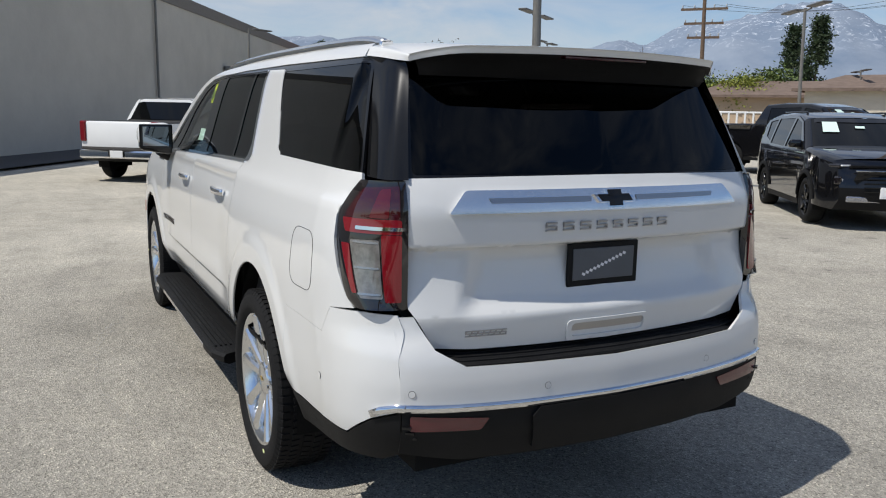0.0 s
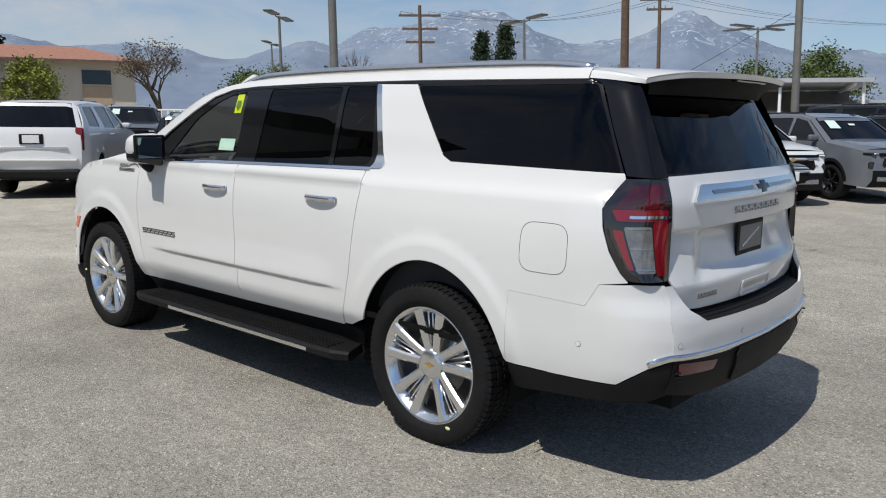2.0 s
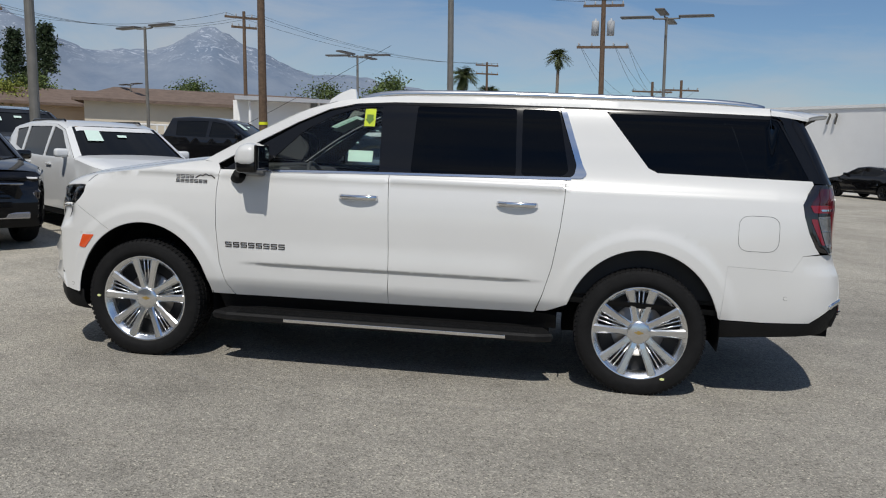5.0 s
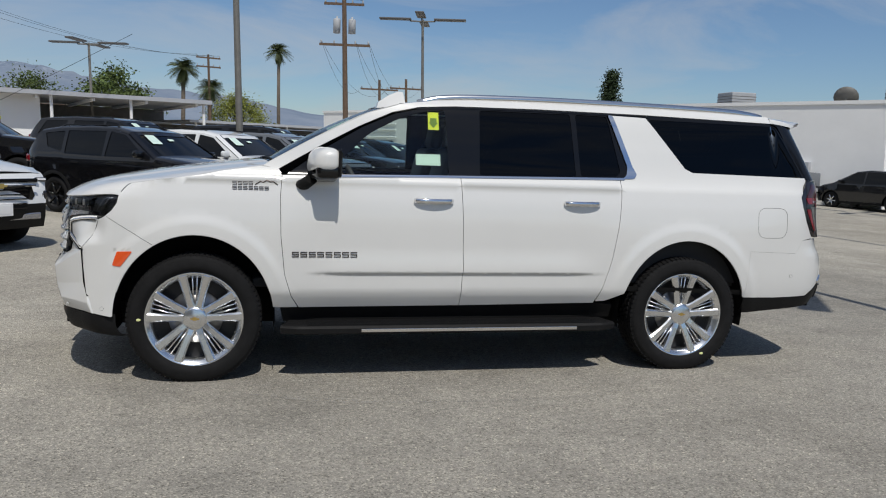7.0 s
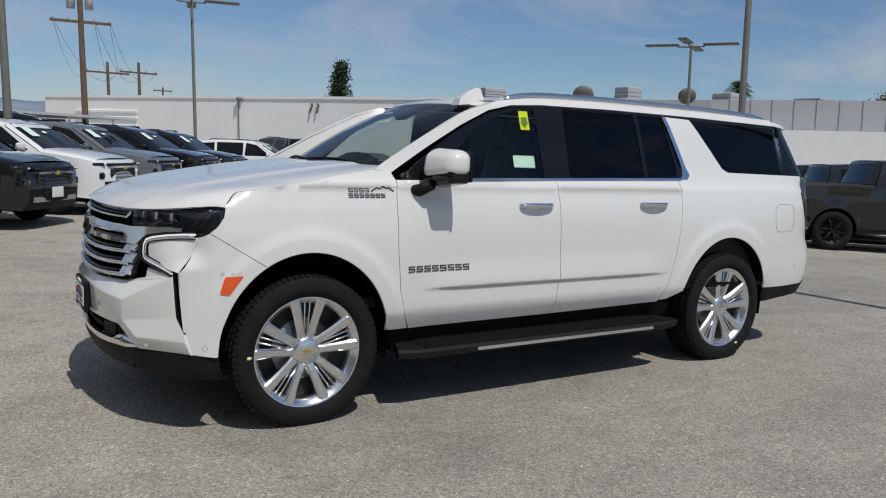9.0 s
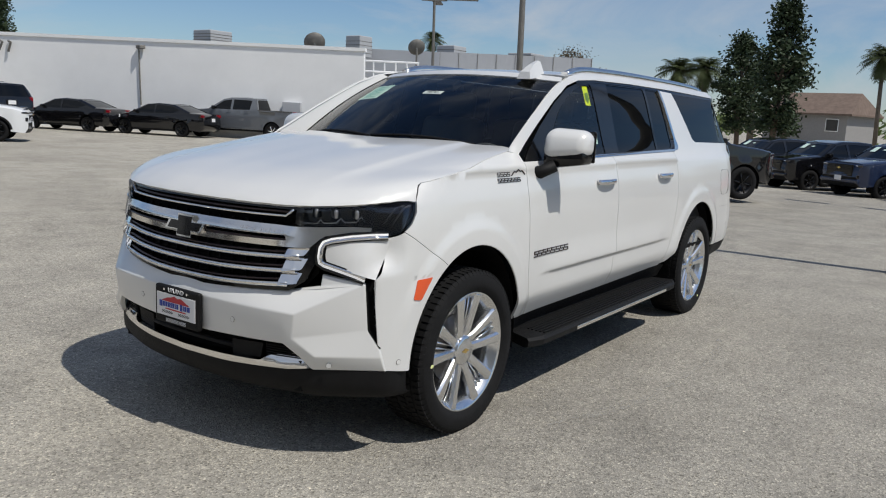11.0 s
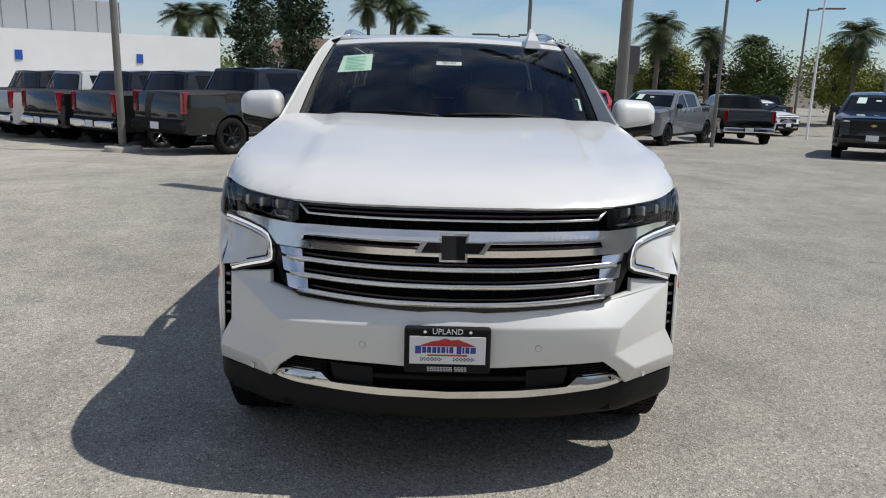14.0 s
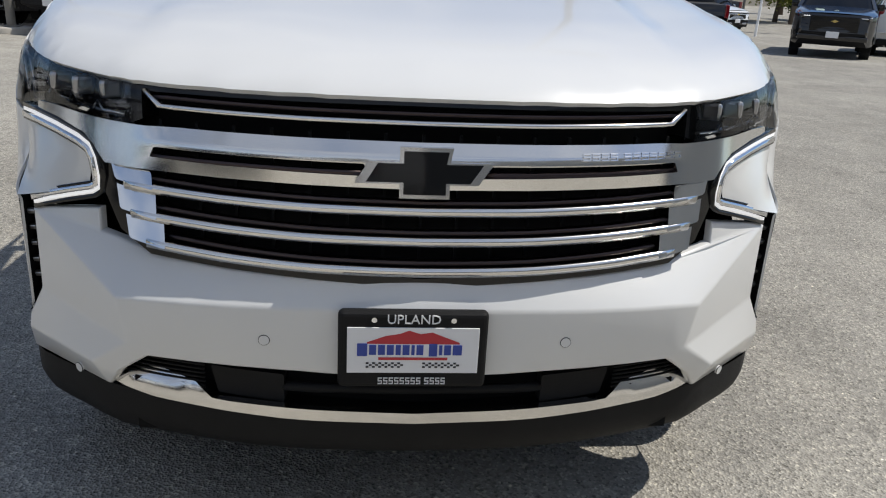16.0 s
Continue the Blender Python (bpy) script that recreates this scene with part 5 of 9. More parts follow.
add_tube(bm, [(nose(y, 0.49)[0] - 0.03, y, 0.487) for y in np.linspace(-0.30, 0.30, 9)], 0.012, 6)
part("intake_bar", bm, PLASTIC, suv)
def lip_face(y, z):
    """The lip's face, leaning back at its upswept ends."""
    x, yy, z = nose(y, z)
    return (x - 0.75 * ramp01(abs(y), 0.43, 0.52) * max(0.0, z - 0.445), yy, z)


shell("chrome_lip", mirror([(0.0, 0.440), (0.46, 0.452), (0.50, 0.476), (0.60, 0.494), (0.655, 0.498), (0.692, 0.478), (0.700, 0.447), (0.60, 0.432), (0.30, 0.418), (0.0, 0.412)]), lip_face, SATIN, suv, step=0.04, out=0.004, depth=0.02, label="chrome lip below the intake")
for s in (False, True):
    plan = [(2.643, 0.0), (2.636, 0.20), (2.609, 0.40), (2.583, 0.50), (2.549, 0.611), (2.516, 0.709), (2.45, 0.795), (2.38, 0.885), (2.315, 0.950), (2.24, 0.970), (2.18, 0.962)]
    top = pchip([(0.0, 0.411), (0.30, 0.417), (0.60, 0.431), (0.709, 0.443), (0.95, 0.441), (1.0, 0.430)])
    loft("valance", [[(x, y, top(y)) for x, y in plan], [(x - 0.002, y, 0.38) for x, y in plan], [(x - 0.030, y * 0.985, 0.315) for x, y in plan], [(x - 0.10, y * 0.97, 0.295) for x, y in plan]], PLASTIC, suv, flip=s)
# parking sensors
def sensor(p, n):
    bm = bmesh.new()
    add_cyl(bm, Vector(p) - Vector(n) * 0.004, Vector(p) + Vector(n) * 0.0015, 0.0115, n=16)
    ob = part("parking_sensor", bm, PAINT, suv)
    bm = bmesh.new()
    add_lathe(bm, [(0.0, 0.0113), (0.0012, 0.0116), (0.0012, 0.0124), (0.0, 0.0127)], 16, "Z")
    bmesh.ops.transform(bm, matrix=Matrix.Translation(Vector(p)) @ Vector(n).to_track_quat("Z", "Y").to_matrix().to_4x4(), verts=bm.verts)
    part("sensor_ring", bm, PLASTIC, ob)
for y in (0.335, -0.335):
    sensor((low_x(0.335) + 0.007, y, 0.622), (1, 0.06 * y, 0.0))
for y in (0.785, -0.785):
    sensor((2.497, y, 0.474), (0.80, 0.6 * (1 if y > 0 else -1), -0.1))
    sensor(bumper_rear(y, 0.712), (-0.9, 0.4 * (1 if y > 0 else -1), 0))
for y in (0.30, -0.45):
    sensor(bumper_rear(y, 0.700), (-1, 0, 0))
for s in (1, -1):
    p = side(-2.575, 0.69)
    sensor((p[0], s * p[1], p[2]), (0, s, 0))
    p = side(2.255, 0.478)
    sensor((p[0], s * p[1], p[2]), (0.25, s, 0))
# front plate
npx = 2.676
bm = bmesh.new()
add_box(bm, (npx, -0.012, 0.620), (0.030, 0.325, 0.182), bevel=0.012, segs=3)
fp = part("front_plate", bm, PLASTIC, suv, "dealer plate in a black frame")
bm = bmesh.new()
add_box(bm, (npx + 0.0155, -0.012, 0.622), (0.004, 0.285, 0.108), bevel=0.001)
part("plate_face", bm, WHITE, fp)
me = text_mesh("UPLAND", 0.030, 0.0012)
ob = mesh_object("plate_text", me, WHITE, fp)
ob.matrix_local = Matrix.Translation((npx + 0.016, -0.012, 0.694)) @ Matrix(((0, 0, 1, 0), (1, 0, 0, 0), (0, 1, 0, 0), (0, 0, 0, 1)))
bm = bmesh.new()
widths = [0.022, 0.015, 0.015, 0.015, 0.011, 0.015, 0.007, 0.015, 0.0, 0.018, 0.007, 0.015, 0.020]
y = -0.145
for i, w in enumerate(widths):
    if w:
        h = 0.030 if i in (0, 9) else 0.024
        add_box(bm, (npx + 0.0183, y + w / 2, 0.624), (0.0016, w, h), bevel=0.0006)
        y += w + 0.004
    else:
        y += 0.008
for v in bm.verts:
    v.co.y += 0.012
part("plate_emblem", bm, BLUE, fp, "row of blue bars")
bm = bmesh.new()
ridge = [(-0.10, 0.640), (-0.06, 0.655), (-0.03, 0.660), (-0.01, 0.668), (0.015, 0.660), (0.04, 0.664), (0.07, 0.652), (0.10, 0.640)]
lo = [bm.verts.new((npx + 0.0180, y - 0.012, 0.638)) for y, z in ridge]
hi = [bm.verts.new((npx + 0.0180, y - 0.012, z + 0.002)) for y, z in ridge]
for a in range(len(ridge) - 1):
    bm.faces.new((lo[a], lo[a + 1], hi[a + 1], hi[a]))
add_box(bm, (npx + 0.0182, -0.012, 0.603), (0.001, 0.15, 0.006))
part("plate_ridge", bm, RED_INK, fp)
bm = bmesh.new()
add_box(bm, (0, 0, 0), (0.001, 0.006, 0.004))
check = part("plate_check", bm, INK, fp)
check.location = (npx + 0.0182, -0.012 - 14.5 * 0.0068, 0.592)
for i in range(30):
    for j in range(3):
        if (i + j) % 2 == 0 and not 12 <= i <= 17 and i + j:
            ob = new("plate_check", check.data)
            ob.parent = fp
            ob.location = (npx + 0.0182, -0.012 + (i - 14.5) * 0.0068, 0.592 - j * 0.0045)
letters([(0.0095, 0.0025)] * 8 + [(0.0, 0.006)] + [(0.0095, 0.0025)] * 4, 0.016, 0.002, lambda u, v, d: (npx + 0.0160 + d, -0.012 + u, v + 0.548), WHITE, fp)
for y in (-0.085, 0.085):
    bm = bmesh.new()
    add_cyl(bm, (npx + 0.014, y - 0.012, 0.694), (npx + 0.019, y - 0.012, 0.694), 0.006, n=12)
    part("plate_screw", bm, CHROME, fp)

# ---- the vehicle's wheels, underside, mirrors, boards and cabin ----
def build_wheel(place, flip, name="wheel"):
    """A wheel whose outer face looks to +y, at place; flip turns it for the other side."""
    w = new(name)
    w.parent = suv
    w.matrix_local = place @ (Matrix.Rotation(math.pi, 4, "Z") if flip else Matrix())
    R = TYRE_R
    bm = bmesh.new()
    prof = [(-0.115, 0.292), (-0.128, 0.308), (-0.137, 0.345), (-0.132, 0.385), (-0.118, 0.404), (-0.105, R - 0.003), (-0.060, R), (0.0, R + 0.001), (0.060, R), (0.105, R - 0.003), (0.118, 0.404), (0.1285, 0.390), (0.130, 0.3865), (0.1345, 0.372), (0.137, 0.348), (0.134, 0.328), (0.132, 0.3255), (0.127, 0.312), (0.112, 0.300)]
    add_lathe(bm, prof, 72)
    tyre = part("tyre", bm, RUBBER, w)
    bm = bmesh.new()      # tread blocks
    n = 76
    for k in range(n):
        a = 2 * math.pi * k / n
        for y0, wd, sk in ((-0.098, 0.036, 0.0), (-0.050, 0.034, 0.4), (0.0, 0.036, -0.4), (0.050, 0.034, 0.4), (0.098, 0.036, 0.0)):
            m = Matrix.Rotation(-a - sk * 0.04, 4, "Y") @ Matrix.Translation((R - (0.003 if abs(y0) > 0.09 else 0.0), y0, 0)) @ Matrix.Rotation(sk * 0.5, 4, "X")
            bmesh.ops.create_cube(bm, size=1.0, matrix=m @ Matrix.Diagonal((0.012, wd, 0.024, 1)))
        for y0 in (-0.120, 0.120):
            m = Matrix.Rotation(-a, 4, "Y") @ Matrix.Translation((0.397, y0, 0)) @ Matrix.Rotation(0.9 if y0 > 0 else -0.9, 4, "Z")
            bmesh.ops.create_cube(bm, size=1.0, matrix=m @ Matrix.Diagonal((0.008, 0.022, 0.020, 1)))
    part("tread", bm, RUBBER, tyre)
    bm = bmesh.new()      # barrel and lip
    add_lathe(bm, [(-0.11, 0.276), (-0.10, 0.262), (0.06, 0.255), (0.085, 0.266), (0.100, 0.279), (0.110, 0.291), (0.119, 0.300), (0.117, 0.305), (0.098, 0.303)], 72)
    rim = part("rim", bm, RIM, w, "polished ten-spoke rim")
    bm = bmesh.new()
    add_lathe(bm, [(0.012, 0.0), (0.012, 0.26)], 40)
    bm.faces.ensure_lookup_table()
    part("brake_disc", bm, RIM_DARK, w)
    bm = bmesh.new()
    add_lathe(bm, [(0.020, 0.05), (0.020, 0.17), (0.012, 0.172)], 40)
    part("brake_rotor", bm, mat("worn_steel", (0.32, 0.31, 0.30), 0.35, 1.0, vary=0.1) if "worn_steel" not in bpy.data.materials else bpy.data.materials["worn_steel"], w)
    for k in range(5):
        mid = math.pi / 2 + k * 2 * math.pi / 5
        for sgn in (-1, 1):
            # one broad spoke, flaring towards the lip
            bm = bmesh.new()
            rings = []
            for r, half, y, ang in ((0.060, 0.030, 0.082, 0.34), (0.110, 0.025, 0.092, 0.300), (0.180, 0.0265, 0.101, 0.275), (0.245, 0.030, 0.109, 0.268), (0.287, 0.034, 0.114, 0.268), (0.298, 0.036, 0.110, 0.268)):
                a = mid + sgn * ang
                c = Vector((math.cos(a) * r, y, math.sin(a) * r))
                t = Vector((-math.sin(a), 0, math.cos(a)))
                dn = Vector((0, -1, 0))
                rings.append([bm.verts.new(c + t * half * u + dn * d) for u, d in ((-1.0, 0.030), (-0.92, 0.010), (-0.55, 0.0), (0.55, 0.0), (0.92, 0.010), (1.0, 0.030))])
            for p, q in zip(rings, rings[1:]):
                for i in range(5):
                    bm.faces.new((p[i], p[i + 1], q[i + 1], q[i]))
            bmesh.ops.recalc_face_normals(bm, faces=bm.faces)
            for f in bm.faces:
                if f.normal.y < -0.3:
                    f.normal_flip()
            part("spoke", bm, RIM, rim)
        bm = bmesh.new()      # thin ribs in the slot between a pair
        for off in (-0.055, 0.055):
            a0, a1 = mid + off * 1.6, mid + off
            add_tube(bm, [(math.cos(a0) * 0.10, 0.070, math.sin(a0) * 0.10), (math.cos(a1) * 0.275, 0.090, math.sin(a1) * 0.275)], 0.0055, 5)
        part("rib", bm, RIM, rim)
        bm = bmesh.new()
        a = mid + math.pi / 5
        add_cyl(bm, (math.cos(a) * 0.068, 0.060, math.sin(a) * 0.068), (math.cos(a) * 0.068, 0.092, math.sin(a) * 0.068), 0.012, n=6)
        part("wheel_nut", bm, CHROME, rim)
    bm = bmesh.new()
    add_lathe(bm, [(0.074, 0.080), (0.090, 0.074), (0.096, 0.060), (0.098, 0.0)], 32)
    cap = part("hub_cap", bm, RIM, rim)
    bm = bmesh.new()
    poly = [bm.verts.new((x, 0.0995, z)) for x, z in cross_badge(0.011, 0.030)]
    bm.faces.new(poly)
    part("cap_badge", bm, mat("gold_badge", (0.55, 0.38, 0.12), 0.3, 0.7) if "gold_badge" not in bpy.data.materials else bpy.data.materials["gold_badge"], cap)
    return w


for ax in (AXLE_F, AXLE_R):
    build_wheel(pose(ax, 0.870, HUB_Z), False)
    build_wheel(pose(ax, -0.870, HUB_Z), True)
# paint dabs left on the tyres
for x, z in ((AXLE_F + 0.335, HUB_Z + 0.005), (AXLE_R - 0.16, HUB_Z - 0.285)):
    bm = bmesh.new()
    bmesh.ops.create_uvsphere(bm, u_segments=8, v_segments=5, radius=1.0, matrix=Matrix.Translation((x, 1.0055, z)) @ Matrix.Diagonal((0.016, 0.002, 0.009, 1)))
    part("tyre_mark", bm, mat("pale_yellow", (0.75, 0.78, 0.35), 0.6) if "pale_yellow" not in bpy.data.materials else bpy.data.materials["pale_yellow"], suv, "pale yellow paint dab")
# wheel wells and underside
for ax in (AXLE_F, AXLE_R):
    for s in (1, -1):
        bm = bmesh.new()
        rows = []
        for i in range(25):
            a = radians(-12 + 204 * i / 24)
            r = 0.545
            r2 = r - 0.045 * math.cos(a) ** 2
            rows.append([bm.verts.new((ax + r2 * math.cos(a), s * y, HUB_Z + 0.01 + r2 * math.sin(a))) for y in (0.95, 0.62)])
        for a, b in zip(rows, rows[1:]):
            bm.faces.new((a[0], b[0], b[1], a[1]))
        bm.faces.new([r[1] for r in rows])
        part("wheel_well", bm, DARK, suv)
        bm = bmesh.new()
        pts = [(x, s * (side(x, z)[1] - 0.002), z) for x, z in arch(ax, 20, 160, 30)]
        add_tube(bm, [(x, y - s * 0.003, z) for x, y, z in pts], 0.005, 6)
        part("arch_lip", bm, PAINT, suv)
bm = bmesh.new()
add_box(bm, (0.0, 0, 0.40), (2.25, 1.72, 0.16))
add_box(bm, (-2.55, 0, 0.50), (0.72, 1.50, 0.16))
add_box(bm, (2.35, 0, 0.40), (0.36, 1.30, 0.14))
add_box(bm, (0.0, 0, 0.52), (4.9, 1.1, 0.20))
add_cyl(bm, (AXLE_R, -0.75, HUB_Z), (AXLE_R, 0.75, HUB_Z), 0.06)
add_cyl(bm, (AXLE_F, -0.75, HUB_Z), (AXLE_F, 0.75, HUB_Z), 0.05)
part("underbody", bm, DARK, suv)
both("rocker", [(1.02, 0.462), (0.0, 0.468), (-1.02, 0.482), (-1.17, 0.466), (-1.17, 0.37), (0.0, 0.36), (1.15, 0.36), (1.17, 0.46)], side, PLASTIC, suv, step=0.08, out=-0.012, depth=0.04)
# running boards
for s in (1, -1):
    bm = bmesh.new()
    sec = [(-0.090, -0.018), (-0.075, -0.004), (0.075, 0.0), (0.160, -0.006), (0.160, -0.050), (-0.060, -0.062), (-0.088, -0.048)]
    pts = [(x, s * (0.985 - 0.045 * ramp01(abs(x - 0.02), 1.02, 1.16)), 0.372) for x in np.linspace(1.14, -1.12, 25)]
    add_sweep(bm, pts, [(s * -u, v) for u, v in sec], smooth=False)
    bmesh.ops.recalc_face_normals(bm, faces=bm.faces)
    board = part("running_board", bm, PLASTIC, suv, "black running board with a chrome strip")
    bm = bmesh.new()
    for k in range(5):
        add_box(bm, (0.0, s * (0.930 + k * 0.026), 0.3735), (2.0, 0.010, 0.008))
    part("tread_ridge", bm, PLASTIC, board)
    bm = bmesh.new()
    add_box(bm, (-0.10, s * 1.0745, 0.340), (1.50, 0.006, 0.022), bevel=0.002)
    part("board_trim", bm, SATIN, board, "satin chrome strip")
    bm = bmesh.new()
    for x in (0.75, 0.0, -0.75):
        add_box(bm, (x, s * 0.85, 0.35), (0.06, 0.2, 0.03))
    part("board_bracket", bm, DARK, board)
    # mirror
    mir = new("door_mirror")
    mir.parent = suv
    bm = bmesh.new()
    add_box(bm, (0.925, s * 1.063, 1.434), (0.205, 0.240, 0.180), bevel=0.058, segs=6)
    for v in bm.verts:
        t = (v.co.y * s - 0.945) / 0.236
        ahead = v.co.x > 0.925
        v.co.x -= (0.060 if ahead else 0.012) * t
        up = max(0.0, (v.co.z - 1.434) / 0.085)
        v.co.x -= 0.030 * up if ahead else 0.0
        v.co.z -= 0.012 * max(0.0, t - 0.55) * up / 0.45
        if v.co.z < 1.434:
            v.co.z += 0.018 * ramp01(t, 0.45, 0.75)
    part("mirror_cap", bm, PAINT, mir, smooth=True)
    bm = bmesh.new()
    add_box(bm, (0.920, s * 1.060, 1.358), (0.190, 0.222, 0.066), bevel=0.026, segs=4)
    for v in bm.verts:
        t = (v.co.y * s - 0.945) / 0.236
        v.co.x -= (0.060 if v.co.x > 0.925 else 0.012) * t
        v.co.z += 0.022 * ramp01(t, 0.4, 0.8) * (1 if v.co.z > 1.358 else 0.3)
        if v.co.z < 1.350:
            v.co.z -= 0.030 * (1 - t)
    part("mirror_base", bm, GLOSS_BLACK, mir, smooth=True)
    bm = bmesh.new()
    add_tube(bm, [(1.045, s * 0.900, 1.275), (1.030, s * 0.955, 1.278), (0.985, s * 1.02, 1.318)], [0.050, 0.048, 0.045], 12, 0.75)
    part("mirror_arm", bm, PLASTIC, mir)
    bm = bmesh.new()
    add_box(bm, (0.818, s * 1.063, 1.425), (0.022, 0.226, 0.176), bevel=0.010, segs=3)
    part("mirror_rim", bm, GLOSS_BLACK, mir)
    bm = bmesh.new()
    add_box(bm, (0.8055, s * 1.066, 1.428), (0.005, 0.178, 0.138), bevel=0.002)
    part("mirror_glass", bm, mat("mirror_silver", (0.30, 0.32, 0.34), 0.02, 1.0) if "mirror_silver" not in bpy.data.materials else bpy.data.materials["mirror_silver"], mir, "mirror glass")
    # door handles: recess, grip bar and lock
    for x0, z0 in ((0.175, 1.186), (-0.880, 1.190)):
        h = new("door_handle")
        h.parent = suv
        bm = bmesh.new()
        yy = side(x0, z0)[1]
        rows = []
        pts = [(x0 + 0.128 - 0.256 * t, s * (side(x0, z0)[1] + 0.006 + 0.026 * math.sin(math.pi * t) ** 0.5), z0 + 0.006) for t in np.linspace(0, 1, 15)]
        add_sweep(bm, pts, lambda i: [(-0.008, -0.019), (0.009, -0.015), (0.011, 0.0), (0.009, 0.014), (-0.008, 0.017)])
        bmesh.ops.recalc_face_normals(bm, faces=bm.faces)
        part("handle_bar", bm, CHROME, h, "chrome handle bar")
        bm = bmesh.new()
        bmesh.ops.create_uvsphere(bm, u_segments=20, v_segments=10, radius=1.0, matrix=Matrix.Translation((x0 + 0.01, s * (yy - 0.004), z0 - 0.018)) @ Matrix.Diagonal((0.075, 0.006, 0.024, 1)))
        part("handle_recess", bm, CHROME, h, smooth=True)
# side marker, orange
both("side_marker", fillet([(2.160, 0.838), (2.068, 0.842), (2.140, 0.745), (2.188, 0.752)], 0.010), side, ORANGE, suv, step=0.03, out=0.004, depth=0.006, label="orange side marker")
# lettering bars on the doors and fenders
for s in (1, -1):
    letters([(0.044, 0.010)] * 8, 0.034, 0.005, lambda u, v, d: (0.895 - 0.01 - u * s * s, s * (side(0.885 - u, v + 0.828)[1] + 0.002 + d), v + 0.828), BRONZE, suv)
    for n, z0 in ((4, 1.278), (7, 1.248)):
        letters([(0.027, 0.006)] * n, 0.022, 0.004, lambda u, v, d: (1.475 - 0.0165 * n - u, s * (side(1.475 - 0.0165 * n - u, v + z0)[1] + 0.002 + d), v + z0), BRONZE, suv)
    bm = bmesh.new()
    pk = [(1.335, 1.270), (1.300, 1.292), (1.285, 1.284), (1.262, 1.300), (1.24, 1.288), (1.225, 1.293), (1.195, 1.272)]
    add_tube(bm, [(x, s * (side(x, z)[1] + 0.003), z) for x, z in pk], 0.0035, 5)
    part("peak_emblem", bm, BRONZE, suv)
# seam between bumper and fender in front of the wheel comes from the panels' gap
# cabin
CABIN = mat("dark_cabin_trim", (0.03, 0.03, 0.031), 0.8, vary=0.1)
for nm, c, d in (("cabin_floor", (-0.75, 0, 0.62), (4.2, 1.70, 0.06)), ("firewall", (1.18, 0, 0.95), (0.05, 1.60, 0.75)), ("door_lining", (0.0, 0.895, 0.95), (2.3, 0.05, 0.66)), ("door_lining", (0.0, -0.895, 0.95), (2.3, 0.05, 0.66)),
                 ("side_lining", (-1.95, 0.86, 0.95), (1.6, 0.05, 0.66)), ("side_lining", (-1.95, -0.86, 0.95), (1.6, 0.05, 0.66)), ("headliner", (-1.1, 0, 1.845), (2.7, 1.30, 0.02))):
    bm = bmesh.new()
    add_box(bm, c, d, bevel=0.008, segs=1)
    part(nm, bm, CABIN, suv)
bm = bmesh.new()
add_box(bm, (1.02, 0, 1.22), (0.42, 1.56, 0.22), bevel=0.06, segs=4)
add_box(bm, (1.18, 0, 1.33), (0.30, 1.56, 0.05), bevel=0.02, segs=3)
add_box(bm, (0.84, 0.38, 1.31), (0.12, 0.40, 0.10), bevel=0.04, segs=3)
part("dashboard", bm, LEATHER, suv)
bm = bmesh.new()
ring = [(Matrix.Translation((0.62, 0.38, 1.22)) @ Matrix.Rotation(radians(-65), 4, "Y")) @ Vector((0.185 * math.cos(a), 0.185 * math.sin(a), 0)) for a in np.linspace(0, 2 * math.pi, 33)]
add_tube(bm, ring, 0.016, 8, up=(1, 0, 0.3), caps=False)
add_box(bm, (0.635, 0.38, 1.215), (0.03, 0.34, 0.05), Matrix.Rotation(radians(-25), 4, "Y"), bevel=0.01)
add_tube(bm, [(0.64, 0.38, 1.21), (0.95, 0.38, 1.10)], 0.03, 8)
part("steering_wheel", bm, LEATHER, suv)


def seat(x, y, w):
    st = new("seat")
    st.parent = suv
    bm = bmesh.new()
    add_box(bm, (x, y, 0.93), (0.52, w, 0.16), bevel=0.05, segs=3)
    part("cushion", bm, LEATHER, st, smooth=True)
    bm = bmesh.new()
    add_box(bm, (x - 0.30, y, 1.24), (0.16, w, 0.62), Matrix.Rotation(radians(-14), 4, "Y"), bevel=0.06, segs=3)
    part("backrest", bm, LEATHER, st, smooth=True)
    bm = bmesh.new()
    add_box(bm, (x - 0.40, y, 1.635), (0.10, min(w, 0.30), 0.19), Matrix.Rotation(radians(-10), 4, "Y"), bevel=0.04, segs=3)
    add_cyl(bm, (x - 0.385, y - 0.06, 1.45), (x - 0.39, y - 0.06, 1.60), 0.007)
    add_cyl(bm, (x - 0.385, y + 0.06, 1.45), (x - 0.39, y + 0.06, 1.60), 0.007)
    part("headrest", bm, LEATHER, st, smooth=True)


for y in (0.40, -0.40):
    seat(0.30, y, 0.52)
    seat(-0.72, y, 0.52)
    seat(-1.62, y, 0.60)
bm = bmesh.new()
add_box(bm, (0.30, 0, 0.98), (0.8, 0.22, 0.20), bevel=0.03)
part("console", bm, LEATHER, suv)
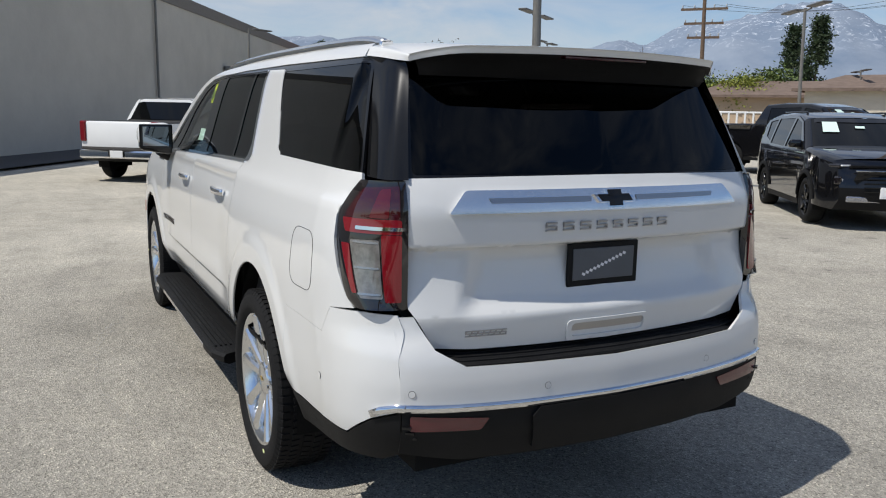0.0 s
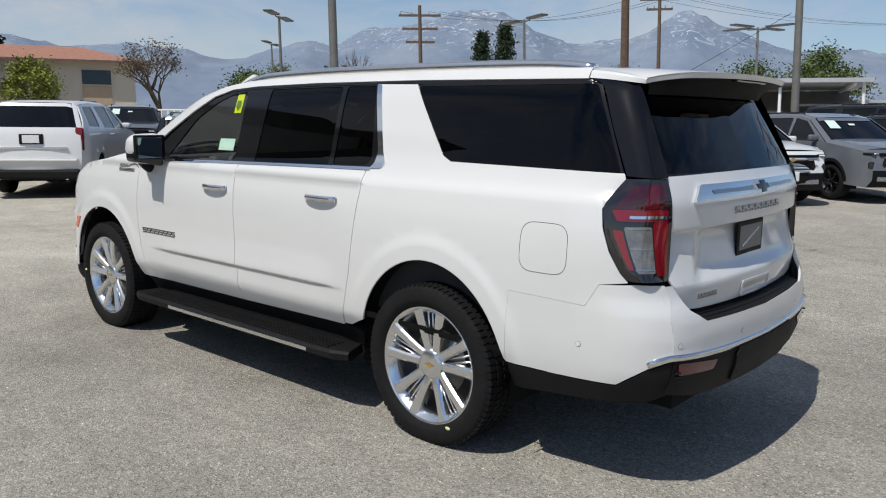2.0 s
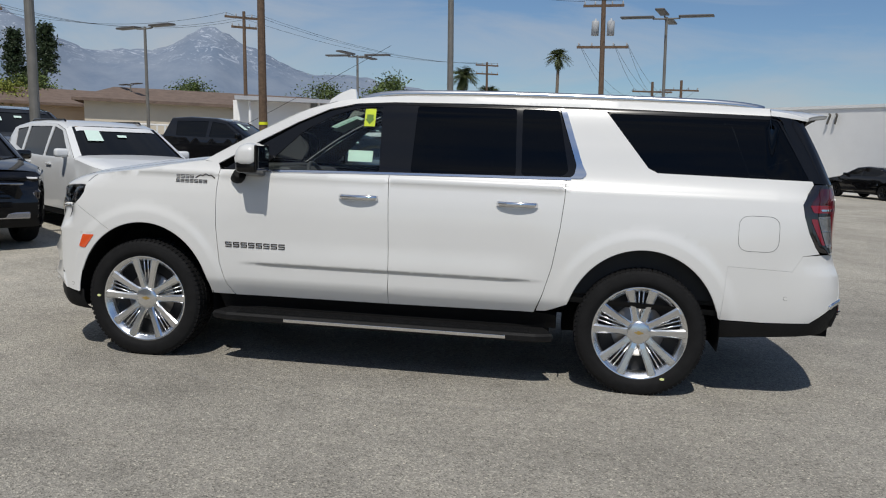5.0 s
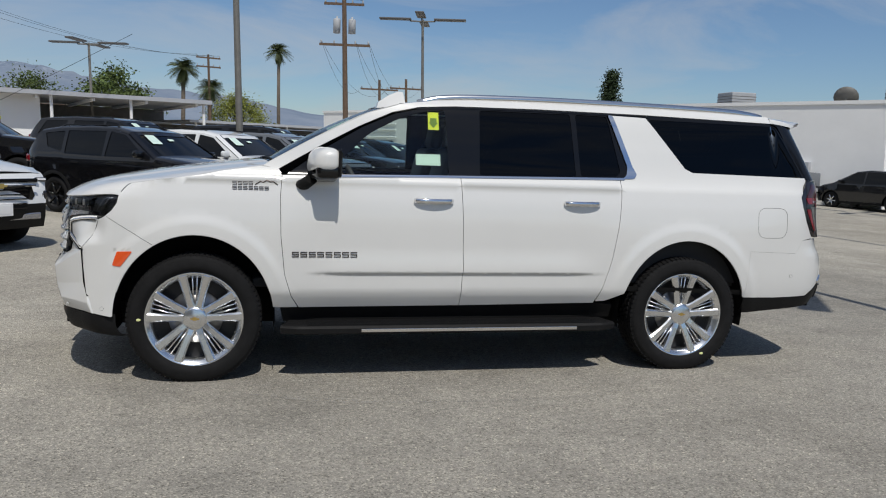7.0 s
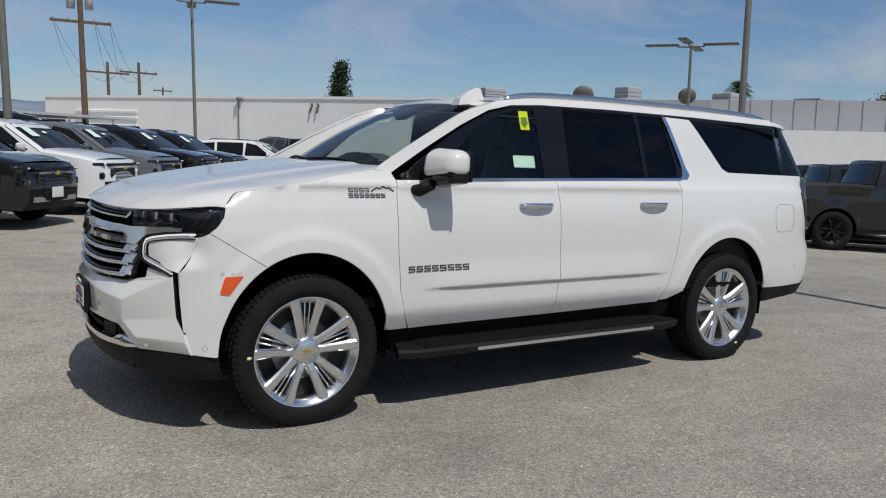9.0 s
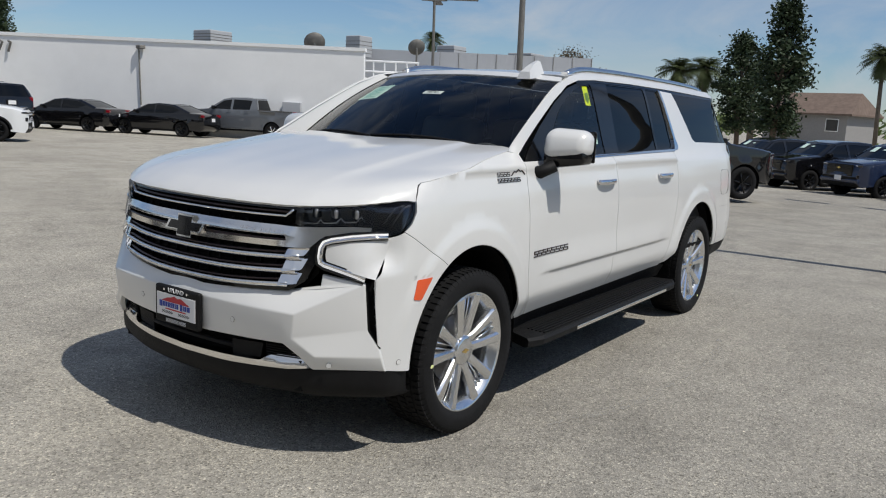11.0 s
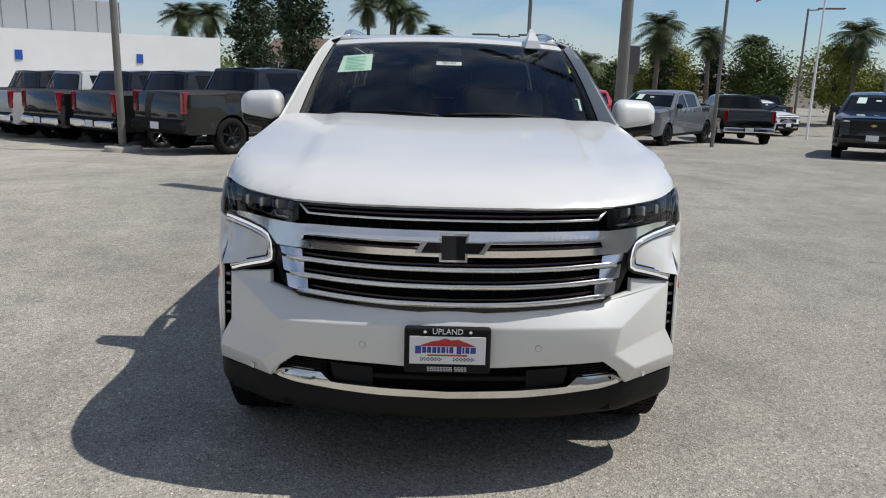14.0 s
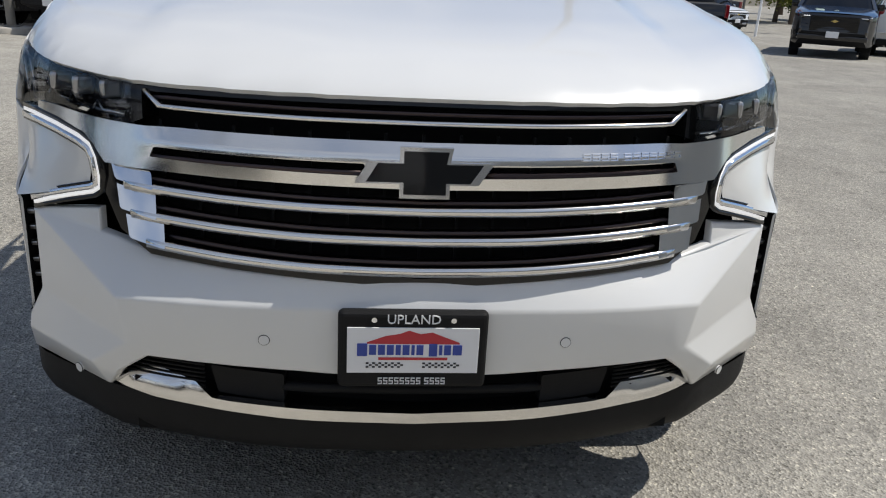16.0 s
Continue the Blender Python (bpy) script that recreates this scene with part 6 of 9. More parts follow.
# papers behind the glass and the tag on the door window
bm = bmesh.new()
v = [bm.verts.new(Vector(shield(u, t)) + Vector((-0.012, 0, -0.010))) for u, t in ((-0.64, 0.785), (-0.46, 0.80), (-0.455, 0.555), (-0.655, 0.54))]
bm.faces.new(v)
ppr = part("window_paper", bm, PAPER, suv, "pale green printed sheet behind the windscreen")
bm = bmesh.new()
for k in range(9):
    t = 0.755 - k * 0.022
    q = [Vector(shield(u, tt)) + Vector((-0.009, 0, -0.008)) for u, tt in ((-0.615, t), (-0.615 + 0.12 - 0.04 * (k % 3 == 1), t + 0.004), (-0.615 + 0.12 - 0.04 * (k % 3 == 1), t - 0.005), (-0.615, t - 0.009))]
    bm.faces.new([bm.verts.new(x) for x in q])
part("print_lines", bm, GREEN_INK, ppr)
bm = bmesh.new()
bm.faces.new([bm.verts.new(Vector(shield(u, t)) + Vector((-0.010, 0, -0.008))) for u, t in ((-0.077, 0.668), (0.070, 0.668), (0.070, 0.620), (-0.077, 0.620))])
stk = part("stock_label", bm, WHITE, suv, "white label with a stock number")
me = text_mesh("40143", 0.034, 0.0002)
ob = mesh_object("label_text", me, INK, stk)
pc, pu, pv = Vector(shield(-0.004, 0.643)), Vector((0, 1, 0)), (Vector(shield(0, 0.66)) - Vector(shield(0, 0.62))).normalized()
pn = pu.cross(pv)
ob.matrix_local = Matrix.Translation(pc + Vector((-0.008, 0, -0.0055))) @ Matrix((pu, pv, pn)).transposed().to_4x4()
bm = bmesh.new()
def on_window(x, z, d):
    p = side(x, z)
    return (p[0], p[1] - d, p[2])
bm.faces.new([bm.verts.new(on_window(x, z, 0.016)) for x, z in ((0.195, 1.785), (0.120, 1.785), (0.120, 1.665), (0.195, 1.665))])
tag = part("window_tag", bm, YELLOW, suv, "yellow tag with a green arrow")
bm = bmesh.new()
bm.faces.new([bm.verts.new(on_window(x, z, 0.0135)) for x, z in ((0.180, 1.745), (0.135, 1.745), (0.135, 1.715), (0.126, 1.715), (0.158, 1.678), (0.190, 1.715), (0.180, 1.715))])
part("tag_arrow", bm, mat("olive_print", (0.16, 0.26, 0.02), 0.6), tag)
bm = bmesh.new()
bm.faces.new([bm.verts.new(on_window(x, z, 0.018)) for x, z in ((0.285, 1.500), (0.115, 1.500), (0.115, 1.425), (0.285, 1.425))])
part("window_paper", bm, PAPER, suv, "pale printed sheet behind the door glass")

# ---- other vehicles on the lot ----
def paint(name, c, rough=0.3):
    return mat(name, c, rough, spec=0.2, coat=1.0, coat_rough=0.03, vary=0.02, vary_scale=2)


WHITE_PAINT = paint("white_car_paint", (0.74, 0.75, 0.75))
BLACK_PAINT = paint("black_car_paint", (0.006, 0.006, 0.007), 0.12)
CHARCOAL = paint("charcoal_car_paint", (0.010, 0.0102, 0.011), 0.14)
GREY_PAINT = paint("steel_grey_paint", (0.13, 0.14, 0.155), 0.25)
SILVER_PAINT = paint("silver_paint", (0.42, 0.43, 0.44), 0.28)
RED_PAINT = paint("bright_red_paint", (0.52, 0.012, 0.016), 0.2)
NAVY_PAINT = paint("navy_paint", (0.015, 0.025, 0.06), 0.2)
CAR_GLASS = mat("dark_car_glass", (0.004, 0.0045, 0.005), 0.03, spec=0.36)
TUB = mat("bed_liner", (0.02, 0.02, 0.02), 0.8)

KINDS = {
    # centre line from the front's foot over the roof to the rear's foot; names give the piece that runs to the next point
    "crossover": dict(w=0.905, wb=(1.33, -1.31), r=0.345, rim=0.235,
        line=[(2.10, 0.28, "bumper"), (2.19, 0.42, "bumper"), (2.20, 0.60, "fascia"), (2.16, 0.86, "fascia"), (2.06, 0.985, "hood"), (1.80, 1.05, "hood"), (1.12, 1.135, "screen"), (0.40, 1.565, "roof"), (0.05, 1.64, "roof"), (-0.6, 1.66, "roof"), (-1.3, 1.635, "roof"), (-1.80, 1.57, "rear_glass"), (-2.06, 1.16, "gate"), (-2.14, 0.95, "gate"), (-2.16, 0.66, "bumper"), (-2.14, 0.40, "bumper"), (-2.04, 0.30, None)],
        belt=[(1.12, 1.06), (-1.9, 1.17)], windows=[[(0.93, 1.11), (0.36, 1.50), (-0.02, 1.565), (-0.04, 1.10)], [(-0.12, 1.565), (-0.10, 1.10), (-1.05, 1.125), (-1.08, 1.555)], [(-1.16, 1.545), (-1.14, 1.16), (-1.52, 1.24), (-1.66, 1.50)]], belt_z=1.08, top=0.70),
    "large_suv": dict(w=1.01, wb=(1.53, -1.54), r=0.40, rim=0.28,
        line=[(2.50, 0.34, "bumper"), (2.60, 0.50, "bumper"), (2.62, 0.70, "fascia"), (2.58, 1.05, "fascia"), (2.46, 1.17, "hood"), (2.1, 1.26, "hood"), (1.20, 1.36, "screen"), (0.42, 1.84, "roof"), (0.0, 1.90, "roof"), (-1.2, 1.92, "roof"), (-2.0, 1.89, "roof"), (-2.35, 1.85, "rear_glass"), (-2.62, 1.38, "gate"), (-2.70, 1.20, "gate"), (-2.70, 0.80, "bumper"), (-2.72, 0.50, "bumper"), (-2.60, 0.38, None)],
        belt=[], windows=[[(0.95, 1.33), (0.38, 1.76), (0.0, 1.81), (-0.02, 1.34)], [(-0.10, 1.815), (-0.08, 1.34), (-1.05, 1.36), (-1.12, 1.81)], [(-1.35, 1.80), (-1.45, 1.38), (-2.30, 1.40), (-2.12, 1.79)]], belt_z=1.32, top=0.74),
    "pickup": dict(w=1.01, wb=(1.90, -1.85), r=0.41, rim=0.26,
        line=[(2.74, 0.40, "bumper"), (2.86, 0.52, "bumper"), (2.88, 0.74, "fascia"), (2.84, 1.06, "fascia"), (2.74, 1.19, "hood"), (2.3, 1.26, "hood"), (1.50, 1.34, "screen"), (0.78, 1.80, "roof"), (0.40, 1.88, "roof"), (-0.4, 1.90, "roof"), (-0.92, 1.86, "rear_glass"), (-1.10, 1.38, "bed"), (-1.14, 1.36, "bed"), (-2.94, 1.34, "gate"), (-2.98, 1.30, "gate"), (-2.98, 0.78, "bumper"), (-3.06, 0.72, "bumper"), (-3.04, 0.52, "bumper"), (-2.9, 0.46, None)],
        belt=[], windows=[[(1.28, 1.33), (0.74, 1.72), (0.33, 1.785), (0.30, 1.33)], [(0.22, 1.79), (0.20, 1.33), (-0.70, 1.35), (-0.74, 1.77)]], belt_z=1.31, top=0.76),
    "sedan": dict(w=0.90, wb=(1.42, -1.38), r=0.335, rim=0.23,
        line=[(2.30, 0.25, "bumper"), (2.40, 0.42, "bumper"), (2.38, 0.62, "fascia"), (2.28, 0.76, "hood"), (1.9, 0.86, "hood"), (1.20, 0.98, "screen"), (0.35, 1.38, "roof"), (-0.2, 1.44, "roof"), (-0.9, 1.40, "rear_glass"), (-1.75, 1.08, "gate"), (-2.30, 1.02, "gate"), (-2.38, 0.90, "gate"), (-2.42, 0.60, "bumper"), (-2.40, 0.36, "bumper"), (-2.2, 0.26, None)],
        belt=[], windows=[[(0.90, 1.00), (0.30, 1.32), (-0.05, 1.37), (-0.07, 0.99)], [(-0.14, 1.37), (-0.13, 0.99), (-0.95, 1.02), (-1.30, 1.16), (-0.95, 1.30)]], belt_z=0.96, top=0.70),
}
KINDS["hatch"] = dict(KINDS["sedan"], line=[(2.00, 0.25, "bumper"), (2.08, 0.45, "bumper"), (2.06, 0.66, "fascia"), (1.96, 0.86, "hood"), (1.7, 0.95, "hood"), (1.25, 1.05, "screen"), (0.35, 1.52, "roof"), (-0.2, 1.59, "roof"), (-1.3, 1.55, "roof"), (-1.75, 1.47, "rear_glass"), (-2.00, 1.08, "gate"), (-2.06, 0.90, "gate"), (-2.08, 0.55, "bumper"), (-2.04, 0.36, "bumper"), (-1.9, 0.26, None)],
                      windows=[[(0.98, 1.05), (0.33, 1.46), (-0.05, 1.51), (-0.07, 1.03)], [(-0.14, 1.51), (-0.13, 1.03), (-1.05, 1.06), (-1.55, 1.25), (-1.35, 1.47)]], wb=(1.30, -1.30), belt_z=1.0)
MADE = {}


def car_side(spec, x, z):
    """Half-width of the body."""
    line = spec["line"]
    x0, x1 = line[0][0] - 0.0, line[-1][0]
    f = 1.0
    if z > spec["belt_z"]:
        zt = max(p[1] for p in line)
        f = 1 - (1 - spec["top"] / spec["w"]) * ((z - spec["belt_z"]) / (zt - spec["belt_z"])) ** 1.1
    else:
        f -= 0.05 * ((spec["belt_z"] - z) / spec["belt_z"]) ** 2 + 0.02 * ramp01(z, spec["belt_z"] - 0.25, spec["belt_z"])
    y = spec["w"] * f
    front, rear = max(p[0] for p in line), min(p[0] for p in line)
    y -= 0.22 * ramp01(x, front - 0.55, front + 0.05) ** 2 + 0.12 * ramp01(-x, -rear - 0.40, -rear + 0.05) ** 2
    for ax in spec["wb"]:
        r = math.hypot(x - ax, z - spec["r"])
        y += 0.022 * (1 - ramp01(r, spec["r"] + 0.08, spec["r"] + 0.17)) * (1 if z < spec["belt_z"] else 0)
    return y


def small_wheel(spec, parent, x, s, rim_mat):
    r, rr = spec["r"], spec["rim"]
    w = new("wheel")
    w.parent = parent
    w.matrix_local = pose(x, s * (spec["w"] - 0.13), r, 0, 0, 0 if s > 0 else 180)
    bm = bmesh.new()
    add_lathe(bm, [(-0.10, rr), (-0.125, rr + 0.03), (-0.115, r - 0.02), (-0.08, r), (0.08, r), (0.115, r - 0.02), (0.125, rr + 0.03), (0.10, rr)], 28)
    part("tyre", bm, RUBBER, w)
    bm = bmesh.new()
    add_lathe(bm, [(0.02, 0.0), (0.02, rr - 0.02), (0.10, rr - 0.008), (0.108, rr + 0.006)], 28)
    rim = part("rim", bm, RIM_DARK, w)
    bm = bmesh.new()
    for k in range(6):
        a = k * math.pi / 3 + 0.2
        add_tube(bm, [(math.cos(a) * 0.03, 0.085, math.sin(a) * 0.03), (math.cos(a) * (rr - 0.01), 0.10, math.sin(a) * (rr - 0.01))], [0.028, 0.022], 5)
    add_cyl(bm, (0, 0.06, 0), (0, 0.10, 0), 0.06, n=12)
    part("spokes", bm, rim_mat, w)


def vehicle(kind, colour, label, x, y, heading, rim="dark", sheet=True, lift=0.0, group="vehicles parked on the lot", anchor="centre", accents="chrome"):
    """A parked vehicle; x, y: its middle on the ground. Like ones share their meshes."""
    m = Matrix.Translation((x, y, ground_z(x, y) + lift)) @ Matrix.Rotation(radians(heading), 4, "Z")
    names = {"crossover": "crossover", "large_suv": "large_suv", "pickup": "pickup_truck", "sedan": "sedan", "hatch": "hatchback"}
    key = (kind, colour.name, rim, sheet, accents)
    if key in MADE:
        return tagged(copy_thing(MADE[key], m), label, "truck" if kind == "pickup" else "car", group)
    spec = KINDS[kind]
    line = spec["line"]
    v = thing(names[kind], label, "truck" if kind == "pickup" else "car", group)
    MADE[key] = v
    bright = CHROME if accents == "chrome" else GLOSS_BLACK
    rim_mat = {"dark": GLOSS_BLACK, "bright": RIM}[rim]

    def surf(u, z):
        return (u, car_side(spec, u, z), z)
    foot = 0.30 if kind != "pickup" else 0.44
    soft = ("hood", "screen", "roof", "rear_glass", "bed")
    fall = [0.045 if q[2] in soft or (k and line[k - 1][2] in soft) else 0.0 for k, q in enumerate(line)]      # the shoulder's roundness
    out = [(px, pz - f) for (px, pz, _), f in zip(line, fall)]
    arch_pts = []
    sill = foot + 0.02
    for ax in reversed(spec["wb"]):
        R = spec["r"] + 0.055
        a0 = math.asin(min(0.9, max(-0.9, (sill - spec["r"]) / R)))
        arch_pts += [(ax + R * math.cos(t), spec["r"] + R * math.sin(t)) for t in np.linspace(math.pi - a0, a0, 15)]
    shape = out + arch_pts
    wins = [fillet(wd, 0.03, 3) for wd in spec["windows"]]
    both("body_side", shape, surf, colour, v, holes=wins, step=0.16, edge=0.12, depth=0.03)
    for wd in wins:
        both("window", wd, surf, CAR_GLASS, v, step=0.3, depth=0.0, out=-0.012)
    # skirt along the sill
    both("sill", [(spec["wb"][0] - spec["r"] - 0.05, sill - 0.01), (spec["wb"][1] + spec["r"] + 0.05, sill - 0.01), (spec["wb"][1] + spec["r"] + 0.05, sill - 0.09), (spec["wb"][0] - spec["r"] - 0.05, sill - 0.09)], surf, PLASTIC, v, step=0.3, out=-0.01, depth=0.04)
    # pieces across the car
    mats = {"bumper": PLASTIC if kind in ("crossover", "pickup") else colour, "fascia": colour, "hood": colour, "screen": CAR_GLASS, "roof": colour, "rear_glass": CAR_GLASS, "gate": colour, "bed": TUB}
    i = 0
    while i < len(line) - 1:
        j = i
        while j < len(line) - 1 and line[j][2] == line[i][2]:
            j += 1
        name = line[i][2]
        bm = bmesh.new()
        rows = []
        for k in range(i, j + 1):
            px, pz, _ = line[k]
            yy = car_side(spec, px, pz)
            crown = {"roof": 0.02, "hood": 0.03}.get(name, 0.0)
            push = 0.05 if name in ("fascia", "screen", "gate", "bumper", "rear_glass") else 0.0
            row = []
            for t in (-1, -0.975, -0.93, -0.75, -0.4, 0, 0.4, 0.75, 0.93, 0.975, 1):
                b = (1 - t * t)
                sx = 1 if px > 0 else -1
                row.append(bm.verts.new((px + sx * push * b, t * yy * (1 - 0.012 * (abs(t) < 1) * (abs(t) > 0.95)), pz + crown * b - fall[k] * {1: 1.0, 0.975: 0.45, 0.93: 0.16}.get(abs(t), 0.0))))
            rows.append(row)
        for a, b in zip(rows, rows[1:]):
            for q in range(10):
                bm.faces.new((a[q], a[q + 1], b[q + 1], b[q])).smooth = True
        bmesh.ops.recalc_face_normals(bm, faces=bm.faces)
        for f in bm.faces:
            if f.normal.dot(f.calc_center_median() - Vector((0, 0, 0.8))) < 0:
                f.normal_flip()
        part({"screen": "windscreen", "gate": "tailgate" if kind != "sedan" else "boot_lid"}.get(name, name if name != "bumper" else ("front_bumper" if i == 0 else "rear_bumper")), bm, mats[name], v)
        if name in ("screen", "rear_glass"):
            # painted pillars and header round the glass
            def on_glass(k, t, name=name, i=i, j=j):
                a, b = line[i], line[j]
                px, pz = a[0] + (b[0] - a[0]) * k, a[1] + (b[1] - a[1]) * k
                yy = car_side(spec, a[0], a[1]) * (1 - k) + car_side(spec, b[0], b[1]) * k
                sx = 1 if px > 0 or name == "screen" else -1
                return (px + sx * (0.05 * (1 - t * t) + 0.008), t * yy, pz + 0.006 - 0.045 * max(0.0, abs(t) - 0.90) * 10 * (0.5 + 5 * max(0.0, abs(t) - 0.90)))
            for s in (1, -1):
                bm = bmesh.new()
                rows = [[bm.verts.new(on_glass(k, s * t)) for t in (0.885, 0.93, 1.0)] for k in (0.0, 0.5, 1.0)]
                for a, b in zip(rows, rows[1:]):
                    for q in range(2):
                        bm.faces.new((a[q], a[q + 1], b[q + 1], b[q])).smooth = True
                bmesh.ops.recalc_face_normals(bm, faces=bm.faces)
                part("pillar", bm, colour, v)
            bm = bmesh.new()
            ends = (0.0, 0.14) if line[i][1] > line[j][1] else (0.86, 1.0)
            rows = [[bm.verts.new(on_glass(k, t)) for t in np.linspace(-1, 1, 9)] for k in ends]
            for q in range(8):
                bm.faces.new((rows[0][q], rows[0][q + 1], rows[1][q + 1], rows[1][q])).smooth = True
            bmesh.ops.recalc_face_normals(bm, faces=bm.faces)
            part("roof_header", bm, colour, v)
        i = j
    front, rear = max(p[0] for p in line), min(p[0] for p in line)
    zf = [p for p in line if p[2] == "fascia"]
    zb, zt = zf[0][1], [p for p in line if p[2] == "hood"][0][1]
    # grille, lamps, plate
    w = spec["w"]
    small = kind in ("crossover", "hatch", "sedan")
    bm = bmesh.new()
    if small:
        bot, top, half = zb - 0.10, zt - 0.15, w * 0.50
        shape = [(-half, top), (half, top), (half + 0.05, (top + bot) / 2 + 0.04), (half * 0.82, bot), (-half * 0.82, bot), (-half - 0.05, (top + bot) / 2 + 0.04)]
        rear_v = [bm.verts.new((front - 0.06, y, z)) for y, z in shape]
        front_v = [bm.verts.new((front + 0.050 - 0.03 * abs(y) / half, y, z)) for y, z in shape]
        bm.faces.new(front_v)
        for q in range(6):
            bm.faces.new((rear_v[q], rear_v[(q + 1) % 6], front_v[(q + 1) % 6], front_v[q]))
        for q in range(5):
            z = bot + 0.05 + (top - bot - 0.10) * q / 4
            add_box(bm, (front + 0.048, 0, z), (0.012, half * 1.6, 0.014))
        add_box(bm, (front - 0.012, 0, zt - 0.085), (0.05, w * 1.25, 0.05), bevel=0.012, segs=1)
        bmesh.ops.recalc_face_normals(bm, faces=bm.faces)
    else:
        for k in range(7):
            z = zb + 0.03 + (zt - zb - 0.10) * k / 6
            add_box(bm, (front + 0.022, 0, z), (0.03, w * 1.12, 0.022), bevel=0.004, segs=1)
        add_box(bm, (front + 0.0, 0, (zb + zt) / 2 - 0.02), (0.06, w * 1.16, zt - zb - 0.03), bevel=0.03, segs=2)
    gr = part("grille", bm, GLOSS_BLACK, v)
    bm = bmesh.new()
    add_box(bm, (front + 0.045, 0, zb + (zt - zb) * 0.62), (0.02, w * 1.10, 0.022), bevel=0.005, segs=1)
    part("grille_bar", bm, bright, gr)
    bm = bmesh.new()
    bm.faces.new([bm.verts.new((front + 0.058, qy, zb + (zt - zb) * 0.62 + qz)) for qy, qz in cross_badge(0.032, 0.09)])
    part("badge", bm, mat("badge_gold", (0.6, 0.45, 0.15), 0.3, 0.6) if "badge_gold" not in bpy.data.materials else bpy.data.materials["badge_gold"], gr)
    bm = bmesh.new()
    add_box(bm, (front - 0.02, 0, zb - 0.16), (0.10, w * 1.3, 0.09), bevel=0.02, segs=2)
    part("skid_plate", bm, LAMP_SILVER if accents == "chrome" else PLASTIC, v)
    for s in (1, -1):
        bm = bmesh.new()
        tall = 0.055 if small else 0.085
        add_box(bm, (front - 0.150, s * w * 0.70, zt - 0.080), (0.20, w * 0.30, tall), Matrix.Rotation(-0.50 * s, 4, "Z"), bevel=0.02, segs=2)
        hl = part("headlamp", bm, SMOKE, v)
        bm = bmesh.new()
        add_box(bm, (front - 0.045, s * w * 0.66, zt - 0.075), (0.03, w * 0.22, 0.022), Matrix.Rotation(-0.50 * s, 4, "Z"), bevel=0.004, segs=1)
        part("lamp_strip", bm, LED, hl)
        bm = bmesh.new()
        lz = zb + (0.10 if small else 0.02)
        add_box(bm, (front - 0.085, s * w * 0.70, lz), (0.10, w * 0.24, 0.13), Matrix.Rotation(-0.55 * s, 4, "Z"), bevel=0.03, segs=2)
        fog = part("fog_lamp", bm, SMOKE, v)
        bm = bmesh.new()
        add_box(bm, (front - 0.042, s * w * 0.675, lz), (0.03, w * 0.12, 0.06), Matrix.Rotation(-0.55 * s, 4, "Z"), bevel=0.012, segs=2)
        part("lamp_lens", bm, LAMP_SILVER, fog)
        gz = [p for p in line if p[2] == "gate"]
        hi, lo = gz[0][1], [p for p in line if p[2] == "bumper"][-3 if kind == "pickup" else -2][1]
        bm = bmesh.new()
        yy = car_side(spec, rear + 0.05, (hi + lo) / 2)
        if kind in ("pickup", "large_suv"):
            hh = 0.46
            add_box(bm, (rear + 0.13, s * (yy - 0.050), (hi + lo) / 2 + 0.06), (0.19, 0.15, hh), bevel=0.035, segs=3)
        else:
            add_box(bm, (rear + 0.11, s * (yy - 0.15), (hi + lo) / 2 + 0.10), (0.16, 0.36, 0.14), Matrix.Rotation(0.3 * s, 4, "Z"), bevel=0.03, segs=2)
        part("tail_lamp", bm, RED, v)
        # mirrors
        a = spec["windows"][0][0]
        bm = bmesh.new()
        add_box(bm, (a[0] - 0.10, s * (w + 0.06), a[1] + 0.06), (0.11, 0.20, 0.13 if kind != "pickup" else 0.17), bevel=0.04, segs=3)
        add_box(bm, (a[0] - 0.10, s * (w - 0.04), a[1] + 0.0), (0.07, 0.14, 0.04))
        part("door_mirror", bm, colour if kind != "pickup" else GLOSS_BLACK, v, smooth=True)
        for ax in spec["wb"]:
            small_wheel(spec, v, ax, s, rim_mat)
            bm = bmesh.new()
            R = spec["r"] + 0.06
            rows = [[bm.verts.new((ax + R * math.cos(t), s * q, spec["r"] + R * math.sin(t))) for q in (w - 0.02, w - 0.30)] for t in np.linspace(-0.3, math.pi + 0.3, 15)]
            for c, d in zip(rows, rows[1:]):
                bm.faces.new((c[0], d[0], d[1], c[1]))
            bm.faces.new([r[1] for r in rows])
            part("wheel_well", bm, DARK, v)
        if kind == "crossover":
            for ax in spec["wb"]:
                R = spec["r"] + 0.05
                ring = [(ax + (R + 0.06) * math.cos(t), spec["r"] + (R + 0.06) * math.sin(t)) for t in np.linspace(0.1, math.pi - 0.1, 18)] + [(ax + R * math.cos(t), spec["r"] + R * math.sin(t)) for t in np.linspace(math.pi - 0.1, 0.1, 18)]
                shell("arch_trim", ring, surf, PLASTIC, v, step=0.06, out=0.006, depth=0.02, flip=s < 0)
        for hx in ((0.12, -0.78) if kind != "pickup" else (0.42, -0.55)):
            bm = bmesh.new()
            z = spec["belt_z"] - 0.10
            add_box(bm, (hx, s * (car_side(spec, hx, z) + 0.014), z), (0.20, 0.026, 0.03), bevel=0.008, segs=2)
            part("door_handle", bm, colour, v)
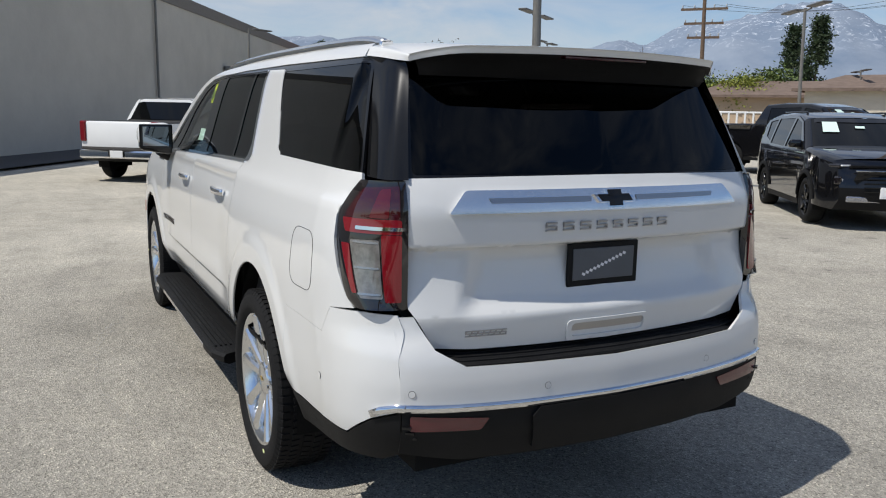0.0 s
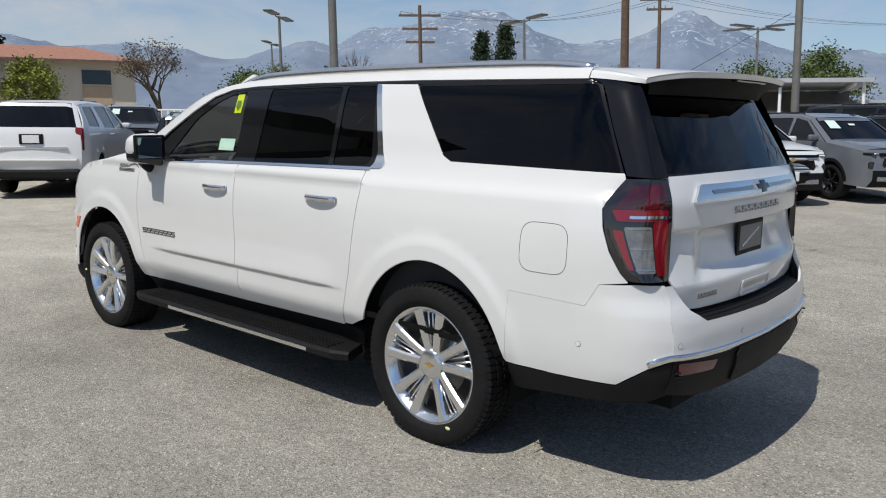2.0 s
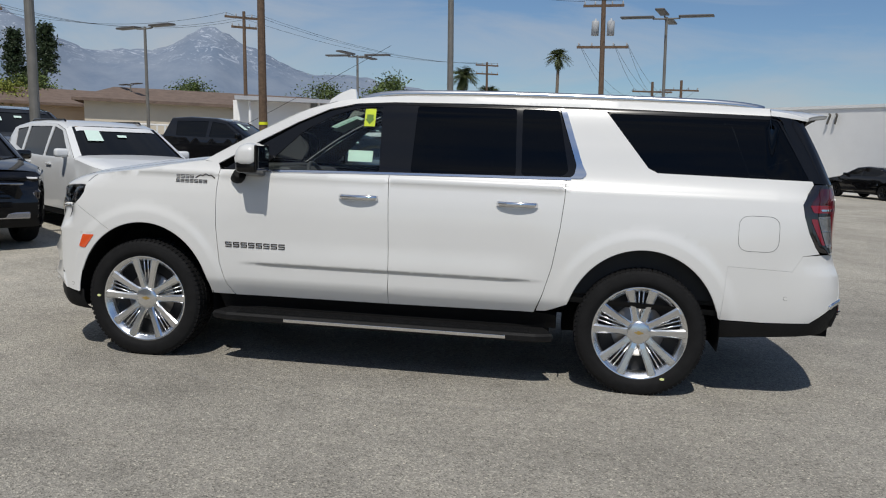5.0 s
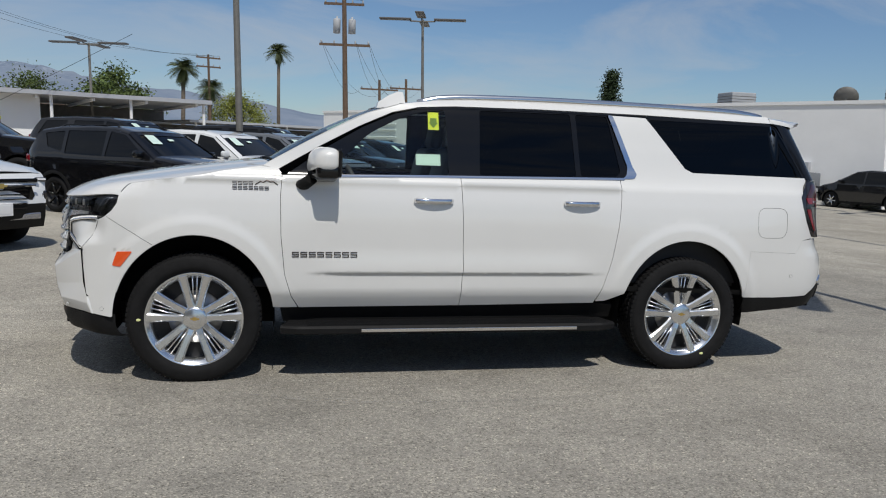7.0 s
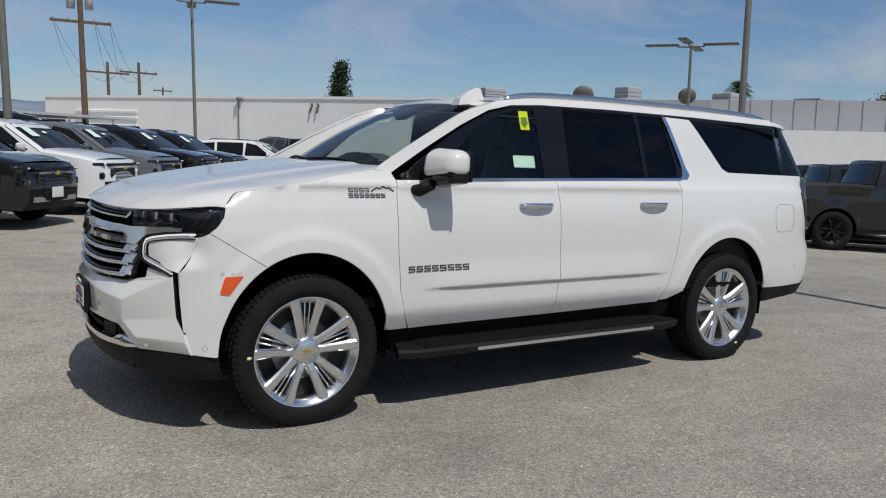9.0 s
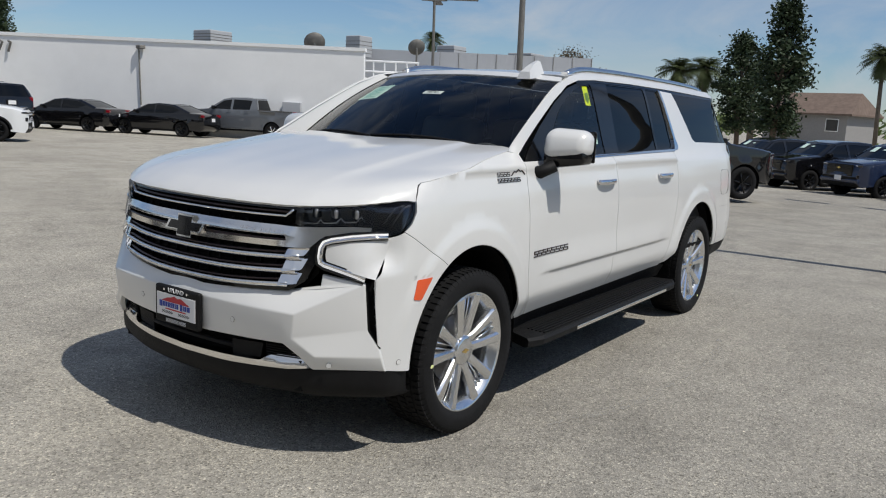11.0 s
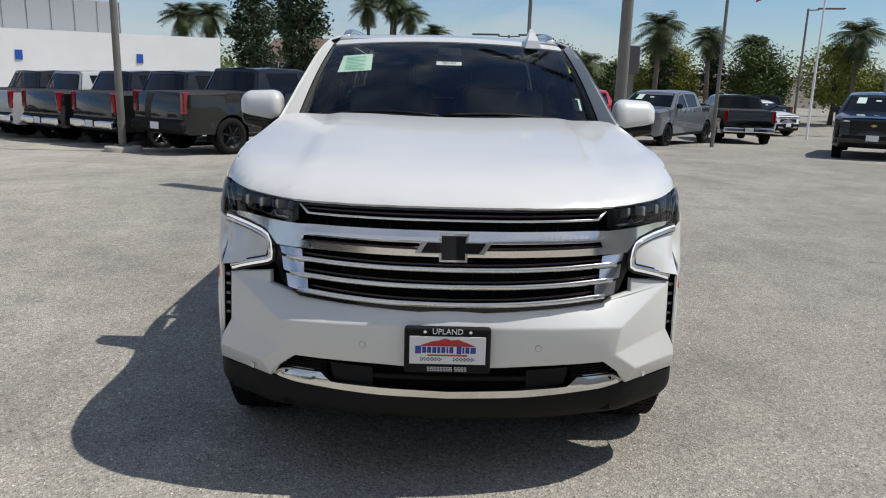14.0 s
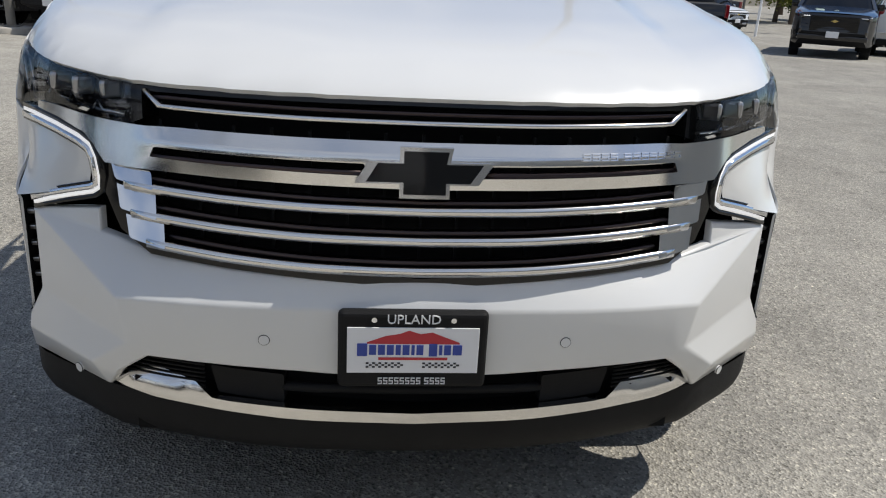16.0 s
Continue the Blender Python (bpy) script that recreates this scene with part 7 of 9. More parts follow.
        if kind in ("crossover", "large_suv"):
            bm = bmesh.new()
            zr = max(p[1] for p in line)
            add_tube(bm, [(0.1, s * 0.60, zr - 0.06), (0.0, s * 0.60, zr + 0.01), (-1.3, s * 0.60, zr + 0.005), (-1.5, s * 0.60, zr - 0.07)], 0.018, 6)
            part("roof_rail", bm, GLOSS_BLACK, v)
    if kind == "pickup":
        bm = bmesh.new()
        add_box(bm, (rear + 0.03, 0, 0.62), (0.16, 1.86, 0.20), bevel=0.05, segs=2)
        b2 = bmesh.new()
        add_box(b2, (rear - 0.042, 0, 0.63), (0.03, 0.40, 0.13), bevel=0.012, segs=2)
        part("plate_recess", b2, PLASTIC, v)
        part("step_bumper", bm, CHROME if accents == "chrome" else PLASTIC, v, "chrome rear bumper" if accents == "chrome" else "black rear bumper")
        bm = bmesh.new()
        add_box(bm, (front - 0.02, 0, 0.60), (0.12, 1.70, 0.14), bevel=0.04, segs=2)
        part("front_bar", bm, colour if accents != "chrome" else CHROME, v)
        bm = bmesh.new()
        for z in (0.98, 1.18):
            add_box(bm, (rear + 0.075, 0, z), (0.02, 1.45, 0.02), bevel=0.004, segs=1)
        part("gate_rib", bm, colour, v)
    if kind == "large_suv":
        for nm, z, d, material in (("lower_bumper", 0.46, (0.16, 1.74, 0.20), PLASTIC), ("gate_strip", 0.98, (0.05, 1.30, 0.035), bright), ("bumper_ledge", 0.74, (0.14, 1.66, 0.05), colour)):
            bm = bmesh.new()
            add_box(bm, (rear - (0.0 if d[2] > 0.1 else 0.02), 0, z), d, bevel=min(d) * 0.3, segs=2)
            part(nm, bm, material, v)
        bm = bmesh.new()
        add_box(bm, (rear - 0.030, 0, 1.15), (0.03, 0.44, 0.20), bevel=0.012, segs=2)
        part("plate_recess", bm, PLASTIC, v)
        for s in (1, -1):
            bm = bmesh.new()
            add_cyl(bm, (rear - 0.06, s * 0.62, 0.40), (rear + 0.2, s * 0.62, 0.42), 0.045, n=14)
            part("exhaust_pipe", bm, CHROME, v)
    bm = bmesh.new()
    add_box(bm, (front + 0.05, 0, zb - 0.06), (0.012, 0.31, 0.16), bevel=0.004, segs=1)
    add_box(bm, (front + 0.057, 0, zb - 0.06), (0.006, 0.26, 0.10))
    part("front_plate", bm, [WHITE], v)
    bm = bmesh.new()
    zr = {"pickup": 0.63, "large_suv": 1.15}.get(kind, 0.78)
    add_box(bm, (rear - 0.055 if kind not in ("pickup", "large_suv") else rear - 0.06, 0, zr), (0.012, 0.31, 0.15), bevel=0.004, segs=1)
    part("rear_plate", bm, WHITE, v)
    bm = bmesh.new()
    mid = (front + rear) / 2
    add_box(bm, (mid, 0, foot + 0.12), (front - rear - 0.6, w * 1.5, 0.22))
    part("underbody", bm, DARK, v)
    if sheet:
        a, b = [p for p in line if p[2] == "screen"][0], [p for p in line if p[2] == "roof"][0]
        bm = bmesh.new()
        q = lambda t, yy: Vector((a[0] + (b[0] - a[0]) * t + 0.05 * (1 - (yy / w) ** 2) + 0.012, yy, a[1] + (b[1] - a[1]) * t + 0.012))
        bm.faces.new([bm.verts.new(q(t, yy)) for t, yy in ((0.86, -0.52), (0.86, -0.30), (0.50, -0.32), (0.50, -0.56))])
        bm.faces.new([bm.verts.new(q(t, yy)) for t, yy in ((0.72, -0.06), (0.72, 0.08), (0.64, 0.08), (0.64, -0.06))])
        part("window_sheet", bm, PAPER, v)
    v.matrix_world = m
    return v


def by_wheel(kind, x, y, heading, which, s):
    """The middle of a vehicle one of whose wheels stands at x, y; which: 0 front, 1 rear; s: 1 left, -1 right."""
    h = radians(heading)
    sp = KINDS[kind]
    ax, ay = sp["wb"][which], s * (sp["w"] - 0.02)
    return x - (ax * math.cos(h) - ay * math.sin(h)), y - (ax * math.sin(h) + ay * math.cos(h))


LOT = "vehicles parked on the lot"
# nose-out row beside the white vehicle
for colour, label, x, y in ((BLACK_PAINT, "black compact crossover parked nose-out, price sheet in the windscreen", 7.1, -2.4),
                            (WHITE_PAINT, "white compact crossover parked nose-out between black ones", 5.75, -4.5),
                            (BLACK_PAINT, "black compact crossover parked beside a white one", 3.05, -8.60),
                            (WHITE_PAINT, "white compact crossover with a black lower body", 1.66, -10.71),
                            (GREY_PAINT, "steel grey compact crossover in the nose-out row", 0.28, -12.80),
                            (BLACK_PAINT, "black compact crossover parked beside a grey one", -1.34, -15.26),
                            (CHARCOAL, "charcoal compact crossover in the nose-out row", -2.89, -17.62)):
    vehicle("crossover", colour, label, *by_wheel("crossover", x, y, 144, 0, -1), 144)
vehicle("crossover", WHITE_PAINT, "white compact crossover near the white building", -6.5, -23.9, 146)
vehicle("pickup", WHITE_PAINT, "white pickup truck parked nose to the white wall", -5.6, -38.6, -105, sheet=False)
# tail-out row under the beige wall
vehicle("pickup", WHITE_PAINT, "white pickup truck with a chrome rear bumper by the beige wall", *by_wheel("pickup", 15.3, 0.26, -38, 1, 1), -38, rim="bright")
vehicle("large_suv", WHITE_PAINT, "white large SUV with dark glass parked tail-out", *by_wheel("large_suv", 13.6, -2.5, -38, 1, 1), -38, rim="bright", sheet=False)
vehicle("crossover", CHARCOAL, "dark grey crossover parked tail-out beside a white SUV", *by_wheel("crossover", 12.0, -5.2, -38, 1, 1), -38, sheet=False)
# far rows before the fence
for k, (kind, colour, label, x, y, h) in enumerate((("large_suv", CHARCOAL, "charcoal large SUV facing the lane by the fence", 21.5, -9.5, 150), ("crossover", BLACK_PAINT, "black crossover facing the lane by the fence", 19.0, -11.8, 150),
        ("crossover", WHITE_PAINT, "white crossover in the far row", 27.0, -15.5, 150), ("large_suv", SILVER_PAINT, "silver large SUV parked tail-out by the fence", 17.5, -13.8, -35), ("crossover", GREY_PAINT, "grey crossover in the far row", 24.0, -19.0, 150),
        ("large_suv", BLACK_PAINT, "black large SUV in the second row", 10.5, -9.2, 144), ("pickup", BLACK_PAINT, "black pickup truck in the second row by the canopy", 9.2, -16.5, 180),
        ("crossover", BLACK_PAINT, "black crossover in the second row", 12.6, -13.0, 144), ("large_suv", CHARCOAL, "charcoal large SUV in the second row", 5.3, -18.8, 150),
        ("crossover", RED_PAINT, "red crossover under the canopy", 6.2, -23.5, 170), ("large_suv", BLACK_PAINT, "black large SUV under the canopy", 1.2, -22.0, 160), ("large_suv", CHARCOAL, "charcoal large SUV parked nose to the white wall", -10.3, -31.2, -84))):
    vehicle(kind, colour, label, x, y, h)
# trucks with their tails to the lane
for colour, label, x, y, acc, rm, lf in ((CHARCOAL, "charcoal lifted pickup truck with dark wheels", -12.75, -5.3, "dark", "dark", 0.06), (CHARCOAL, "charcoal pickup truck with a chrome bumper", -14.4, -7.4, "chrome", "bright", 0),
        (BLACK_PAINT, "black pickup truck with a chrome bumper", -15.8, -9.3, "chrome", "bright", 0), (SILVER_PAINT, "silver pickup truck between black ones", -17.2, -11.2, "chrome", "bright", 0), (BLACK_PAINT, "black pickup truck at the row's end", -18.7, -13.1, "chrome", "bright", 0)):
    h = radians(142)
    vehicle("pickup", colour, label, x + 1.85 * math.cos(h), y + 1.85 * math.sin(h), 142, rim=rm, sheet=False, lift=lf, accents=acc)
# trucks facing the lane
for colour, label, x, y, acc in ((CHARCOAL, "charcoal pickup truck facing the lane", -28.0, -5.4, "dark"), (BLACK_PAINT, "black pickup truck facing the lane", -26.7, -2.9, "dark"), (NAVY_PAINT, "navy blue pickup truck facing the lane", -25.2, -0.3, "dark"), (WHITE_PAINT, "white pickup truck with a black grille", -24.0, 2.3, "dark"),
        (RED_PAINT, "bright red pickup truck facing the lane", -22.8, 4.9, "dark"), (GREY_PAINT, "steel grey pickup truck facing the lane", -21.4, 7.8, "dark")):
    vehicle("pickup", colour, label, *by_wheel("pickup", x, y, -38, 0, 1), -38, accents=acc, rim="bright" if colour is RED_PAINT else "dark")
vehicle("pickup", BLACK_PAINT, "black pickup truck driving away pose, parked tail-out", -27.5, 12.2, 172, rim="bright", sheet=False)
vehicle("pickup", CHARCOAL, "black pickup truck facing straight down the lane", -18.6, 13.3, -30, accents="dark")
vehicle("large_suv", WHITE_PAINT, "white large SUV parked behind a dark pickup", -20.5, 16.8, 150, rim="bright", sheet=False)
vehicle("pickup", CHARCOAL, "dark pickup truck far down the lot", -38.0, 17.5, 172, sheet=False, accents="dark")
vehicle("crossover", WHITE_PAINT, "white crossover far down the lot", -34.5, 16.0, 20)
# along the white wall
vehicle("pickup", GREY_PAINT, "steel grey pickup truck parked along the white wall", -20.6, -26.6, -72, rim="bright", sheet=False)
vehicle("sedan", BLACK_PAINT, "black sedan parked along the white wall", -17.4, -28.6, -66, sheet=False)
vehicle("sedan", BLACK_PAINT, "black sedan at the end of the wall row", -15.0, -32.0, -66, sheet=False)
vehicle("hatch", CHARCOAL, "charcoal hatchback by the building's corner", -22.6, -21.3, -74, sheet=False, rim="bright")

# white service van with a box body, behind the nose-out row
van = thing("box_van", "white service van with a rounded box body", "van", LOT)
R = Matrix.Translation((21.4, -18.6, ground_z(21.4, -18.6))) @ Matrix.Rotation(radians(165), 4, "Z")


def van_part(nm, material, c, d, bevel, parent=None, m=None):
    bm = bmesh.new()
    add_box(bm, c, d, m, bevel=bevel, segs=3)
    bmesh.ops.transform(bm, matrix=R, verts=bm.verts)
    return part(nm, bm, material, parent or van)


box = van_part("box_body", WHITE_PAINT, (-1.1, 0, 1.45), (3.4, 2.05, 1.75), 0.16)
for k in range(5):
    van_part("rib", WHITE_PAINT, (-2.5 + k * 0.68, 0, 1.5), (0.05, 2.09, 1.5), 0.01, box)
cab = van_part("cab", WHITE_PAINT, (1.15, 0, 1.35), (1.25, 1.85, 1.25), 0.2)
van_part("windscreen", CAR_GLASS, (1.72, 0, 1.62), (0.14, 1.6, 0.55), 0.05, cab, Matrix.Rotation(-0.35, 4, "Y"))
for s in (1, -1):
    van_part("side_window", CAR_GLASS, (1.15, s * 0.925, 1.62), (0.75, 0.03, 0.45), 0.01, cab)
    van_part("mirror", GLOSS_BLACK, (1.65, s * 1.08, 1.5), (0.10, 0.16, 0.26), 0.03)
van_part("bonnet", WHITE_PAINT, (2.1, 0, 0.95), (0.9, 1.8, 0.55), 0.12)
van_part("grille", GLOSS_BLACK, (2.55, 0, 0.92), (0.03, 1.3, 0.28), 0.01)
for x in (-1.9, 1.9):
    for s in (1, -1):
        bm = bmesh.new()
        add_cyl(bm, (x, s * 0.75, 0.36), (x, s * 0.97, 0.36), 0.36, n=24)
        bmesh.ops.transform(bm, matrix=R, verts=bm.verts)
        part("wheel", bm, RUBBER, van)
van_part("underbody", DARK, (0, 0, 0.5), (4.4, 1.5, 0.25), 0.02)

# ---- buildings, fences, poles ----
LEAN = 0.031     # the lot slopes: true plumb leans this much towards +x


def plumb(x, y, h, z0=None):
    z0 = ground_z(x, y) if z0 is None else z0
    return Vector((x + LEAN * h, y, z0 + h))


def shear(ob_or_bm, x0=0.0):
    for v in ob_or_bm.verts:
        v.co.x += LEAN * v.co.z


BEIGE = mat("beige_stucco", (0.55, 0.505, 0.43), 0.9, vary=0.10, vary_scale=0.35, bump=0.5, bump_scale=9)
WALL_WHITE = mat("white_painted_block", (0.88, 0.88, 0.87), 0.8, vary=0.04, vary_scale=0.5, bump=0.2, bump_scale=12)
PARAPET = mat("grey_metal_parapet", (0.50, 0.51, 0.53), 0.45, 0.2, vary=0.05, vary_scale=0.6)
ROOF_TILE = mat("orange_roof_tile", (0.34, 0.165, 0.11), 0.85, vary=0.2, vary_scale=3, bump=0.8, bump_scale=6)
ROOF_BROWN = mat("brown_shingle", (0.16, 0.115, 0.09), 0.9, vary=0.25, vary_scale=2, bump=0.6, bump_scale=8)
CREAM = mat("cream_stucco", (0.62, 0.55, 0.44), 0.9, vary=0.06, vary_scale=0.6)
TAN = mat("tan_stucco", (0.48, 0.36, 0.25), 0.9, vary=0.08, vary_scale=0.6)
STEEL = mat("painted_steel_pole", (0.20, 0.19, 0.17), 0.55, 0.3, vary=0.15, vary_scale=5)
WOOD = mat("weathered_pole_wood", (0.13, 0.085, 0.055), 0.85, vary=0.3, vary_scale=9, bump=0.5, bump_scale=25)
CONCRETE = mat("concrete", (0.42, 0.39, 0.34), 0.9, vary=0.15, vary_scale=3, bump=0.4, bump_scale=30)
WIRE = mat("black_cable", (0.012, 0.012, 0.012), 0.6)
PORCELAIN = mat("grey_transformer", (0.42, 0.43, 0.44), 0.5, vary=0.08)
WINDOW = mat("dark_window", (0.02, 0.024, 0.028), 0.06, spec=0.6)
# the gloom under the shed roofs, set as the back walls' colour
SHADE = mat("shade_painted_wall", (0.20, 0.19, 0.175), 0.9, vary=0.2, vary_scale=1.5)


def wall_between(a, b, h, thick, material, name, label, parent=None, z0=None, category="wall"):
    """A wall from a to b on the plan, its face on that line, thick to the left of a-b."""
    a, b = Vector((*a, 0)), Vector((*b, 0))
    d = (b - a).normalized()
    n = Vector((-d.y, d.x, 0)) * thick
    bm = bmesh.new()
    g = min(ground_z(a.x, a.y), ground_z(b.x, b.y)) - 0.3 if z0 is None else z0
    lo = [bm.verts.new((p.x + LEAN * g, p.y, g)) for p in (a, b, b + n, a + n)]
    hi = [bm.verts.new((p.x + LEAN * h, p.y, h)) for p in (a, b, b + n, a + n)]
    for i in range(4):
        bm.faces.new((lo[i], lo[(i + 1) % 4], hi[(i + 1) % 4], hi[i]))
    bm.faces.new(hi)
    bm.faces.new(list(reversed(lo)))
    bmesh.ops.recalc_face_normals(bm, faces=bm.faces)
    ob = part(name, bm, material, parent)
    return ob if parent else tagged(ob, label, category, kind="structure")


def along(a, b, t, off=0.0):
    d = Vector((b[0] - a[0], b[1] - a[1]))
    L = d.length
    d /= L
    return (a[0] + d.x * t - d.y * off, a[1] + d.y * t + d.x * off)


# beige hall beside the lot
ha, hb = (4.0, 13.75), (79.0, -27.2)
hall = thing("beige_hall", "long windowless beige stucco hall beside the lot", "building")
wall_between(ha, hb, 7.0, 9.0, BEIGE, "wall", "", hall)
dirh = Vector((hb[0] - ha[0], hb[1] - ha[1], 0)).normalized()
roof_a, roof_b = along(ha, hb, -0.3, -0.06), along(ha, hb, (Vector(hb) - Vector(ha)).length + 0.1, -0.06)
wall_between(roof_a, roof_b, 7.45, 9.2, mat("taupe_fascia", (0.20, 0.175, 0.15), 0.8, vary=0.08), "roof_edge", "", hall, z0=6.85)
bm = bmesh.new()
pp = along(ha, hb, 47.0, -0.25)
add_box(bm, (pp[0] + LEAN * 4.2, pp[1], 4.2), (0.5, 0.5, 0.25), bevel=0.05)
part("wall_lamp", bm, STEEL, hall)
pp = along(ha, hb, 36.0, -0.12)
bm = bmesh.new()
add_cyl(bm, plumb(*pp, 0, 0.0), plumb(*pp, 6.9, 0.0), 0.06, n=8)
part("downpipe", bm, STEEL, hall)
# dark apron under the wall
pa = [along(ha, hb, t, o) for t, o in ((0, -0.3), (60, -0.3), (60, -3.2), (0, -3.2))]
bm = bmesh.new()
bm.faces.new([bm.verts.new((x, y, ground_z(x, y) + 0.012)) for x, y in reversed(pa)])
bmesh.ops.recalc_face_normals(bm, faces=bm.faces)
tagged(part("asphalt_strip", bm, mat("fresh_asphalt", (0.055, 0.055, 0.057), 0.9, vary=0.15, vary_scale=1.5, bump=0.4, bump_scale=80)), "dark fresh asphalt strip along the wall", "pavement", kind="structure")

# white dealership wall, with its lower wing
wa, wb = (-23.4, -21.8), (-3.0, -55.2)
shop = thing("white_building", "long white painted dealership building with a grey parapet", "building")
wall_between(wb, wa, 4.15, 0.4, WALL_WHITE, "wall", "", shop)
wall_between(along(wb, wa, -0.05, -0.06), along(wb, wa, 39.2, -0.06), 4.27, 0.5, WALL_WHITE, "coping", "", shop, z0=4.12)
wc, wd = (-25.2, -22.8), (-33.0, -10.2)
wall_between((-23.2, -22.2), wc, 3.0, 0.3, WALL_WHITE, "side_wall", "", shop)
wall_between(wc, wd, 3.1, 0.4, WALL_WHITE, "wing_wall", "", shop)
wall_between(along(wc, wd, 3.2, 0.6), along(wc, wd, 10.6, 0.6), 4.45, 0.3, PARAPET, "parapet", "", shop, z0=3.05)
wall_between(along(wc, wd, -14.0, 5.0), along(wc, wd, 10.8, 5.0), 4.75, 0.4, PARAPET, "parapet", "", shop, z0=2.6)
for k in range(9):
    p, q = along(wc, wd, 3.2 + k * 0.92, 0.58), along(wc, wd, 3.22 + k * 0.92, 0.58)
    wall_between(p, q, 4.44, 0.03, STEEL, "panel_joint", "", shop, z0=3.08)
wall_between(wd, (-40.0, -14.5), 3.1, 0.4, WALL_WHITE, "end_wall", "", shop)
# window, sign, boxes, conduits on the white walls
def on_wall(a, b, t, z, w, h, d, material, name, parent, off=0.0):
    p = along(a, b, t, -d / 2 - off)
    dd = Vector((b[0] - a[0], b[1] - a[1], 0)).normalized()
    bm = bmesh.new()
    add_box(bm, (p[0] + LEAN * z, p[1], z), (w, d, h), Matrix.Rotation(math.atan2(dd.y, dd.x), 4, "Z"), bevel=0.01, segs=1)
    return part(name, bm, material, parent)
win = on_wall(wc, wd, 1.6, 1.35, 1.2, 0.62, 0.06, WALL_WHITE, "window", shop)
for o in (-0.28, 0.28):
    on_wall(wc, wd, 1.6 + o, 1.35, 0.48, 0.50, 0.02, WINDOW, "pane", win, 0.06)
SIGN_GREEN = mat("green_sign", (0.07, 0.30, 0.20), 0.5, vary=0.05)
sign = on_wall(wc, wd, 4.4, 2.05, 1.15, 1.55, 0.05, SIGN_GREEN, "wall_sign", shop)
for z, w, h in ((2.62, 0.5, 0.12), (2.15, 0.75, 0.30), (1.75, 0.6, 0.10), (1.55, 0.7, 0.10)):
    on_wall(wc, wd, 4.4, z, w, h, 0.01, WHITE, "sign_print", sign, 0.052)
for t in (6.4, 11.2):
    on_wall(wc, wd, t, 2.05, 0.28, 0.40, 0.03, mat("blue_sign", (0.02, 0.10, 0.42), 0.5) if "blue_sign" not in bpy.data.materials else bpy.data.materials["blue_sign"], "blue_sign", shop)
bx = on_wall(wb, wa, 35.8, 1.35, 0.85, 0.62, 0.28, PARAPET, "cabinet", shop)
on_wall(wb, wa, 35.2, 0.6, 0.05, 1.0, 0.05, STEEL, "conduit", shop)
for t, z0, z1 in ((16.62, 0.5, 4.1), (28.5, 1.2, 3.85)):
    p = along(wb, wa, t, -0.06)
    bm = bmesh.new()
    add_cyl(bm, plumb(*p, z0, 0), plumb(*p, z1, 0), 0.035, n=6)
    c = plumb(*p, z1, 0)
    add_box(bm, (c.x, c.y + 0.15, c.z), (0.30, 0.35, 0.16), bevel=0.03)
    part("wall_lamp", bm, STEEL, shop)
for t0, t1 in ((21.67, 21.96), (22.15, 22.37)):
    bm = bmesh.new()
    add_cyl(bm, plumb(*along(wb, wa, t0, -0.10), 3.36, 0), plumb(*along(wb, wa, t1, -0.22), 3.80, 0), 0.05, n=6)
    add_cyl(bm, plumb(*along(wb, wa, t1, -0.24), 3.80, 0), plumb(*along(wb, wa, t1 - 0.22, -0.05), 3.86, 0), 0.05, n=6)
    part("wall_bracket", bm, STEEL, shop)
for z in (2.4, 2.9, 3.3):
    p, q = along(wb, wa, 3.0, -0.08), along(wb, wa, 8.5, -0.08)
    bm = bmesh.new()
    add_cyl(bm, plumb(*p, z, 0), plumb(*q, z, 0), 0.05, n=6)
    part("wall_pipe", bm, WALL_WHITE, shop)
# roof equipment
def dish(x, y, z, s):
    d = thing("satellite_dish", "grey satellite dish on the flat roof", "dish", "dishes on the flat roof")
    bm = bmesh.new()
    add_lathe(bm, [(0.0, 0.02), (0.05 * s, 0.3 * s), (0.16 * s, 0.55 * s), (0.19 * s, 0.56 * s), (0.07 * s, 0.3 * s), (0.02, 0.02)], 20)
    bmesh.ops.transform(bm, matrix=Matrix.Translation((x + LEAN * z, y, z)) @ Matrix.Rotation(2.4, 4, "Z") @ Matrix.Rotation(0.5, 4, "X"), verts=bm.verts)
    part("reflector_bowl", bm, STEEL, d)
    bm = bmesh.new()
    add_cyl(bm, (x + LEAN * z, y, z - 1.2), (x + LEAN * z, y, z), 0.05, n=8)
    part("mast", bm, STEEL, d)
for t, s in ((-3.6, 1.0), (1.8, 0.8)):
    p = along(wc, wd, t, 3.2)
    dish(*p, 4.75, s)
for t, o, w, h in ((-1.4, 4.0, 1.0, 1.1), (3.4, 6.5, 1.2, 0.9), (7.6, 7.0, 1.5, 0.5), (-9.0, 3.0, 1.4, 0.8)):
    p = along(wc, wd, t, o)
    u = thing("roof_unit", "grey ventilation unit on the flat roof", "machine", "units on the flat roof")
    bm = bmesh.new()
    add_box(bm, (p[0] + LEAN * 4.6, p[1], 4.75), (w, w, h), bevel=0.04)
    part("casing", bm, PORCELAIN, u)
    bm = bmesh.new()
    for k in range(4):
        add_box(bm, (p[0] + LEAN * 4.6, p[1], 4.75 - h * 0.3 + k * h * 0.18), (w * 1.01, w * 1.01, 0.03))
    part("louvre", bm, STEEL, u)
bm = bmesh.new()
for k in range(6):
    p = along(wc, wd, -0.6 + k * 0.55, 0.5)
    add_cyl(bm, plumb(*p, 3.0, 0), plumb(*p, 3.9, 0), 0.04, n=6)
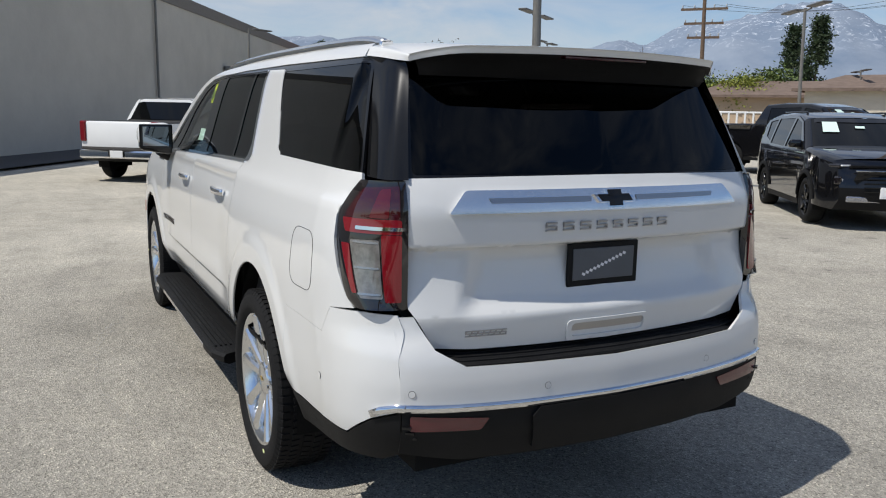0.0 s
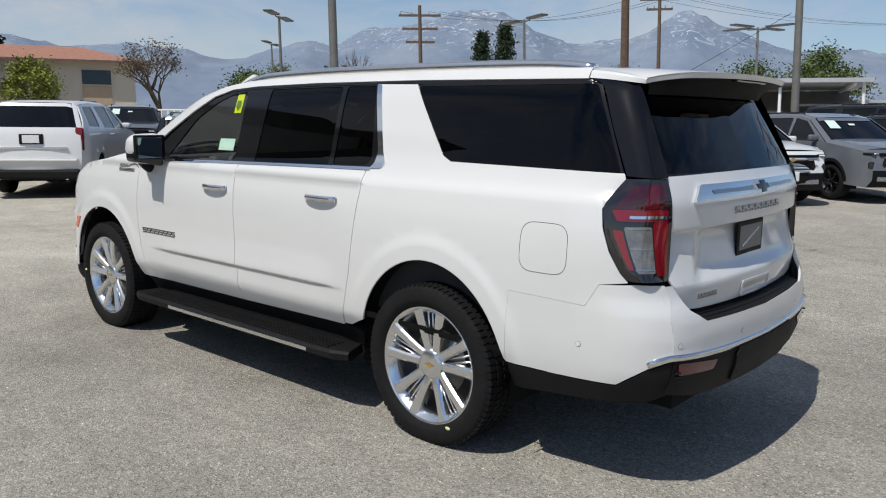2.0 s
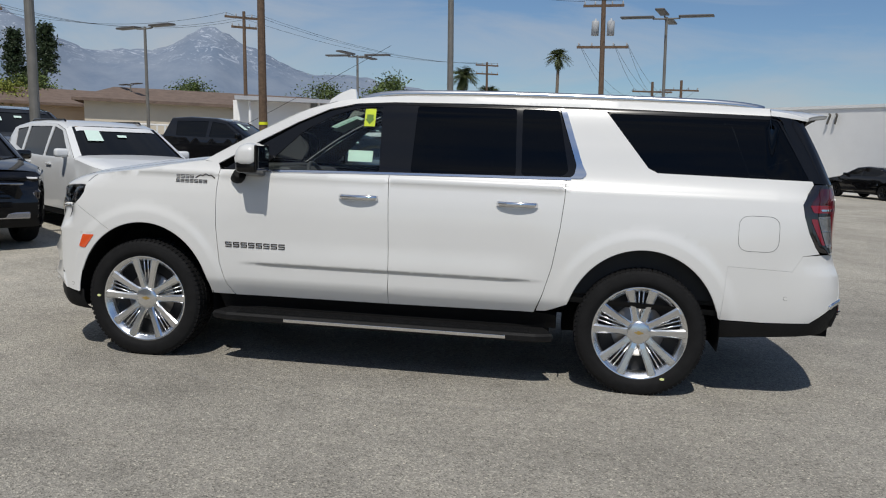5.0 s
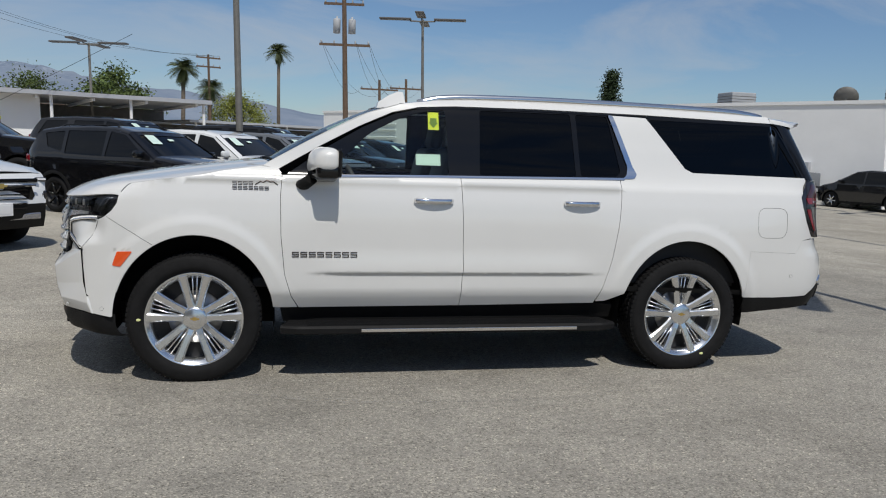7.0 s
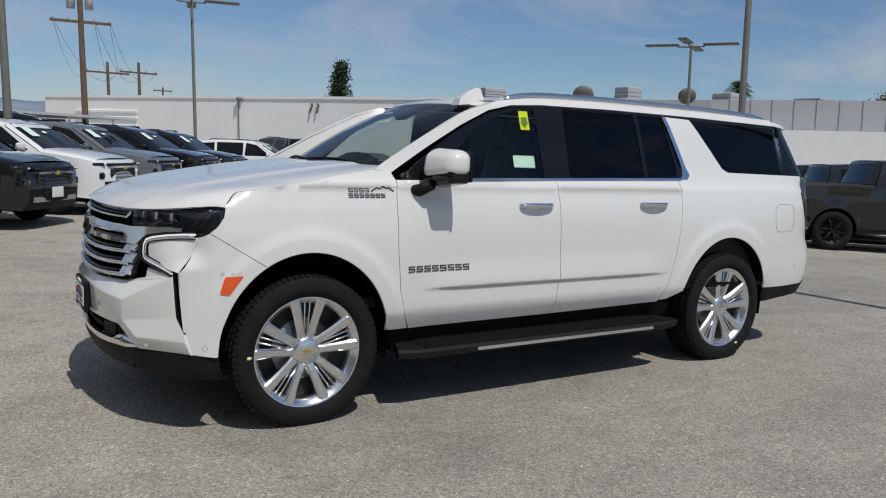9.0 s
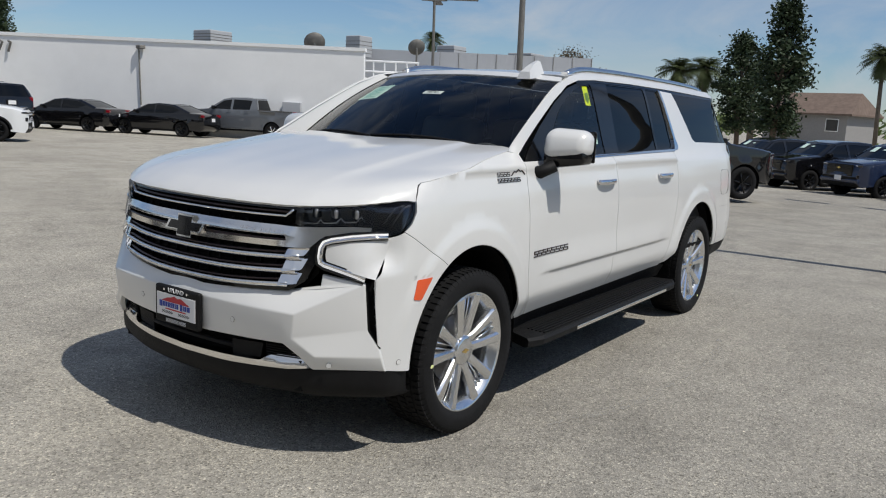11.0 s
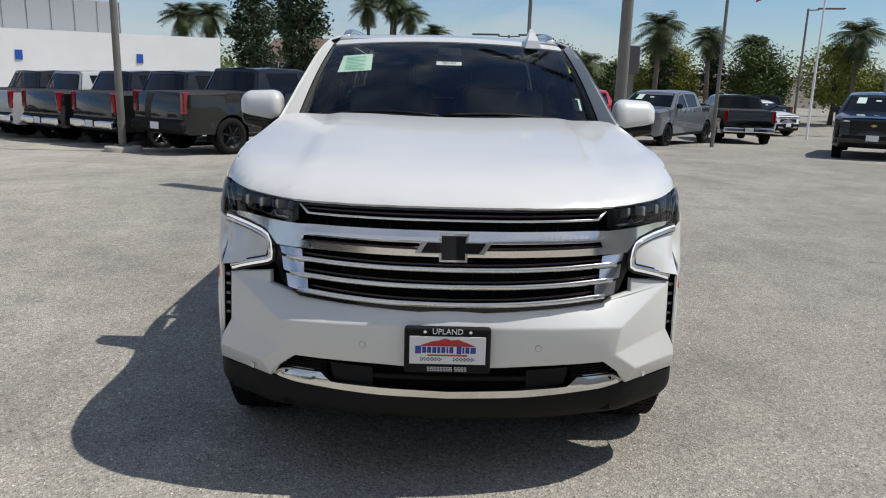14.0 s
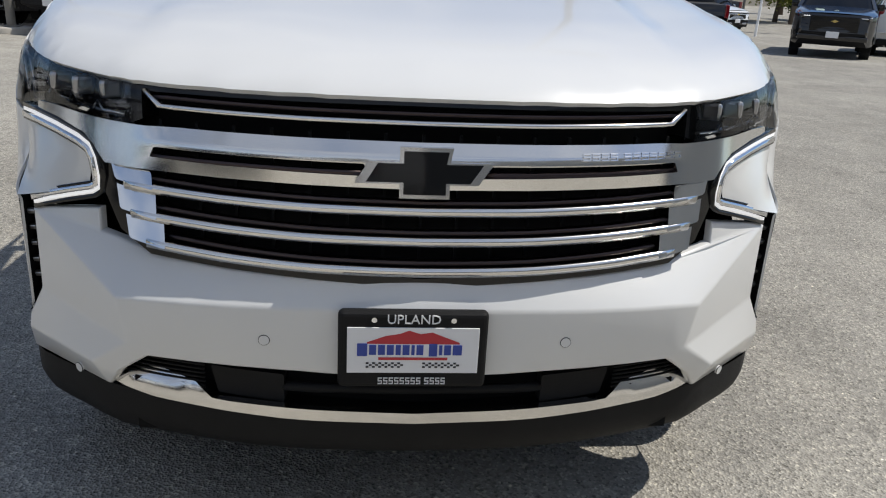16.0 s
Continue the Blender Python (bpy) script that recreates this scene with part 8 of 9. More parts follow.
for z in (3.35, 3.85):
    add_cyl(bm, plumb(*along(wc, wd, -0.6, 0.5), z, 0), plumb(*along(wc, wd, 2.2, 0.5), z, 0), 0.05, n=6)
part("roof_railing", bm, WALL_WHITE, shop)

# open canopy shed with parked cars under it
canopy = thing("canopy_shed", "long low canopy shed with a white end wall", "building")
ca, cb = (12.4, -26.8), (4.2, -29.6)
wall_between(along(ca, cb, -0.25, 0.0), along(ca, cb, 2.75, 0.0), 3.15, 0.3, WALL_WHITE, "end_wall", "", canopy)
wall_between(along(ca, cb, -0.25, 0.3), along(ca, cb, 0.05, 8.0), 3.15, 0.3, WALL_WHITE, "side_wall", "", canopy)
wall_between(along(ca, cb, 2.45, 0.3), along(ca, cb, 2.75, 7.5), 3.10, 0.3, WALL_WHITE, "side_wall", "", canopy)
wall_between(along(ca, cb, -0.4, -0.8), along(ca, cb, 9.2, -0.8), 3.30, 9.0, PARAPET, "roof", "", canopy, z0=3.14)
# darker than the other walls: shade under the roof painted on
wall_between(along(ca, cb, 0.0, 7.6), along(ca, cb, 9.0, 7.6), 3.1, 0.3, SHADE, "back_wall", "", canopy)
for k in range(4):
    p = along(ca, cb, 0.2 + k * 2.9, -0.5)
    bm = bmesh.new()
    add_cyl(bm, plumb(*p, -0.1, 0), plumb(*p, 3.15, 0), 0.06, n=8)
    part("post", bm, WALL_WHITE, canopy)
for k in range(5):
    p2 = along(ca, cb, 0.6 + k * 2.0, 3.6)
    bm = bmesh.new()
    add_box(bm, (p2[0] + LEAN * 3, p2[1], 3.07), (0.10, 8.4, 0.12), Matrix.Rotation(math.atan2(cb[1] - ca[1], cb[0] - ca[0]), 4, "Z"))
    part("rafter", bm, WALL_WHITE, canopy)
for t, z in ((2.0, 2.3), (5.0, 2.1), (7.6, 2.4)):
    p = along(ca, cb, t, 5.0)
    bm = bmesh.new()
    add_box(bm, (p[0], p[1], z), (2.2, 0.3, 0.10), Matrix.Rotation(math.atan2(cb[1] - ca[1], cb[0] - ca[0]), 4, "Z"))
    part("pipe_rack", bm, PARAPET, canopy)
low = thing("low_shed", "low open shed with a thin flat roof and posts", "building")
la, lb = (4.6, -31.5), (-4.5, -36.0)
wall_between(la, lb, 2.55, 5.0, PARAPET, "roof", "", low, z0=2.44)
for k in range(5):
    p = along(la, lb, 0.4 + k * 2.3, 0.3)
    bm = bmesh.new()
    add_cyl(bm, plumb(*p, -0.1, 0), plumb(*p, 2.45, 0), 0.05, n=8)
    part("post", bm, WALL_WHITE, low)
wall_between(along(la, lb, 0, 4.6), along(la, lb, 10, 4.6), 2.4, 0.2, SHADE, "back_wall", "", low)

# houses beyond the fence
def house(name, label, x, y, heading, L, D, H, rise, wall_mat, roof_mat, windows, hip=1.5, over=0.6):
    h = thing(name, label, "house")
    R = Matrix.Translation((x, y, 0)) @ Matrix.Rotation(radians(heading), 4, "Z")

    def fin(bm, nm, material, parent):
        bmesh.ops.transform(bm, matrix=R, verts=bm.verts)
        shear(bm)
        return part(nm, bm, material, parent)
    bm = bmesh.new()
    add_box(bm, (0, 0, H / 2 - 0.5), (L, D, H + 1.0))
    fin(bm, "house_body", wall_mat, h)
    bm = bmesh.new()
    e = [bm.verts.new(v) for v in ((-L / 2 - over, -D / 2 - over, H), (L / 2 + over, -D / 2 - over, H), (L / 2 + over, D / 2 + over, H), (-L / 2 - over, D / 2 + over, H))]
    r = [bm.verts.new(v) for v in ((-L / 2 + hip, 0, H + rise), (L / 2 - hip, 0, H + rise))]
    for f in ((e[0], e[1], r[1], r[0]), (e[2], e[3], r[0], r[1]), (e[1], e[2], r[1]), (e[3], e[0], r[0]), tuple(reversed(e))):
        bm.faces.new(f)
    fin(bm, "roof", roof_mat, h)
    bm = bmesh.new()
    for s in (-1, 1):
        add_box(bm, (0, s * (D / 2 + over), H - 0.06), (L + 2 * over, 0.06, 0.18))
        add_box(bm, (s * (L / 2 + over), 0, H - 0.06), (0.06, D + 2 * over, 0.18))
    fin(bm, "eave_board", ROOF_BROWN, h)
    for u, z, w, hh in windows:
        bm = bmesh.new()
        add_box(bm, (u, -D / 2 - 0.02, z), (w + 0.16, 0.08, hh + 0.16))
        fr = fin(bm, "window", wall_mat if w > 2 else WALL_WHITE, h)
        bm = bmesh.new()
        add_box(bm, (u, -D / 2 - 0.065, z), (w, 0.03, hh))
        fin(bm, "pane", WINDOW, fr)
    return h
th = house("tiled_house", "cream two-storey building with a low red tiled roof", 64.25, -23.0, -116, 16, 9, 5.9, 1.35, CREAM, ROOF_TILE, [(5.2, 4.65, 2.1, 1.1)], hip=4.0, over=0.9)
bm = bmesh.new()
add_box(bm, (5.2, -4.54, 3.25), (2.1, 0.10, 1.45))
bmesh.ops.transform(bm, matrix=Matrix.Translation((64.25, -23.0, 0)) @ Matrix.Rotation(radians(-116), 4, "Z"), verts=bm.verts)
shear(bm)
part("shutter", bm, TAN, th, "tan panel below the window")
house("tan_house", "tan stucco house with a brown shingle roof", 34.5, -50.0, 37, 17, 9, 3.4, 1.2, TAN, ROOF_BROWN, [(-4.5, 2.2, 1.1, 0.8), (1.0, 2.2, 1.1, 0.8), (5.0, 2.2, 1.1, 0.8)])
house("cream_house", "cream stucco apartment house with a brown roof", 23.0, -47.0, 27, 16, 8, 3.6, 1.0, CREAM, ROOF_BROWN, [(-5.0, 2.3, 1.2, 1.0), (-1.5, 2.3, 1.2, 1.0)])
house("gabled_house", "brown shingled building with small awnings", -95.0, -15.5, 80, 9, 9, 3.4, 2.4, mat("grey_siding", (0.28, 0.27, 0.26), 0.85, vary=0.08), ROOF_BROWN, [(-3, 2.2, 1.2, 1.2), (3, 2.2, 1.2, 1.2)], hip=0.3)
house("distant_shop", "pale grey flat shop far behind the lot", -66.5, 5.0, -85, 10, 8, 3.7, 0.25, mat("pale_siding", (0.36, 0.33, 0.30), 0.85, vary=0.08), ROOF_BROWN, [(-3.5, 2.2, 1.6, 1.0), (0, 2.2, 1.6, 1.0), (3.5, 2.2, 1.6, 1.0)], hip=0.4)
house("roadside_store", "low pale store with a flat roof beyond the trees", -88.0, 40.0, -68, 30, 8, 2.6, 0.3, CREAM, PARAPET, [(-8, 1.4, 3.0, 1.2), (0, 1.4, 3.0, 1.2), (8, 1.4, 3.0, 1.2)], hip=0.4)

# white picket fence at the back
FENCE = mat("white_metal_fence", (0.72, 0.72, 0.70), 0.6, vary=0.04)
fence = thing("fence", "white metal picket fence along the lot's back", "fence")
fa, fb = (52.0, -14.0), (16.0, -37.0)
n = 105
Lf = (Vector(fb) - Vector(fa)).length
picket = None
for k in range(n):
    p = along(fa, fb, Lf * k / (n - 1))
    if picket is None:
        bm = bmesh.new()
        add_box(bm, (0, 0, 0.85), (0.10, 0.05, 1.75), bevel=0.012, segs=1)
        picket = part("picket", bm, FENCE, fence)
        ob = picket
    else:
        ob = new("picket", picket.data)
        ob.parent = fence
    ob.matrix_local = pose(p[0] + 0.02, p[1], 0.3, 0, 0, 33)
for z in (0.75, 1.75):
    bm = bmesh.new()
    add_cyl(bm, plumb(*fa, z, 0.3), plumb(*fb, z, 0.3), 0.05, n=6)
    part("rail", bm, FENCE, fence)
wall_between(along(fa, fb, 0, 0.5), along(fa, fb, Lf, 0.5), 1.15, 0.2, CONCRETE, "fence_wall", "low concrete wall behind the white fence", category="wall")


# light poles
HEAD = mat("lamp_head", (0.13, 0.125, 0.12), 0.5, 0.4, vary=0.1)
def light_pole(x, y, h, arms, r=0.075, turn=0.0, base=False, span=1.25, label="steel light pole with flat lamp heads"):
    lp = thing("light_pole", label, "light pole", "light poles of the lot")
    a, b = plumb(x, y, -0.1), plumb(x, y, h)
    bm = bmesh.new()
    add_cyl(bm, a, b, r, r * 0.72, 14)
    part("pole", bm, STEEL, lp)
    for k in range(arms):
        t = radians(turn) + k * 2 * math.pi / arms
        d = Vector((math.cos(t), math.sin(t), 0.04))
        bm = bmesh.new()
        add_cyl(bm, b - Vector((0, 0, 0.08)), b - Vector((0, 0, 0.08)) + d * 0.5, 0.03, n=6)
        arm = part("arm", bm, STEEL, lp)
        bm = bmesh.new()
        add_box(bm, b + d * (0.45 + span / 2) - Vector((0, 0, 0.04)), (span, 0.34, 0.07), Matrix.Rotation(t, 4, "Z"), bevel=0.02, segs=1)
        part("lamp_head", bm, HEAD, arm)
    if base:
        bm = bmesh.new()
        add_lathe(bm, [(-0.05, 0.40), (0.10, 0.40), (0.125, 0.375), (0.125, 0.0)], 24, "Z", (x, y, ground_z(x, y)))
        part("footing", bm, CONCRETE, lp, "round concrete footing")
        bm = bmesh.new()
        add_box(bm, (x, y, ground_z(x, y) + 0.137), (0.30, 0.30, 0.02))
        for sx in (-1, 1):
            for sy in (-1, 1):
                add_cyl(bm, (x + sx * 0.11, y + sy * 0.11, ground_z(x, y) + 0.14), (x + sx * 0.11, y + sy * 0.11, ground_z(x, y) + 0.18), 0.018, n=6)
        part("base_plate", bm, STEEL, lp)
    return lp


light_pole(-5.6, 2.47, 8.0, 2, 0.085, 60, True, label="tall grey light pole on a round concrete footing")
light_pole(-12.2, -6.95, 8.0, 2, 0.085, 60, True, label="tall grey light pole beside parked trucks")
light_pole(8.26, -7.11, 8.5, 2, 0.095, 30, True)
light_pole(1.93, -15.69, 8.5, 2, 0.095, 30, True)
light_pole(21.7, -16.0, 5.4, 2, 0.07, -52)
light_pole(36.5, -26.6, 5.9, 2, 0.07, -52)
light_pole(14.5, -22.4, 5.3, 2, 0.07, -28)
light_pole(8.65, -31.34, 5.4, 4, 0.07, -15)
light_pole(-4.85, -25.3, 6.6, 4, 0.07, -15)
light_pole(-20.9, -16.0, 6.2, 4, 0.07, 30)
light_pole(40.5, -9.2, 6.1, 1, 0.07, -60)
light_pole(46.0, -13.0, 4.6, 1, 0.06, -60)
light_pole(-18.9, 2.67, 4.9, 2, 0.07, 75)
light_pole(-32.0, 3.25, 4.3, 2, 0.06, 75)
light_pole(-36.0, 18.6, 6.2, 1, 0.07, 75)
light_pole(-21.6, 9.42, 5.1, 1, 0.07, 20)
light_pole(-34.0, 22.0, 7.5, 2, 0.07, 75)
light_pole(27.0, -43.0, 4.5, 2, 0.06, -40)


# wooden utility poles with crossarms and wires
TIPS = {}
def utility_pole(key, x, y, h, arms, r=0.15, turn=60.0, cans=0, bands=False):
    up = thing("utility_pole", "weathered wooden utility pole with crossarms", "utility pole", "utility poles")
    bm = bmesh.new()
    add_cyl(bm, plumb(x, y, -0.2), plumb(x, y, h), r, r * 0.7, 12)
    part("pole", bm, WOOD, up)
    d = Vector((math.cos(radians(turn)), math.sin(radians(turn)), 0))
    TIPS[key] = []
    for z, half in arms:
        c = plumb(x, y, z)
        bm = bmesh.new()
        add_box(bm, c + Vector((0, 0, 0)), (half * 2, 0.11, 0.13), Matrix.Rotation(radians(turn), 4, "Z"))
        arm = part("crossarm", bm, WOOD, up)
        for s in (-1, -0.45, 0.45, 1):
            p = c + d * half * s * 0.93
            bm = bmesh.new()
            add_lathe(bm, [(0.06, 0.02), (0.10, 0.05), (0.14, 0.03), (0.18, 0.05), (0.24, 0.02)], 8, "Z", p)
            part("insulator", bm, PORCELAIN, arm)
            TIPS[key].append(p + Vector((0, 0, 0.24)))
    for k in range(cans):
        c = plumb(x, y, h - 1.5) + d * (0.42 if k % 2 else -0.42)
        bm = bmesh.new()
        add_lathe(bm, [(-0.38, 0.0), (-0.38, 0.20), (0.34, 0.20), (0.40, 0.16), (0.40, 0.05), (0.52, 0.05), (0.52, 0.0)], 16, "Z", c)
        part("transformer", bm, PORCELAIN, up, "grey transformer can")
    if bands:
        for z in (1.55, 1.85):
            bm = bmesh.new()
            add_cyl(bm, plumb(x, y, z - 0.05), plumb(x, y, z + 0.05), r * 1.03, n=12)
            part("band", bm, YELLOW, up)


def wire(a, b, sag=0.5, r=0.009):
    """A hanging cable between two points."""
    a, b = Vector(a), Vector(b)
    bm = bmesh.new()
    add_tube(bm, [a.lerp(b, t) - Vector((0, 0, sag * 4 * t * (1 - t))) for t in np.linspace(0, 1, 13)], r, 4)
    tagged(part("cable", bm, WIRE), "thin black overhead cable", "cable", "overhead cables")


utility_pole("a", 30.0, -33.0, 8.3, [(7.7, 1.3), (6.9, 1.1), (6.1, 0.9)], 0.15, 40)
utility_pole("b", 9.54, -21.43, 10.0, [(9.1, 1.3)], 0.16, 30, bands=True)
utility_pole("c", 19.3, -43.5, 9.3, [(8.9, 1.2), (8.3, 0.8)], 0.14, 30)
utility_pole("d", -3.1, -39.1, 9.6, [(7.1, 1.4), (9.3, 1.1)], 0.17, -10, cans=2)
utility_pole("e", 6.3, -70.5, 9.3, [(9.0, 1.1), (8.2, 1.1)], 0.14, 20)
utility_pole("f", -8.2, -62.0, 7.4, [(6.6, 1.6)], 0.15, 0)
utility_pole("g", -10.5, -62.0, 7.6, [(6.8, 1.4)], 0.15, 0)
utility_pole("h", -20.0, -95.0, 8.0, [(7.6, 1.1), (6.9, 1.1)], 0.15, 0)
for i in (0, 1, 3):
    wire(TIPS["d"][i], TIPS["f"][i], 1.6)
    wire(TIPS["d"][i], TIPS["g"][i], 1.9)
    wire(TIPS["a"][i], TIPS["c"][i], 1.0)
    wire(TIPS["c"][i], TIPS["e"][i], 0.9)
    wire(TIPS["b"][i], TIPS["d"][i + 4], 0.8)
wire(plumb(6.5, -29, 5.6), plumb(12.5, -24, 1.2), 0.05)
# blue dealer sign and a dark board
bs = thing("blue_sign_board", "blue sign board with a pale emblem on posts", "sign")
bm = bmesh.new()
add_box(bm, (-38.0, 0.1, 2.05), (0.2, 1.05, 1.40), bevel=0.03)
part("board", bm, mat("sign_blue", (0.02, 0.20, 0.50), 0.4), bs)
bm = bmesh.new()
bm.faces.new([bm.verts.new((-37.88, 0.1 + y, 2.25 + z)) for y, z in cross_badge(0.13, 0.34)])
part("emblem", bm, YELLOW, bs)
bm = bmesh.new()
for k in range(9):
    add_box(bm, (-37.88, -0.30 + k * 0.10, 1.62), (0.02, 0.07, 0.12))
part("print", bm, WHITE, bs)
bm = bmesh.new()
add_box(bm, (-38.0, 0.1, 0.4), (0.12, 0.6, 2.2))
part("foot", bm, STEEL, bs)
db = thing("pylon_sign", "dark upright sign board seen from behind", "sign")
bm = bmesh.new()
add_box(bm, (-38.3, 10.4, 2.8), (0.3, 1.0, 1.5), bevel=0.05)
part("board", bm, HEAD, db)
bm = bmesh.new()
add_box(bm, (-38.3, 10.4, 0.7), (0.2, 0.5, 3.0))
part("leg", bm, STEEL, db)
# road cone by the row, drain grate and footing slab
cone = thing("traffic_cone", "tall orange and white traffic delineator", "cone")
bm = bmesh.new()
add_lathe(bm, [(0.0, 0.18), (0.03, 0.18), (0.04, 0.07), (1.0, 0.045), (1.04, 0.0)], 12, "Z", (9.6, -18.2, ground_z(9.6, -18.2)))
part("post", bm, mat("orange_plastic", (0.6, 0.08, 0.02), 0.5), cone)
bm = bmesh.new()
for z in (0.62, 0.82):
    add_lathe(bm, [(z, 0.060), (z + 0.09, 0.058)], 12, "Z", (9.6, -18.2, ground_z(9.6, -18.2)))
part("band", bm, WHITE, cone)
slab = bmesh.new()
add_box(slab, (-9.1, 3.6, ground_z(-9.1, 3.6) + 0.003), (1.5, 0.7, 0.02), Matrix.Rotation(0.35, 4, "Z"))
tagged(part("pavement_patch", slab, CONCRETE), "pale concrete patch set in the asphalt", "pavement", kind="structure")

# flagpole with a hanging striped flag
fpole = thing("flagpole", "tall white flagpole with a red and white striped flag", "flagpole")
fx, fy = -30.7, 16.9
bm = bmesh.new()
add_cyl(bm, plumb(fx, fy, -0.2), plumb(fx, fy, 9.0), 0.06, 0.035, 10)
part("pole", bm, WALL_WHITE, fpole)
for k in range(7):
    bm = bmesh.new()
    rows = []
    for i in range(9):
        t = i / 8
        c = plumb(fx, fy, 7.7 - 0.7 * t * t) + Vector((0.14 * math.sin(t * 8), -3.1 * t, 0))
        rows.append([bm.verts.new(c - Vector((0, 0, 0.16 * k))), bm.verts.new(c - Vector((0, 0, 0.16 * k + 0.16)))])
    for a, b in zip(rows, rows[1:]):
        bm.faces.new((a[0], a[1], b[1], b[0])).smooth = True
    part("flag_stripe", bm, WALL_WHITE if k % 2 else mat("flag_red", (0.42, 0.03, 0.04), 0.7) if "flag_red" not in bpy.data.materials else bpy.data.materials["flag_red"], fpole)

# ---- trees and mountains ----
BARK = mat("tree_bark", (0.10, 0.075, 0.055), 0.9, vary=0.3, vary_scale=8, bump=0.6, bump_scale=20)
PALM_BARK = mat("palm_bark", (0.14, 0.115, 0.09), 0.95, vary=0.3, vary_scale=6, bump=0.8, bump_scale=14)


def leaf_mat(name, c):
    m = mat(name, c, 0.6, spec=0.3, vary=0.45, vary_scale=0.9)
    return m


LEAF = leaf_mat("green_leaf", (0.085, 0.120, 0.032))
LEAF_YELLOW = leaf_mat("fresh_leaf", (0.21, 0.23, 0.04))
LEAF_DARK = leaf_mat("dark_needle", (0.030, 0.048, 0.020))
LEAF_PALM = leaf_mat("palm_leaf", (0.075, 0.095, 0.035))
LEAF_DRY = leaf_mat("dry_twig", (0.13, 0.10, 0.06))


def add_leaf(bm, p, size, rng):
    a, b = rng.uniform(0, 6.28), rng.uniform(-0.9, 0.9)
    u = Vector((math.cos(a) * math.cos(b), math.sin(a) * math.cos(b), math.sin(b))) * size
    w = u.cross(Vector((rng.uniform(-1, 1), rng.uniform(-1, 1), rng.uniform(-1, 1)))).normalized() * size * 0.55
    bm.faces.new([bm.verts.new(q) for q in (p - u, p + w * 0.9, p + u, p - w)])


def crown_clumps(rng, h0, h1, rad, n, shape):
    out = []
    for _ in range(n):
        t = rng.random()
        z = h0 + (h1 - h0) * t
        if shape == "cone":
            R = rad * (1 - t) ** 0.8 + 0.25
        elif shape == "column":
            R = rad * (0.55 + 0.45 * math.sin(math.pi * min(1, t * 1.1))) * (1 - 0.6 * t ** 3)
        else:
            R = rad * math.sqrt(max(0.05, 1 - (2 * t - 0.9) ** 2))
        a, r = rng.uniform(0, 6.28), R * math.sqrt(rng.uniform(0.15, 1))
        out.append(Vector((math.cos(a) * r, math.sin(a) * r, z)))
    return out


TREES = {}


def tree(name, label, x, y, h, rad, leaf, seed, shape="round", clumps=70, leaves=115, size=0.100, trunk=0.35, base=0.28, z0=None, group="trees round the lot"):
    z0 = ground_z(x, y) if z0 is None else z0
    key = (name, h, rad, leaf.name, seed, shape)
    m = pose(x, y, z0, 0, math.degrees(LEAN), random.Random(seed * 7 + int(x * 10)).uniform(0, 360))
    if key in TREES:
        return tagged(copy_thing(TREES[key], m), label, "tree", group)
    rng = random.Random(seed)
    t = thing(name, label, "tree", group)
    TREES[key] = t
    bm = bmesh.new()
    cs = crown_clumps(rng, h * base, h, rad, clumps, shape)
    tr = h * (0.55 if shape == "round" else 0.95)
    add_tube(bm, [(0, 0, -0.3), (0.05, 0.02, tr * 0.4), (-0.03, 0.05, tr)], [trunk * 0.5, trunk * 0.36, trunk * 0.12], 8, up=(1, 0, 0))
    for c in cs[:18]:
        st = Vector((0, 0, max(h * base * 0.8, min(tr, c.z) * 0.75)))
        add_tube(bm, [st, st.lerp(c, 0.5) + Vector((0, 0, 0.1)), c], [trunk * 0.12, trunk * 0.08, 0.015], 5, up=(0.3, 0.2, 1))
    part("trunk", bm, BARK, t)
    bm = bmesh.new()
    for c in cs:
        R = rad * rng.uniform(0.22, 0.40)
        for _ in range(leaves):
            d = Vector((rng.gauss(0, 1), rng.gauss(0, 1), rng.gauss(0, 0.8))) * R * 0.55
            add_leaf(bm, c + d, size * rng.uniform(0.6, 1.3), rng)
    part("crown", bm, leaf, t)
    t.matrix_world = m
    return t


def bare_tree(label, x, y, h, rad, seed, leaf=None):
    rng = random.Random(seed)
    t = thing("bare_tree", label, "tree", "trees round the lot")
    bm = bmesh.new()
    ends = []
    spread = max(1.0, 1.7 * rad / h)

    def grow(p, d, L, r, depth):
        q = p + d * L
        add_tube(bm, [p, p.lerp(q, 0.5) + Vector((rng.uniform(-1, 1), rng.uniform(-1, 1), 0)) * L * 0.06, q], [r, r * 0.8, r * 0.62], 5 if depth < 3 else 3, up=(0.31, 0.2, 1), caps=False)
        if depth == 5:
            ends.append(q)
            return
        for _ in range(3 if depth else 4):
            nd = (d + Vector((spread * rng.uniform(-1, 1), spread * rng.uniform(-1, 1), rng.uniform(-0.25, 0.7))) * 0.62).normalized()
            grow(q, nd, L * rng.uniform(0.62, 0.84), r * 0.58, depth + 1)
    grow(Vector((0, 0, -0.3)), Vector((0, 0, 1)), h * 0.27, h * 0.028, 0)
    part("trunk", bm, BARK, t, "bare grey branches")
    if leaf:
        bm = bmesh.new()
        for e in ends:
            for _ in range(3):
                add_leaf(bm, e + Vector((rng.gauss(0, 0.2), rng.gauss(0, 0.2), rng.gauss(0, 0.2))), 0.10, rng)
        part("crown", bm, leaf, t)
    t.matrix_world = pose(x, y, ground_z(x, y), 0, math.degrees(LEAN), 0)


